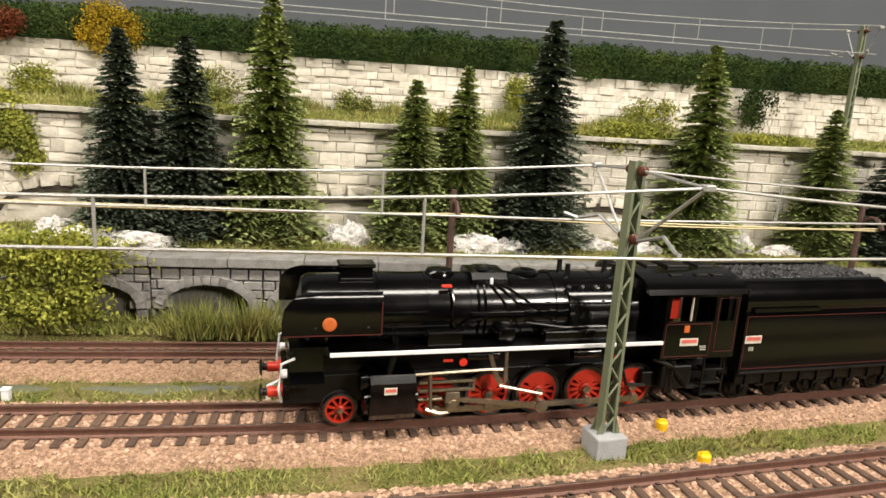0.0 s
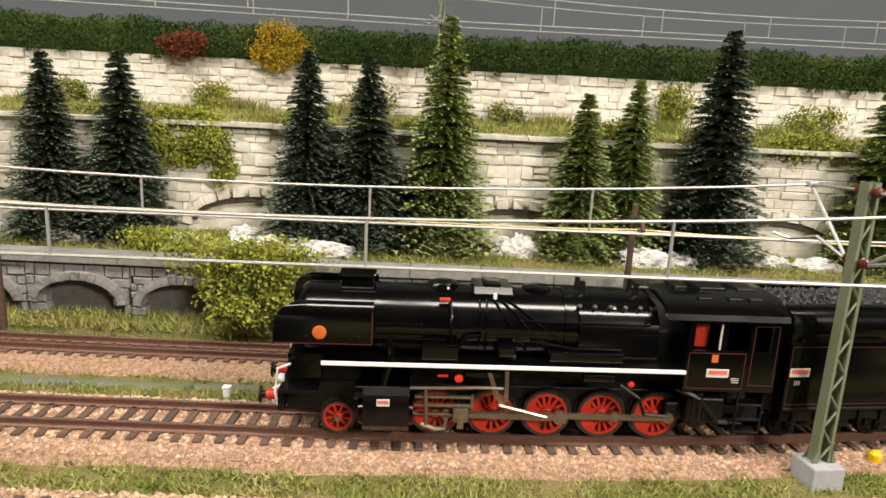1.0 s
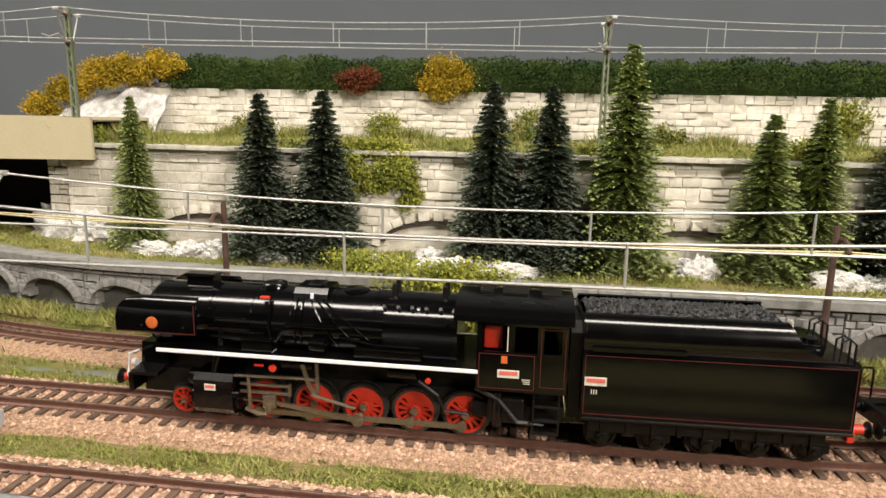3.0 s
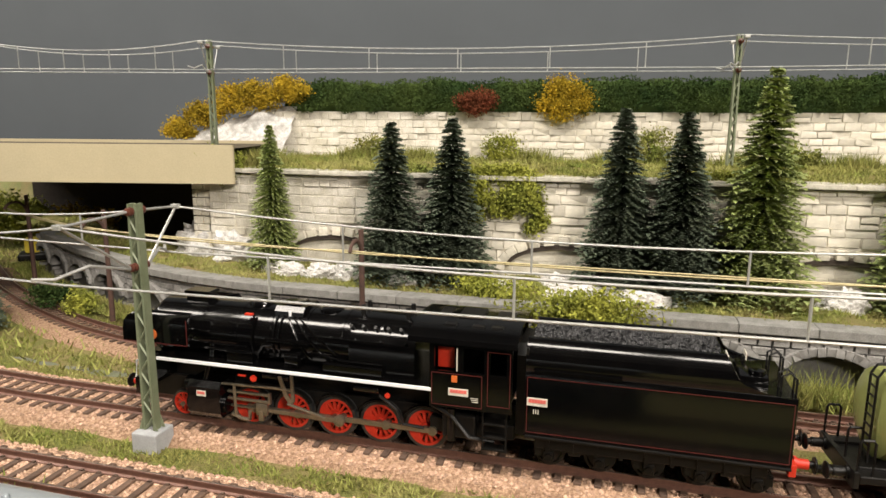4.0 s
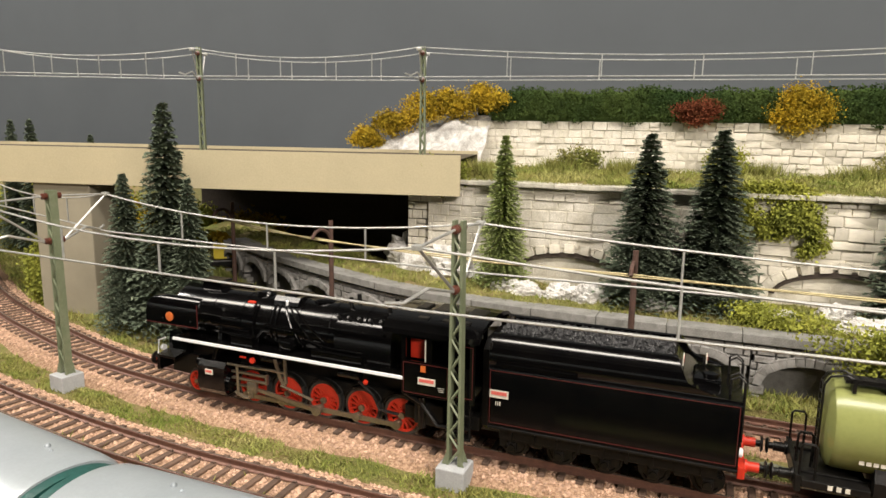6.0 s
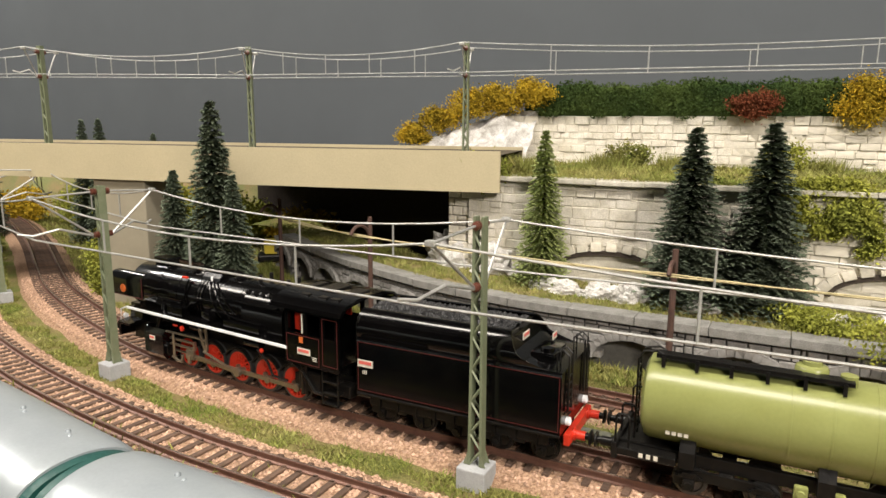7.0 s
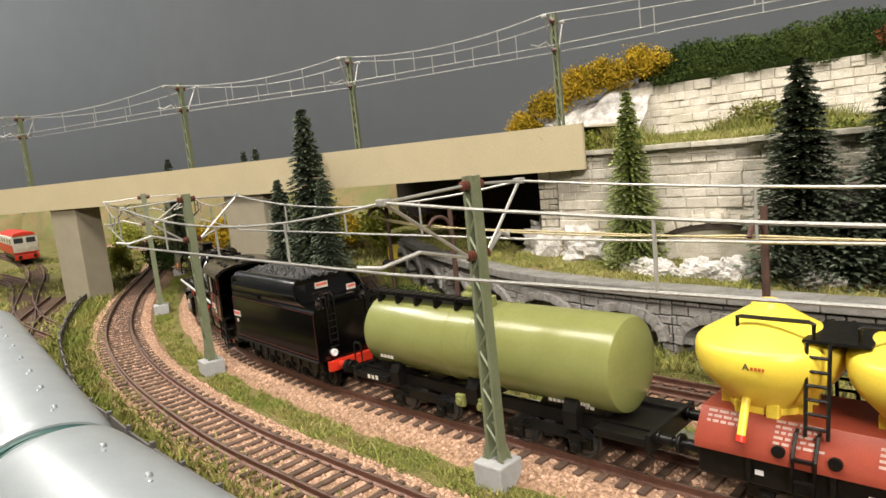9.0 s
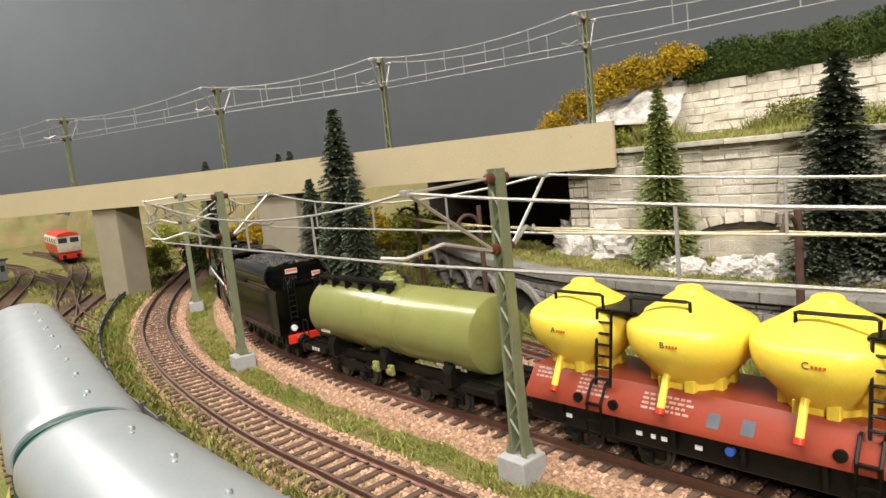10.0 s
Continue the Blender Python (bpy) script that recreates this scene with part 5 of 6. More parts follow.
        for e in [e for e in b.edges if len(e.link_faces) == 1 and abs(e.verts[0].co.y - y0) < 1e-4]:
            a, c = e.verts
            find = lambda v: g[1][min(range(8), key=lambda i: abs(xs[i] - v.co.x))][min(range(4), key=lambda i: abs(zs[i] - v.co.z))]
            b.faces.new((a, c, find(c), find(a)))
        part("cab_side", b, M["black"], cab, "black cab side with open windows")
        b = B(); box(b, -106.7, -106.4, y0 + sy * 0.4, y1 + sy * 0.4, 32, 39.4); part("window_rail", b, M["cream"], cab, "pale window rail")
        b = B(); box(b, -104.8, -99.4, sy * 13.2 - 0.4, sy * 13.2 + 0.4, 31.5, 38.5, 0.3);
        part("cab_seat", b, M["red"], cab, "red seat seen through the cab window")
        number_plate(cab, -107, sy * 17.0, 25.0, 6.4, 2.4)
        b = B(); box(b, -106.6, -104.8, sy * 17 - 0.12, sy * 17 + 0.12, 28.2, 30.4); part("emblem", b, M["brass"], cab, "small orange emblem")
        b = B()
        for i in range(3): box(b, -113.4, -111.4 + i * 0.2, sy * 17 - 0.08, sy * 17 + 0.08, 22.2 + i * 0.6, 22.36 + i * 0.6)
        part("lettering_bars", b, M["cream"], cab, "tiny pale lettering bars")
    frame_lines(cab, -114.6, -98.2, 20.2, 31.0, 16.9)
    frame_lines(cab, -123.4, -116.2, 21.4, 39.2, 16.9)
    b = B(); box(b, -98.2, -97.5, -16.2, 16.2, 20.8, 41.5); box(b, -123, -97.5, -16.2, 16.2, 20.2, 21.2)
    part("cab_front", b, M["black"], cab)
    b = B()
    prof = [(-17.8, 40.6), (-17.2, 42.2), (-14, 44.3), (-8, 45.6), (0, 46.0), (8, 45.6), (14, 44.3), (17.2, 42.2), (17.8, 40.6), (16.6, 40.6), (13.6, 43.2), (0, 45.0), (-13.6, 43.2), (-16.6, 40.6)]
    prism(b, prof, -90.5, -125.5)
    roof = part("cab_roof", b, M["black"], cab, "rounded black cab roof", 30)
    b = B(); box(b, -101, -97, -4, 4, 45.2, 46.6, 0.3); box(b, -112, -104, -5, 5, 45.4, 46.7, 0.3); box(b, -122, -116, -4, 4, 45.3, 46.4, 0.3)
    for x in (-101, -110, -116): box(b, x - 4, x, 9.5, 12, 44.3, 45.5, 0.2)
    part("roof_hatch", b, M["black_matt"], roof, "dark roof hatches")
    for sy in (-1, 1):
        ladder = sub("cab_steps", t)
        for z in (6, 10, 14.5):
            b = B(); box(b, -122, -115, sy * 14 - 2, sy * 14 + 2, z, z + 0.7, 0.1); part("step", b, M["black_matt"], ladder)
        for x in (-122.5, -115):
            b = B(); box(b, x, x + 0.5, sy * 15.6 - 0.3, sy * 15.6 + 0.3, 6, 21); part("stringer", b, M["black_matt"], ladder)
        b = B(); tube(b, [(-97, sy * 14, 19), (-104, sy * 14.5, 16), (-110, sy * 14.5, 9), (-118, sy * 13, 8)], 0.8, 6); part("feed_pipe", b, M["black_matt"], t)
        b = B(); tube(b, [(-80, sy * 15, 20), (-86, sy * 15.4, 16), (-88, sy * 15, 11), (-95, sy * 14, 10)], 0.55, 6); part("feed_pipe", b, M["black_matt"], t)
        b = B(); box(b, -112, -101, sy * 11 - 3, sy * 11 + 3, 8, 16, 0.6); part("ash_pan", b, M["black_matt"], t)
        b = B(); cyl(b, (-104, sy * 13.5, 7), (-104, sy * 13.5, 18), 1.6, 1.6, 12); part("injector", b, M["black"], t, smooth=35)
    # wheels
    t.scale = (1.02, 1.02, 1.02)
    ax = spoked_wheelset(t, "leading_wheelset", 0, R_L, 7.6, 9, True, False); WHEELSETS.append((ax, R_L))
    for x in DRIVERS:
        ax = spoked_wheelset(t, "driving_wheelset", x, R_D, 7.6, 15); WHEELSETS.append((ax, R_D))
    for x in DRIVERS:
        for sy in (-1, 1):
            b = B(); plate(b, [(x + 8.4 * math.cos(a), 7.4 + 8.4 * math.sin(a)) for a in np.linspace(0.5, 2.64, 10)] + [(x + 7.8 * math.cos(a), 7.4 + 7.8 * math.sin(a)) for a in np.linspace(2.64, 0.5, 10)], sy * 8.2, sy * 10)
            part("mudguard", b, M["black_matt"], t)
    # rods, keyed below
    for sy in (-1, 1):
        yy = sy * 11.2
        rod = sub("coupling_rod", t)
        b = B(); lo_, hi_ = DRIVERS[4], DRIVERS[0]
        plate(b, [(lo_, -0.85), (hi_, -0.85), (hi_, 0.85), (lo_, 0.85)], yy - 0.4, yy + 0.4)
        for x in DRIVERS: lathe(b, [(1.6, yy - 0.6), (1.6, yy + 0.6), (0.8, yy + 0.75)], 18, "y", (x, 0, 0))
        part("rod_bar", b, M["steel"], rod, "dull steel coupling rod", 35)
        RODS.append(("coupling", rod, sy))
        main = sub("connecting_rod", t)
        b = B(); y2 = sy * 12.6
        plate(b, [(0, -0.9), (29, -0.6), (29, 0.6), (0, 0.9)], y2 - 0.45, y2 + 0.45)
        lathe(b, [(2.0, y2 - 0.7), (2.0, y2 + 0.7), (1.0, y2 + 0.9)], 18, "y"); lathe(b, [(1.2, y2 - 0.6), (1.2, y2 + 0.6)], 14, "y", (29, 0, 0))
        part("rod_bar", b, M["steel"], main, "dull steel connecting rod", 35)
        RODS.append(("main", main, sy))
        ch = sub("crosshead", t)
        b = B(); box(b, -2.2, 2.2, sy * 13 - 1, sy * 13 + 1, -1.8, 2.6, 0.4); cyl(b, (2, sy * 12, 0), (13, sy * 12, 0), 0.55, seg=8); box(b, -0.9, 0.9, sy * 14 - 0.4, sy * 14 + 0.4, -3.5, 0)
        part("crosshead_body", b, M["steel"], ch, "steel crosshead with piston rod", 35)
        RODS.append(("cross", ch, sy))
        b = B()
        for z in (11.6, 14.2): box(b, -38.5, -22, sy * 13.2 - 0.6, sy * 13.2 + 0.6, z - 0.4, z + 0.4, 0.1)
        box(b, -38.8, -38, sy * 13.2 - 0.6, sy * 13.2 + 0.6, 11, 15); tube(b, [(-20, sy * 14, 17), (-42, sy * 14, 17.6), (-47, sy * 14, 17.4)], 0.5, 6)
        plate(b, [(-43.5, 22), (-42.3, 22), (-44.5, 15), (-46.5, 12), (-48, 12.6), (-46, 15.5)], sy * 13.6, sy * 14.2); plate(b, [(-48.2, 23), (-47.2, 23), (-47.4, 13.5), (-48.6, 13.5)], sy * 13.9, sy * 14.6)
        tube(b, [(-24, sy * 14, 6.2), (-28, sy * 14.3, 4.8), (-31, sy * 14.3, 5.0), (-31, sy * 14.2, 8)], 0.7, 6); tube(b, [(-25, sy * 14, 16.6), (-25.5, sy * 14.3, 6)], 0.55, 6)
        tube(b, [(-46, sy * 14.6, 12.6), (-60, sy * 14.6, 9.2)], 0.5, 6)
        part("valve_gear", b, M["steel"], t, "dull steel slide bars and valve gear", 35)
    return t


def bogie(parent, x, axles, r, mat, name="bogie", half=7.6, frame_y=10.6, wheel="tyre"):
    bg = sub(name, parent, (x, 0, 0))
    lo_, hi_ = min(axles), max(axles)
    b = B()
    for sy in (-1, 1):
        plate(b, [(lo_ - 4.5, 4.2), (lo_ - 4.5, 7.6), (lo_ + 3, 9.4), (hi_ - 3, 9.4), (hi_ + 4.5, 7.6), (hi_ + 4.5, 4.2), (hi_ + 2, 4.2), (hi_ - 3, 6.4), (lo_ + 3, 6.4), (lo_ - 2, 4.2)], sy * frame_y - 0.6, sy * frame_y + 0.6)
        for a in axles:
            box(b, a - 1.7, a + 1.7, sy * (frame_y + 0.9) - 0.9, sy * (frame_y + 0.9) + 0.9, 3.0, 6.8, 0.4); cyl(b, (a, sy * (frame_y + 1.5), 4.8), (a, sy * (frame_y + 2.3), 4.8), 1.3, 1.1, 12)
            for k in range(3): box(b, a - 4 + k, a + 4 - k, sy * (frame_y + 1) - 0.6, sy * (frame_y + 1) + 0.6, 6.9 + k * 0.6, 7.4 + k * 0.6)
    box(b, (lo_ + hi_) / 2 - 2, (lo_ + hi_) / 2 + 2, -frame_y, frame_y, 5, 9.6, 0.4)
    part("bogie_frame", b, mat, bg, smooth=35)
    for a in axles:
        b = B()
        for sy in (-1, 1):
            lathe(b, [(0.8, sy * (half - 1.0)), (r - 0.8, sy * (half - 0.9)), (r + 0.5, sy * (half - 1.1)), (r + 0.5, sy * (half - 0.6)), (r, sy * (half - 0.5)), (r, sy * (half + 0.9)), (r - 0.9, sy * (half + 0.9)), (r - 1.1, sy * (half + 0.4)), (1.4, sy * (half + 0.6)), (0.5, sy * (half + 1.1))], 28, "y", (a, 0, r))
        cyl(b, (a, -half, r), (a, half, r), 0.9, seg=8)
        part("wheelset", b, M[wheel], bg, "dark steel wheelset", 35)
    return bg


def tender():
    t = thing("tender", "black six-axle coal tender with red lining coupled behind the locomotive", "tender")
    b = B(); prof = [(-16.7, 13.4), (-16.7, 32.5), (-16.2, 34.4), (16.2, 34.4), (16.7, 32.5), (16.7, 13.4)]
    prism(b, prof, 0, -77)
    body = part("water_tank", b, M["black"], t, "smooth black tender side", 40)
    b = B()
    arc_out = [(10.4 + 6.0 * math.cos(a), 37.0 + 7.5 * math.sin(a)) for a in np.linspace(0, 1.42, 12)]
    sect = [(15.9, 34.3), (16.4, 35.4)] + arc_out
    sweep = lambda z: -58.0 - 1.6 * (44.5 - z) / 3 - 10.0 * max(0.0, (38.6 - z) / 4.3) ** 2.2
    for sy in (-1, 1):
        b = B()
        rows = []
        for inset in (0.0, 0.9):
            rows.append([[b.verts.new((x if x > -50 else sweep(z), sy * (y - inset), z - inset * 0.4)) for x in (0.0, -30.0, -58.0)] for y, z in sect])
        out, inn = rows
        n = len(sect) - 1
        for g in rows:
            for i in range(n):
                for k in (0, 1): b.faces.new((g[i][k], g[i][k + 1], g[i + 1][k + 1], g[i + 1][k]))
        for i in range(n):
            b.faces.new((out[i][0], out[i + 1][0], inn[i + 1][0], inn[i][0])); b.faces.new((out[i][2], inn[i][2], inn[i + 1][2], out[i + 1][2]))
        for k in (0, 1):
            b.faces.new((out[0][k], inn[0][k], inn[0][k + 1], out[0][k + 1])); b.faces.new((out[n][k], out[n][k + 1], inn[n][k + 1], inn[n][k]))
        part("bunker_side", b, M["black"], t, "rounded black bunker side swept down at the rear", 40)
    b = B(); prism(b, [(-15.4, 34.3), (-15.6, 37), (-14.8, 40), (-13.4, 42), (-11.4, 43.6), (11.4, 43.6), (13.4, 42), (14.8, 40), (15.6, 37), (15.4, 34.3)], -56.5, -57.6); plate(b, [(-57.4, 34.3), (-57.4, 42), (-60, 38), (-64, 35.4), (-70, 34.3)], -14.6, 14.6); part("bunker_end", b, M["black"], t, "sloping rear wall of the coal bunker")
    b = B(); box(b, -0.8, 0, -16, 16, 13, 42, 0.2); part("front_wall", b, M["black_matt"], t)
    # black block filling the cab gap, its colour standing in for the shade there
    b = B(); prism(b, [(-12, 11), (-12, 38), (-8, 41), (8, 41), (12, 38), (12, 11)], 0.1, 3.4); part("cab_gap_shade", b, M["black_matt"], t, "black filler painted for the shade in the gap between tender and cab")
    verts, faces = [], []
    rnd = random.Random(3)
    nx, ny = 70, 28
    for i in range(nx):
        for j in range(ny):
            x, y = -1 - 56 * i / (nx - 1), -12.2 + 24.4 * j / (ny - 1)
            verts.append((x, y, 41.6 + 2.6 * (1 - (y / 12.2) ** 2) + rnd.uniform(-0.9, 0.9)))
    faces = [(i * ny + j, (i + 1) * ny + j, (i + 1) * ny + j + 1, i * ny + j + 1) for i in range(nx - 1) for j in range(ny - 1)]
    coal = mesh_part("coal_load", verts, faces, M["coal"], t, "heaped black coal")
    verts, faces = [], []
    for i in range(420):
        x, y = rnd.uniform(-56, -2), rnd.uniform(-11.5, 11.5)
        z = 42.2 + 2.4 * (1 - (y / 12.2) ** 2)
        n = len(verts); r = rnd.uniform(0.5, 1.2)
        for k in ((1, 0, 0), (-1, 0, 0), (0, 1, 0), (0, -1, 0), (0, 0, 1), (0, 0, -1)): verts.append((x + k[0] * r * rnd.uniform(0.6, 1.2), y + k[1] * r * rnd.uniform(0.6, 1.2), z + k[2] * r * rnd.uniform(0.6, 1.1)))
        for a, c in ((0, 2), (2, 1), (1, 3), (3, 0)): faces += [(n + a, n + c, n + 4), (n + c, n + a, n + 5)]
    mesh_part("loose_coal", verts, faces, M["coal"], coal, "loose lumps of coal")["kind"] = "stuff"
    for sy in (-1, 1):
        b = B(); prism(b, [(sy * 15.8, 34.2), (sy * 15.8, 35.8), (sy * 17.3, 35.6), (sy * 17.3, 34.4)], -2.5, -29); part("tool_shelf", b, M["black"], t, "long tool box on the shoulder", 40)
        number_plate(t, -3.9, sy * 16.9, 25, 6.4, 2.6)
        b = B()
        for i in range(3): box(b, -4.4 + i * 0.7, -4.15 + i * 0.7, sy * 16.75, sy * 16.95, 21.0, 22.4)
        part("lettering_bars", b, M["cream"], t, "tiny pale lettering bars")
        b = B(); box(b, -77, -0.3, sy * 16.9 - 0.5, sy * 16.9 + 0.5, 12.9, 13.7, 0.15); part("sole_bar", b, M["black_matt"], t)
    frame_lines(t, -76.4, -0.6, 14.6, 33.0, 16.72)
    b = B()
    for sy in (-1, 1): tube(b, [(-73.5, sy * 11, 34.4), (-73.5, sy * 11, 39), (-75.5, sy * 11, 40.2), (-77.5, sy * 11, 38.5), (-77.6, sy * 11, 20)], 0.35, 6); tube(b, [(-73.5, sy * 7.5, 34.4), (-73.5, sy * 7.5, 39), (-75.5, sy * 7.5, 40.2), (-77.5, sy * 7.5, 38.5), (-77.6, sy * 7.5, 20)], 0.35, 6)
    for z in np.arange(16, 34, 2.6): tube(b, [(-77.6, 7.5, z), (-77.6, 11, z)], 0.3, 5)
    part("ladder", b, M["black_matt"], t, "black rear ladder and handrails")
    b = B(); box(b, -71, -63, -7, 7, 34.3, 36.6, 0.5); lathe(b, [(2.4, 36.4), (2.4, 38), (0.3, 38.4)], 18, "z", (-68, 4, 0)); part("water_hatch", b, M["black"], t, smooth=35)
    b = B(); box(b, -79.3, -77.2, -13.5, 13.5, 9.2, 13.2, 0.3); part("rear_beam", b, M["red"], t, "red rear buffer beam")
    buffers(t, -79.3, -1, M["red"])
    for sy in (-1, 1):
        b = B(); lathe(b, [(1.45, -77.0), (1.45, -78.2), (1.0, -78.5), (0.9, -78.0), (0.3, -77.9)], 18, "x", (0, sy * 10, 16.2)); part("tail_lamp", b, M["white"], t, "round white rear lamp", 35)
    number_plate(t, -59.6, 2, 40.4, 6, 2.4, False); number_plate(t, -66.5, -8, 38.4, 4.2, 2.4, False)
    b = B(); box(b, -66.3, -65.5, -9.5, -6.5, 34.3, 38.2, 0.2); part("plate_bracket", b, M["black_matt"], t)
    b = B(); box(b, -72, -2, -9, 9, 8.5, 13.4, 0.4); part("underframe", b, M["black_matt"], t)
    for x in (-15.5, -61.5): bogie(t, x, (-8, 8), 4.7, M["black_matt"], wheel="black_matt")
    bogie(t, -38.5, (0,), 4.7, M["black_matt"], "centre_axle", wheel="black_matt")
    for sy in (-1, 1):
        b = B(); box(b, -72, -3, sy * 12.2 - 0.5, sy * 12.2 + 0.5, 7.6, 13.2, 0.3)
        for x in np.arange(-68, -5, 7.6): box(b, x - 0.6, x + 0.6, sy * 12.8 - 0.5, sy * 12.8 + 0.5, 7.2, 13.2)
        part("side_frame", b, M["black_matt"], t, "black outside frame above the axle boxes")
    b = B()
    box(b, -50, -27, -9, 9, 6.5, 9.5, 0.8)
    part("brake_gear", b, M["black_matt"], t)
    return t


def tank_wagon():
    """Origin at the leading bogie; the body runs back from there."""
    t = thing("tank_wagon", "olive green bogie tank wagon with black underframe", "wagon")
    x0, x1 = 25.0, -75.5
    L, c, r = (x0 + x1) / 2, 27.0, 13.7
    b = B(); prof = [(0.4, x0 + 1.4), (r * 0.45, x0 + 1.2), (r * 0.82, x0 + 0.4), (r * 0.96, x0 - 0.7), (r, x0 - 2), (r, x1 + 2), (r * 0.96, x1 + 0.7), (r * 0.82, x1 - 0.4), (r * 0.45, x1 - 1.2), (0.4, x1 - 1.4)]
    lathe(b, prof, 72, "x", (0, 0, c)); tank = part("tank", b, M["olive"], t, "smooth olive green tank barrel", 35)
    b = B()
    for x in (L, x0 - 40 + 0.0, x1 + 40): lathe(b, [(r - 0.2, x + 0.35), (r + 0.12, x + 0.25), (r + 0.12, x - 0.25), (r - 0.2, x - 0.35)], 72, "x", (0, 0, c), False)
    part("weld_seam", b, M["olive"], tank, "fine seam round the barrel", 35)
    b = B(); lathe(b, [(4.4, 40), (4.4, 43), (4.0, 43.6), (2.6, 44.0), (2.6, 45.2), (0.3, 45.4)], 24, "z", (L + 6, 0, 0)); lathe(b, [(2.2, 40), (2.2, 43.4), (0.3, 43.6)], 16, "z", (L - 3, 3, 0)); part("filler_dome", b, M["olive"], tank, "olive filler hatch", 35)
    b = B(); box(b, x0 - 3, L - 4, 3.5, 7.5, 41.6, 42.6, 0.2)
    for x in np.linspace(x0 - 5, L - 2, 6): box(b, x - 0.5, x + 0.5, 5, 8.2, 38.8, 42.2)
    for k in range(14):
        x = x0 - 4 - k * ((x0 - L) / 14)
        box(b, x - 1.5, x + 1.0, 3.4, 7.6, 42.5, 42.8)
    part("walkway", b, M["black_matt"], t, "black walkway along the tank top")
    b = B()
    for y in (2.5, 7.0): tube(b, [(x0 + 2.4, y, 14), (x0 + 2.4, y, 40), (x0 + 1, y, 42.6), (x0 - 3, y, 43.4), (x0 - 5, y, 42.4)], 0.38, 6)
    for z in np.arange(16, 41, 3.0): tube(b, [(x0 + 2.4, 2.5, z), (x0 + 2.4, 7, z)], 0.32, 5)
    part("ladder", b, M["black_matt"], t, "black end ladder with rails")
    for y in (12.6, 4.0, -12.6):
        b = B(); tube(b, [(x0 + 3.0, y, 12.6), (x0 + 3.0, y, 22.5), (x0 + 3.6, y, 23.4), (x0 + 6.4, y, 23.4), (x0 + 7.0, y, 22.5), (x0 + 7.0, y, 12.6)], 0.4, 6)
        part("platform_rail", b, M["black_matt"], t, "black hoop rail on the end platform")
    b = B()
    for sy in (-1, 1): box(b, x1 - 10, x0 + 7, sy * 8 - 1, sy * 8 + 1, 9.5, 13.6, 0.3)
    for x in (x0 - 2, x1 - 3): box(b, x - 9 if x > 0 else x - 6, x + 8.4 if x > 0 else x + 9, -13.5, 13.5, 10.4, 12.8, 0.3)
    box(b, x0 + 6.4, x0 + 8.0, -13.5, 13.5, 8.8, 14, 0.2); box(b, x1 - 10.5, x1 - 9, -13.5, 13.5, 8.8, 14, 0.2)
    for x in (x0 - 14, L, x1 + 14):
        prism(b, [(-12.5, 10), (-12.5, 15), (-10.5, 18.6), (-6, 14.4), (0, 13.2), (6, 14.4), (10.5, 18.6), (12.5, 15), (12.5, 10)], x - 2.2, x + 2.2)
    part("underframe", b, M["black_matt"], t)
    b = B()
    for x in (L + 6, L - 3): box(b, x - 1.8, x + 1.8, 10.4, 12.2, 8.0, 12.2, 0.5)
    for x in (L + 6, L - 3): cyl(b, (x, 12, 10), (x, 12.9, 10), 1.2, 1.0, 14)
    part("brake_box", b, M["olive"], t, "small olive brake boxes")
    b = B()
    for x, z, w in ((x0 - 14, 20.5, 7), (x1 + 18, 16, 6), (x1 + 9, 15.5, 7), (x1 + 9, 17.2, 5)):
        a = math.asin(max(-1, min(1, (z - c) / r))); y = r * math.cos(a) + 0.05
        for k in range(4): box(b, x + k * w / 4, x + k * w / 4 + w * 0.18, y - 0.1, y + 0.12, z - 0.8, z + 0.8)
    part("lettering_bars", b, M["cream"], tank, "tiny pale lettering bars")
    b = B()
    for k in range(3): box(b, x0 - 6 + k * 2.2, x0 - 4.8 + k * 2.2, 13.5, 13.7, 11, 12.4)
    part("lettering_bars", b, M["cream"], t, "tiny pale lettering bars")
    buffers(t, x0 + 8, 1, M["black_matt"]); buffers(t, x1 - 10.5, -1, M["black_matt"])
    for x in (0, -52.5): bogie(t, x, (-10, 10), 4.8, M["black_matt"])
    return t


def letter(text, x, y, z, size, parent):
    """A flat letter standing on a side that faces local +y."""
    cu = bpy.data.curves.new("letter", "FONT")
    cu.body, cu.size, cu.extrude, cu.align_x = text, size * S, 0.05 * S, "CENTER"
    tmp = bpy.data.objects.new("letter", cu)
    me = bpy.data.meshes.new_from_object(tmp)
    bpy.data.objects.remove(tmp)
    me.materials.clear()
    me.materials.append(M["bridge_dark"])
    ob = new("letter", me)
    ob.parent = parent
    ob.matrix_basis = pose(x * S, y * S, z * S, 90, 0, 180)
    return tagged(ob, "small dark painted letter")


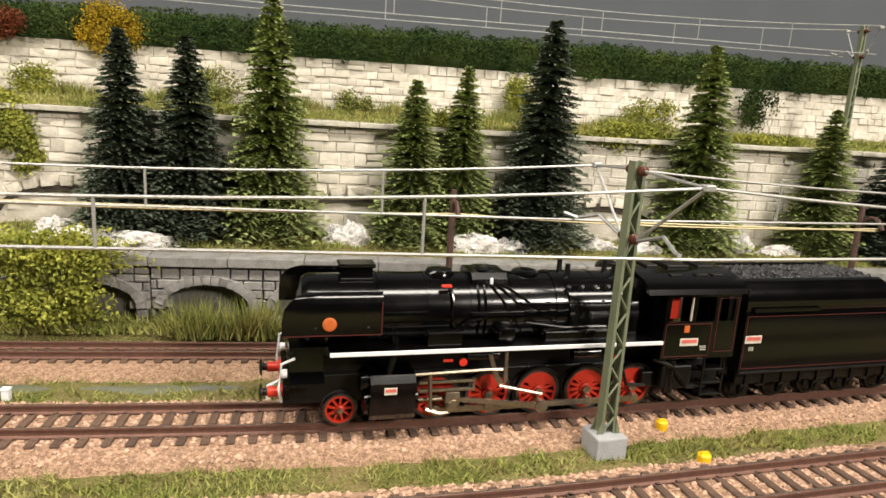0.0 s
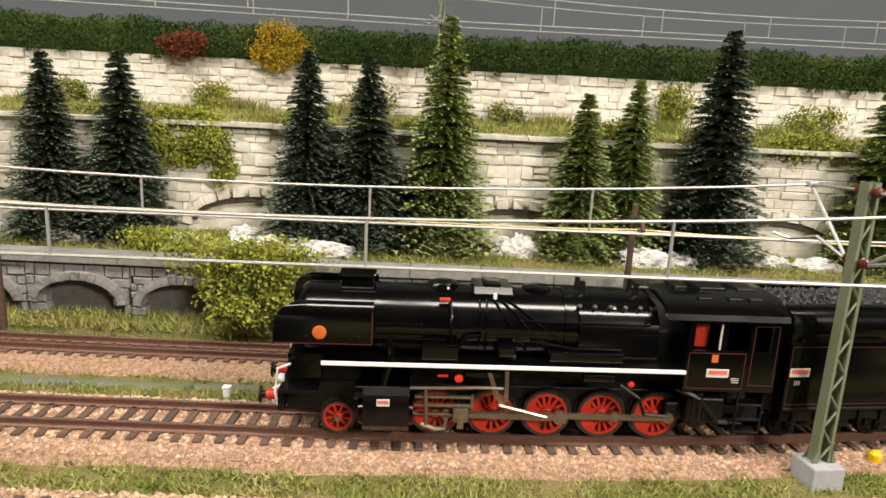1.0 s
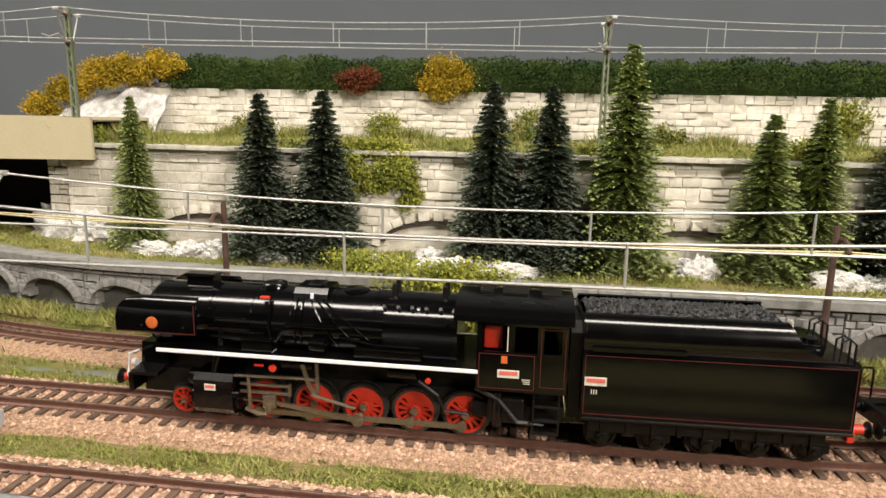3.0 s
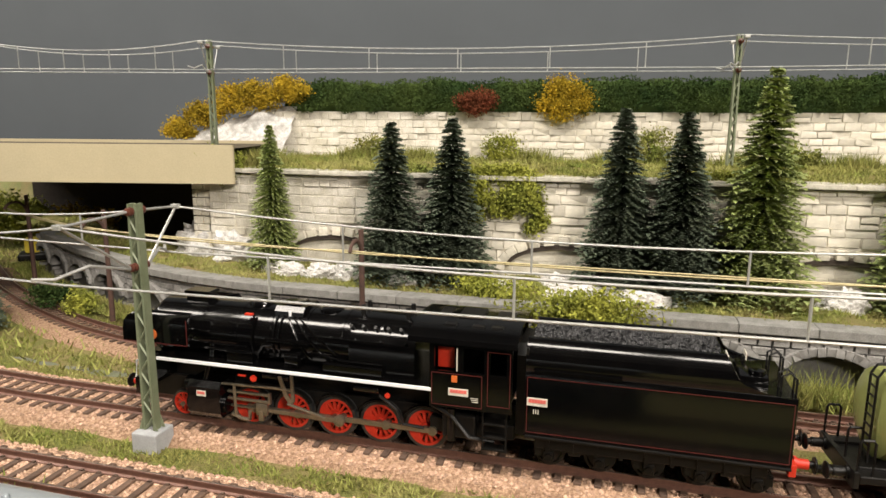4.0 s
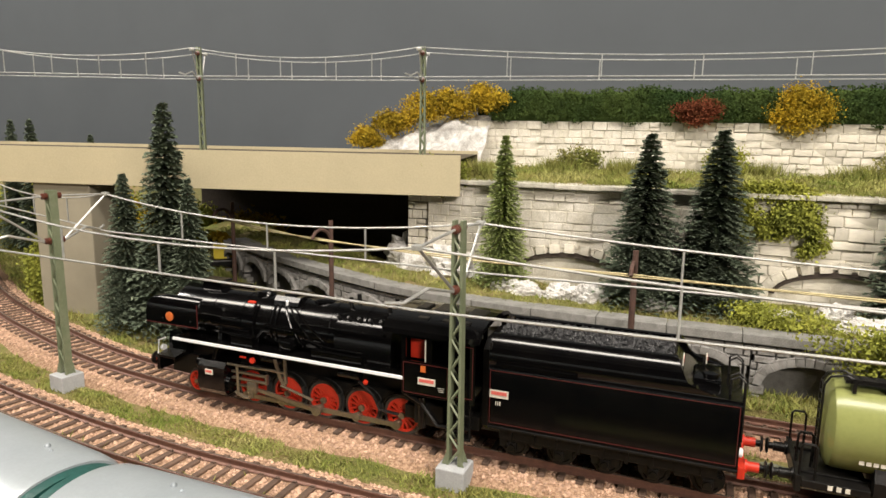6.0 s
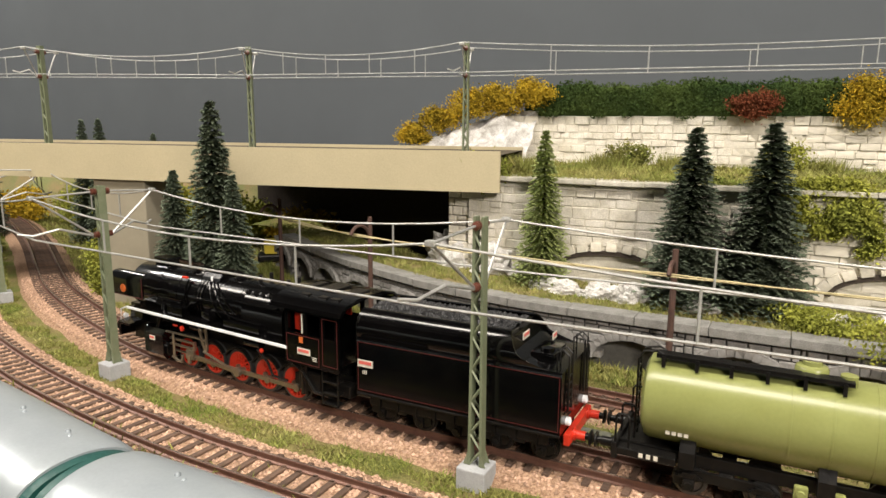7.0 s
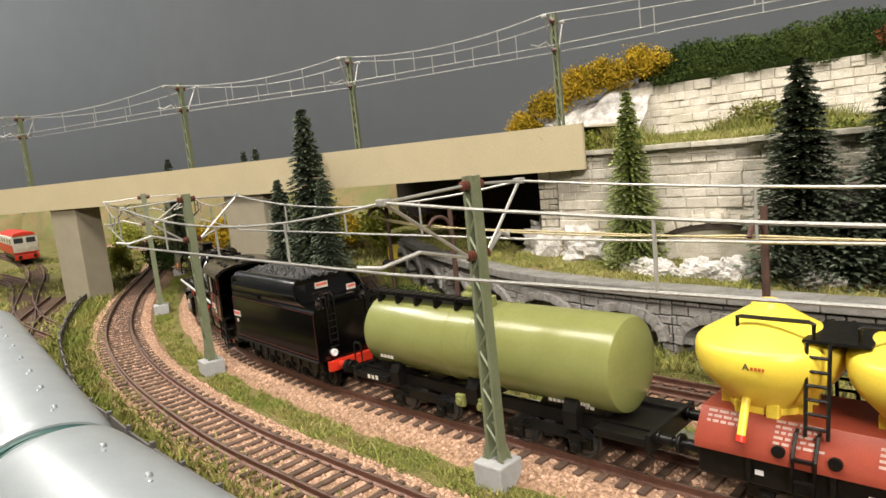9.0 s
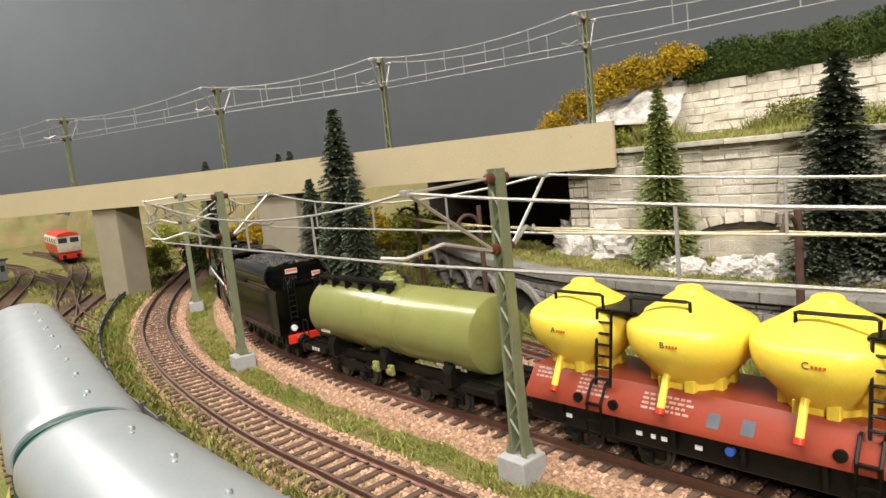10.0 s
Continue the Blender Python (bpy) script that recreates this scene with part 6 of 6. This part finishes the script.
def hopper_wagon():
    """Origin at the front end of the deck."""
    t = thing("silo_wagon", "oxide red silo wagon with four yellow pressure tanks", "wagon")
    Lw = 124
    b = B(); prism(b, [(-14.8, 15.0), (-14.8, 17.2), (-9.6, 23.4), (9.6, 23.4), (14.8, 17.2), (14.8, 15.0)], 0, -Lw)
    flank = lambda z: 14.8 - 5.2 * (z - 17.2) / 6.2

    def slope_bar(bm, x0, x1, z0, z1, sy, thick=0.12):
        prism(bm, [(sy * (flank(z0) + thick), z0), (sy * (flank(z1) + thick), z1), (sy * (flank(z1) - 0.2), z1), (sy * (flank(z0) - 0.2), z0)], x0, x1)

    deck = part("deck", b, M["oxide"], t, "oxide red deck and side panels", 40)
    b = B(); box(b, -Lw, 0, -13.2, 13.2, 8.0, 15.0, 0.5)
    for x in np.arange(-12, -Lw, -17): box(b, x - 0.5, x + 0.5, -14.4, 14.4, 9.5, 15)
    part("underframe", b, M["black_matt"], t)
    for i, x in enumerate((-12.5, -45.0, -77.0, -109.5)):
        b = B(); lathe(b, [(8.8, 22.8), (9.0, 25.0), (10.2, 26.3), (14.5, 31.2), (15.7, 33.4), (16.2, 35.6), (16.2, 38.0), (15.8, 39.2), (14.9, 40.1), (9.4, 43.3), (3.7, 46.9), (3.3, 47.8), (2.7, 48.2), (0.3, 48.3)], 64, "z", (x, 0, 0))
        tk = part("silo_tank", b, M["yellow"], t, "glossy yellow conical silo tank", 30)
        for k in range(8):
            a = math.pi * 2 * k / 8 + 0.39
            b = B(); box(b, x + 9.0 * math.cos(a) - 1.4, x + 9.0 * math.cos(a) + 1.4, 9.0 * math.sin(a) - 1.4, 9.0 * math.sin(a) + 1.4, 22.8, 26.4, 0.3)
            part("tank_foot", b, M["yellow"], tk)
        for sy in (-1, 1):
            b = B(); cyl(b, (x + 1.5, sy * 7.5, 28.2), (x + 1.5, sy * 11.6, 27.2), 1.0, 1.0, 12); cyl(b, (x + 1.5, sy * 11.2, 27.6), (x + 1.5, sy * 15.2, 20.0), 0.95, 0.95, 12); part("outlet_pipe", b, M["yellow"], tk, "yellow outlet pipe", 35)
            b = B(); cyl(b, (x + 1.5, sy * 15.1, 20.2), (x + 1.5, sy * 15.8, 18.9), 1.15, 1.15, 12); part("outlet_cap", b, M["red"], tk, "red outlet cap", 35)
        b = B()
        for k in range(4): box(b, x - 1.9 - k * 0.8, x - 1.4 - k * 0.8, 16.1, 16.25, 36.2, 36.9)
        part("lettering_bars", b, M["brass"], tk, "small dark lettering bars")
        letter("ABCD"[i], x - 0.4, 16.28, 36.1, 2.2, tk)
        b = B(); e = -1 if i % 2 == 0 else 1
        tube(b, [(x - e * 4, 8, 43.0), (x - e * 4, 8, 45.8), (x - e * 3, 8.4, 46.0), (x + e * 11.0, 8.4, 46.0), (x + e * 12, 8.4, 45.6), (x + e * 12, 8.4, 42)], 0.5, 6)
        part("handrail", b, M["black_matt"], tk, "black rail on the tank top")
    for x in (-28.7, -93.2):
        b = B(); box(b, x - 6.5, x + 6.5, -9, 9, 41.4, 42.2, 0.2)
        for sy in (-1, 1):
            for dx in (-2.2, 2.2): tube(b, [(x + 3 + dx, sy * 13, 22), (x + 3 + dx, sy * 10, 42)], 0.45, 5)
            for z in np.arange(24, 42, 3): tube(b, [(x + 0.8, sy * (13 - 3 * (z - 22) / 20), z), (x + 5.2, sy * (13 - 3 * (z - 22) / 20), z)], 0.4, 5)
        part("platform", b, M["black_matt"], t, "black platform and ladder between the tanks")
        b = B()
        for sy in (-1, 1):
            for dx in (-2.2, 2.2): tube(b, [(x + 5 + dx, sy * 15.2, 6), (x + 5 + dx, sy * 15.2, 17.5), (x + 5 + dx, sy * 12.2, 22), (x + 5 + dx, sy * 11, 22.4)], 0.45, 5)
            for z in (7, 12, 17): box(b, x + 2.8, x + 7.2, sy * 15.2 - 0.5, sy * 15.2 + 0.5, z, z + 0.6)
            lathe(b, [(1.4, sy * 14.6), (1.4, sy * 15.4), (0.5, sy * 15.6)], 14, "y", (x - 1, 0, 18.2)); lathe(b, [(1.4, sy * 14.6), (1.4, sy * 15.4), (0.5, sy * 15.6)], 14, "y", (x + 10, 0, 18.2))
        part("side_steps", b, M["black_matt"], t, "black side steps and valves")
    b = B()
    rnd = random.Random(12)
    for sy in (-1, 1):
        for x0, z0, rows, w in ((-2, 22.6, 3, 7), (-17, 22.8, 5, 9), (-37, 21.5, 4, 12), (-100, 22, 4, 9)):
            for k in range(rows):
                x = x0
                while x > x0 - w:
                    l = rnd.uniform(0.5, 2.0)
                    slope_bar(b, x - l, x, z0 - k * 0.95, z0 - k * 0.95 + 0.42, sy)
                    x -= l + 0.5
    part("lettering_bars", b, M["pale_print"], deck, "pale lettering bars on the deck side")
    b = B()
    for sy in (-1, 1):
        for x in (-56, -64): slope_bar(b, x - 1.5, x + 1.5, 17.6, 20.4, sy)
    part("data_panel", b, M["slate"], deck, "slate grey data panels")
    for x, w in ((-36, 1.6), (-40, 1.2), (-43, 1.5), (-52, 1.8), (-14, 1.8)):
        b = B(); box(b, x - w / 2, x + w / 2, 13.2, 13.5, 10.8, 11.9); part("label_panel", b, M["white"], t, "small white label panel")
    b = B(); cyl(b, (-60, 13.4, 12.8), (-60, 14.6, 12.8), 1.1, 1.1, 14); part("valve_knob", b, M["blue"], t, "small blue valve", 35)
    b = B(); box(b, -60.6, -59.4, 13.4, 14.4, 13, 16, 0.2); part("lever", b, M["black_matt"], t)
    buffers(t, 0.2, 1, M["black_matt"]); buffers(t, -Lw - 0.2, -1, M["black_matt"])
    for x in (-26, -Lw + 26): bogie(t, x, (-11, 11), 4.8, M["black_matt"])
    return t


LOCO, TENDER, TANK, HOPPER = locomotive(), tender(), tank_wagon(), hopper_wagon()


def coupling(parent, x, sgn):
    b = B(); tube(b, [(x, 0, 8.5), (x + sgn * 6, 0, 7.6)], 0.7, 6); box(b, x + sgn * 5 - 1.2, x + sgn * 5 + 1.2, -2, 2, 6.8, 8.2, 0.2)
    part("coupling", b, M["black_matt"], parent)


coupling(TENDER, -79, -1); coupling(TANK, 33, 1); coupling(TANK, -87.5, -1); coupling(HOPPER, 0, 1)


# ---- standing coaches in front, yard and far diesel ----
def coach(s_front, length, label):
    a, c = T0.at(s_front), T0.at(s_front + length)
    mid = (a + c) / 2
    yaw = math.degrees(math.atan2(a.y - c.y, a.x - c.x))
    t = thing("passenger_coach", label, "coach", (mid.x, mid.y, 5.5), yaw, "standing coaches")
    h = length / 2 - 2
    b = B(); box(b, -h, h, -15.4, 15.4, 6, 27, 0.8); body = part("body", b, M["green_dark"], t, "dark green coach body", 30)
    b = B()
    prof = [(-16.2, 26.0)] + [(-16.2 * math.cos(q), 28.0 + 10.2 * math.sin(q) ** 0.85) for q in np.linspace(0.02, math.pi - 0.02, 22)] + [(16.2, 26.0)]
    rows = []
    for x, k in ((-h - 0.6, 0.93), (-h + 1.5, 0.985), (-h + 5, 1), (h - 5, 1), (h - 1.5, 0.985), (h + 0.6, 0.93)):
        rows.append([b.verts.new((x, y * k, 26 + (z - 26) * k)) for y, z in prof])
    for p, q in zip(rows, rows[1:]):
        for i in range(len(prof)):
            j = (i + 1) % len(prof); b.faces.new((p[i], p[j], q[j], q[i]))
    b.faces.new(rows[0]); b.faces.new(rows[-1][::-1])
    roof = part("roof", b, M["silver"], t, "smooth silver-grey coach roof", 40)
    b = B()
    for x in np.arange(-h + 22, h - 10, 24):
        lathe(b, [(0.75, 36.6), (0.75, 38.2), (0.5, 38.6), (0.2, 38.7)], 14, "z", (x, 4.5, 0)); lathe(b, [(0.5, 36.6), (0.5, 38.2), (0.2, 38.4)], 12, "z", (x + 3, 3.6, 0))
    part("roof_vent", b, M["silver"], roof, "small round roof vents", 35)
    for e in (-1, 1):
        b = B(); prism(b, [(y * 0.9, 24 + (z - 24) * 0.9) for y, z in prof], e * (h + 0.5), e * (h + 3.6))
        part("gangway", b, M["green_dark"], t, "dark green gangway bellows")
    b = B()
    for sy in (-1, 1):
        for x in np.arange(-h + 14, h - 10, 22): box(b, x - 7, x + 7, sy * 15.4 - 0.1, sy * 15.4 + 0.15, 16, 23)
    part("window_band", b, M["glass"], body, "dark coach windows")
    b = B(); box(b, -h, h, -12, 12, 4.5, 6.2, 0.3); part("underframe", b, M["black_matt"], t)
    for x in (-h + 28, h - 28): bogie(t, x, (-12, 12), 4.8, M["black_matt"])
    return t


sg = T0.s_at_x(-305)
coach(sg - 232, 230, "green coach with plain silver roof standing on the near track")
coach(sg + 1.5, 230, "green coach with vented silver roof standing on the near track")
s = T0.s_at_x(62)
a, c = T0.at(s - 150), T0.at(s)
t = thing("electric_locomotive", "dark locomotive standing at the layout edge", "locomotive", ((a.x + c.x) / 2, (a.y + c.y) / 2, 5.5), math.degrees(math.atan2(a.y - c.y, a.x - c.x)))
b = B(); prism(b, [(-15.5, 5), (-15.5, 33), (-14, 37.5), (-9, 40.5), (9, 40.5), (14, 37.5), (15.5, 33), (15.5, 5)], -74, 74); part("body", b, M["black"], t, "dark rounded body", 40)
b = B()
for x in range(-66, 70, 22): box(b, x - 7, x + 7, -6, 6, 40.2, 43, 1.0)
part("roof_box", b, M["black_matt"], t, "dark roof boxes")
b = B(); box(b, -72, 72, -11, 11, 3.2, 5.2, 0.4); part("underframe", b, M["black_matt"], t)
for x in (-45, 45): bogie(t, x, (-12, 12), 5.5, M["black_matt"])

YA = Line([(-560, 108), (-628, 140), (-700, 164), (-794, 190), (-900, 222), (-1010, 256), (-1126, 284), (-1260, 305), (-1420, 320), (-1600, 320)])
YB = Line([(-620, 90), (-760, 124), (-890, 160), (-1010, 196), (-1167, 232), (-1300, 240), (-1500, 220)])
YC = Line([(-600, 170), (-700, 172), (-800, 190), (-900, 214), (-1000, 232), (-1150, 236)])
track(YA, 16, "dark yard track in weathered ballast leading under the bridge", 5, YA.length - 5, 13, 9, False, 5.5, "dark rusty yard rail")
track(YB, 16, "dark yard track in weathered grass", 5, YB.length - 5, 13, 9, False, 5.5, "dark rusty yard rail")
track(YC, 16, "dark yard turnout track", 5, YC.length - 5, 13, 9, False, 5.5, "dark rusty yard rail")


def diesel():
    s = YA.s_at_x(-1195)
    a, c = YA.at(s), YA.at(s + 150)
    t = thing("diesel_locomotive", "red and cream diesel locomotive standing in the far yard", "locomotive", ((a.x + c.x) / 2, (a.y + c.y) / 2, 5.5), math.degrees(math.atan2(a.y - c.y, a.x - c.x)))
    b = B(); prism(b, [(-16, 14), (-16, 27), (16, 27), (16, 14)], -74, 74); part("body_lower", b, M["red"], t, "red body side")
    b = B(); prism(b, [(-16.1, 27), (-16.1, 37), (-14, 39.5), (14, 39.5), (16.1, 37), (16.1, 27)], -74, 74); box(b, 73.5, 75, -15.5, 15.5, 16, 36, 0.5); part("body_upper", b, M["cream"], t, "cream upper side and nose", 40)
    b = B(); prism(b, [(-14.5, 39.3), (-11, 43), (0, 44.5), (11, 43), (14.5, 39.3)], -74, 76); part("roof", b, M["red"], t, "bright red roof", 40)
    for y in (-7.5, 7.5):
        b = B(); box(b, 74.9, 75.3, y - 5.6, y + 5.6, 29, 36, 0.1); part("windscreen", b, M["glass"], t, "dark windscreen")
    b = B()
    for sy in (-1, 1):
        for x in (-60, -30, 0, 30, 60): box(b, x - 6, x + 6, sy * 16.15 - 0.15, sy * 16.15 + 0.15, 29, 35)
    part("side_window", b, M["glass"], t)
    b = B(); box(b, 74, 77, -15, 15, 6, 13, 0.6); part("buffer_beam", b, M["red"], t, "red buffer beam")
    b = B(); box(b, -73, 73, -13, 13, 7, 14, 0.5); part("underframe", b, M["black_matt"], t)
    buffers(t, 77, 1, M["red"], 10)
    for x in (-45, 45): bogie(t, x, (-12, 12), 5.2, M["black_matt"])


diesel()
# lineside hut far left in the yard
t = thing("yard_hut", "small grey hut far off in the yard", "hut", (-1130, 190, 2), 15)
b = B(); box(b, -14, 14, -10, 10, 0, 26, 0.5); part("hut_wall", b, M["concrete"], t)
b = B(); box(b, -16, 16, -12, 12, 26, 28.5, 0.4); part("hut_roof", b, M["fence"], t)
b = B(); box(b, 14, 14.3, -6, -1, 12, 20); box(b, 14, 14.3, 2, 7, 12, 20); part("hut_window", b, M["glass"], t)
# yellow machine standing in the dark behind the bridge
t = thing("construction_machine", "yellow construction machine half hidden behind the bridge", "machine", (-520, 385, 14), 40)
b = B(); box(b, -7, 7, -6, 6, 6, 17, 1.5); part("cabin", b, M["yellow"], t)
b = B(); box(b, 10, 20, -5, 5, 6, 14, 1.2); part("engine_hood", b, M["yellow"], t)
b = B(); box(b, -12, 12, -8, 8, 0, 6, 1.5); part("crawler_track", b, M["black_matt"], t)


# ---- motion of the train along its track ----
S_LEAD0, SPEED = T2.s_at_x(5.0), 62.7


def gone(t):
    """Way run since the start: an even pace, easing off a little past the sixth second."""
    e = max(0.0, t - 5.8)
    return 1.0 + 1.2 * max(0.0, 1.0 - t) ** 2 + SPEED * t - (1.9 * e ** 2 if e < 1.15 else 2.51 + 4.37 * (e - 1.15))


def ride(offset_a, offset_b, t, local_a):
    """Pose of a vehicle whose two pivots lie the given distances behind the leading axle."""
    s = S_LEAD0 + gone(t)
    a, c = T2.at(s - offset_a), T2.at(s - offset_b)
    yaw = math.atan2(a.y - c.y, a.x - c.x)
    p = a - Vector((math.cos(yaw), math.sin(yaw), 0)) * local_a
    return pose(p.x * S, p.y * S, RAIL_TOP * S, 0, 0, math.degrees(yaw))


def motions():
    times = [round(0.25 * i, 2) for i in range(41)]
    walk(LOCO, [(t, ride(20, 90, t, -20)) for t in times])
    walk(TENDER, [(t, ride(146, 192, t, -15.5)) for t in times])
    walk(TANK, [(t, ride(256, 308.5, t, 0)) for t in times])
    walk(HOPPER, [(t, ride(380, 452, t, -26)) for t in times])
    fine = [round(0.1 * i, 1) for i in range(101)]
    rate = SPEED / (R_D * 1.02)
    phase0 = radians(35) - rate * 2.0
    for ax, r in WHEELSETS:
        x, z = ax.location.x / S, ax.location.z / S
        walk(ax, [(t, pose(x * S, 0, z * S, 0, math.degrees(phase0 * (1 if r == R_D else 0) + gone(t) / (r * 1.02)), 0)) for t in fine])
    for kind, ob, sy in RODS:
        rows = []
        for t in fine:
            a = phase0 + gone(t) / (R_D * 1.02)
            px, pz = CRANK * math.sin(a), R_D + CRANK * math.cos(a)
            if kind == "coupling":
                rows.append((t, pose(px * S, 0, pz * S)))
            else:
                x = DRIVERS[2] + px
                dz = R_D + 1.0 - pz
                cx = x + math.sqrt(29 ** 2 - dz ** 2)
                if kind == "main":
                    rows.append((t, pose(x * S, 0, pz * S, 0, -math.degrees(math.atan2(dz, cx - x)), 0)))
                else:
                    rows.append((t, pose(cx * S, 0, (R_D + 1.0) * S)))
        walk(ob, rows)


motions()
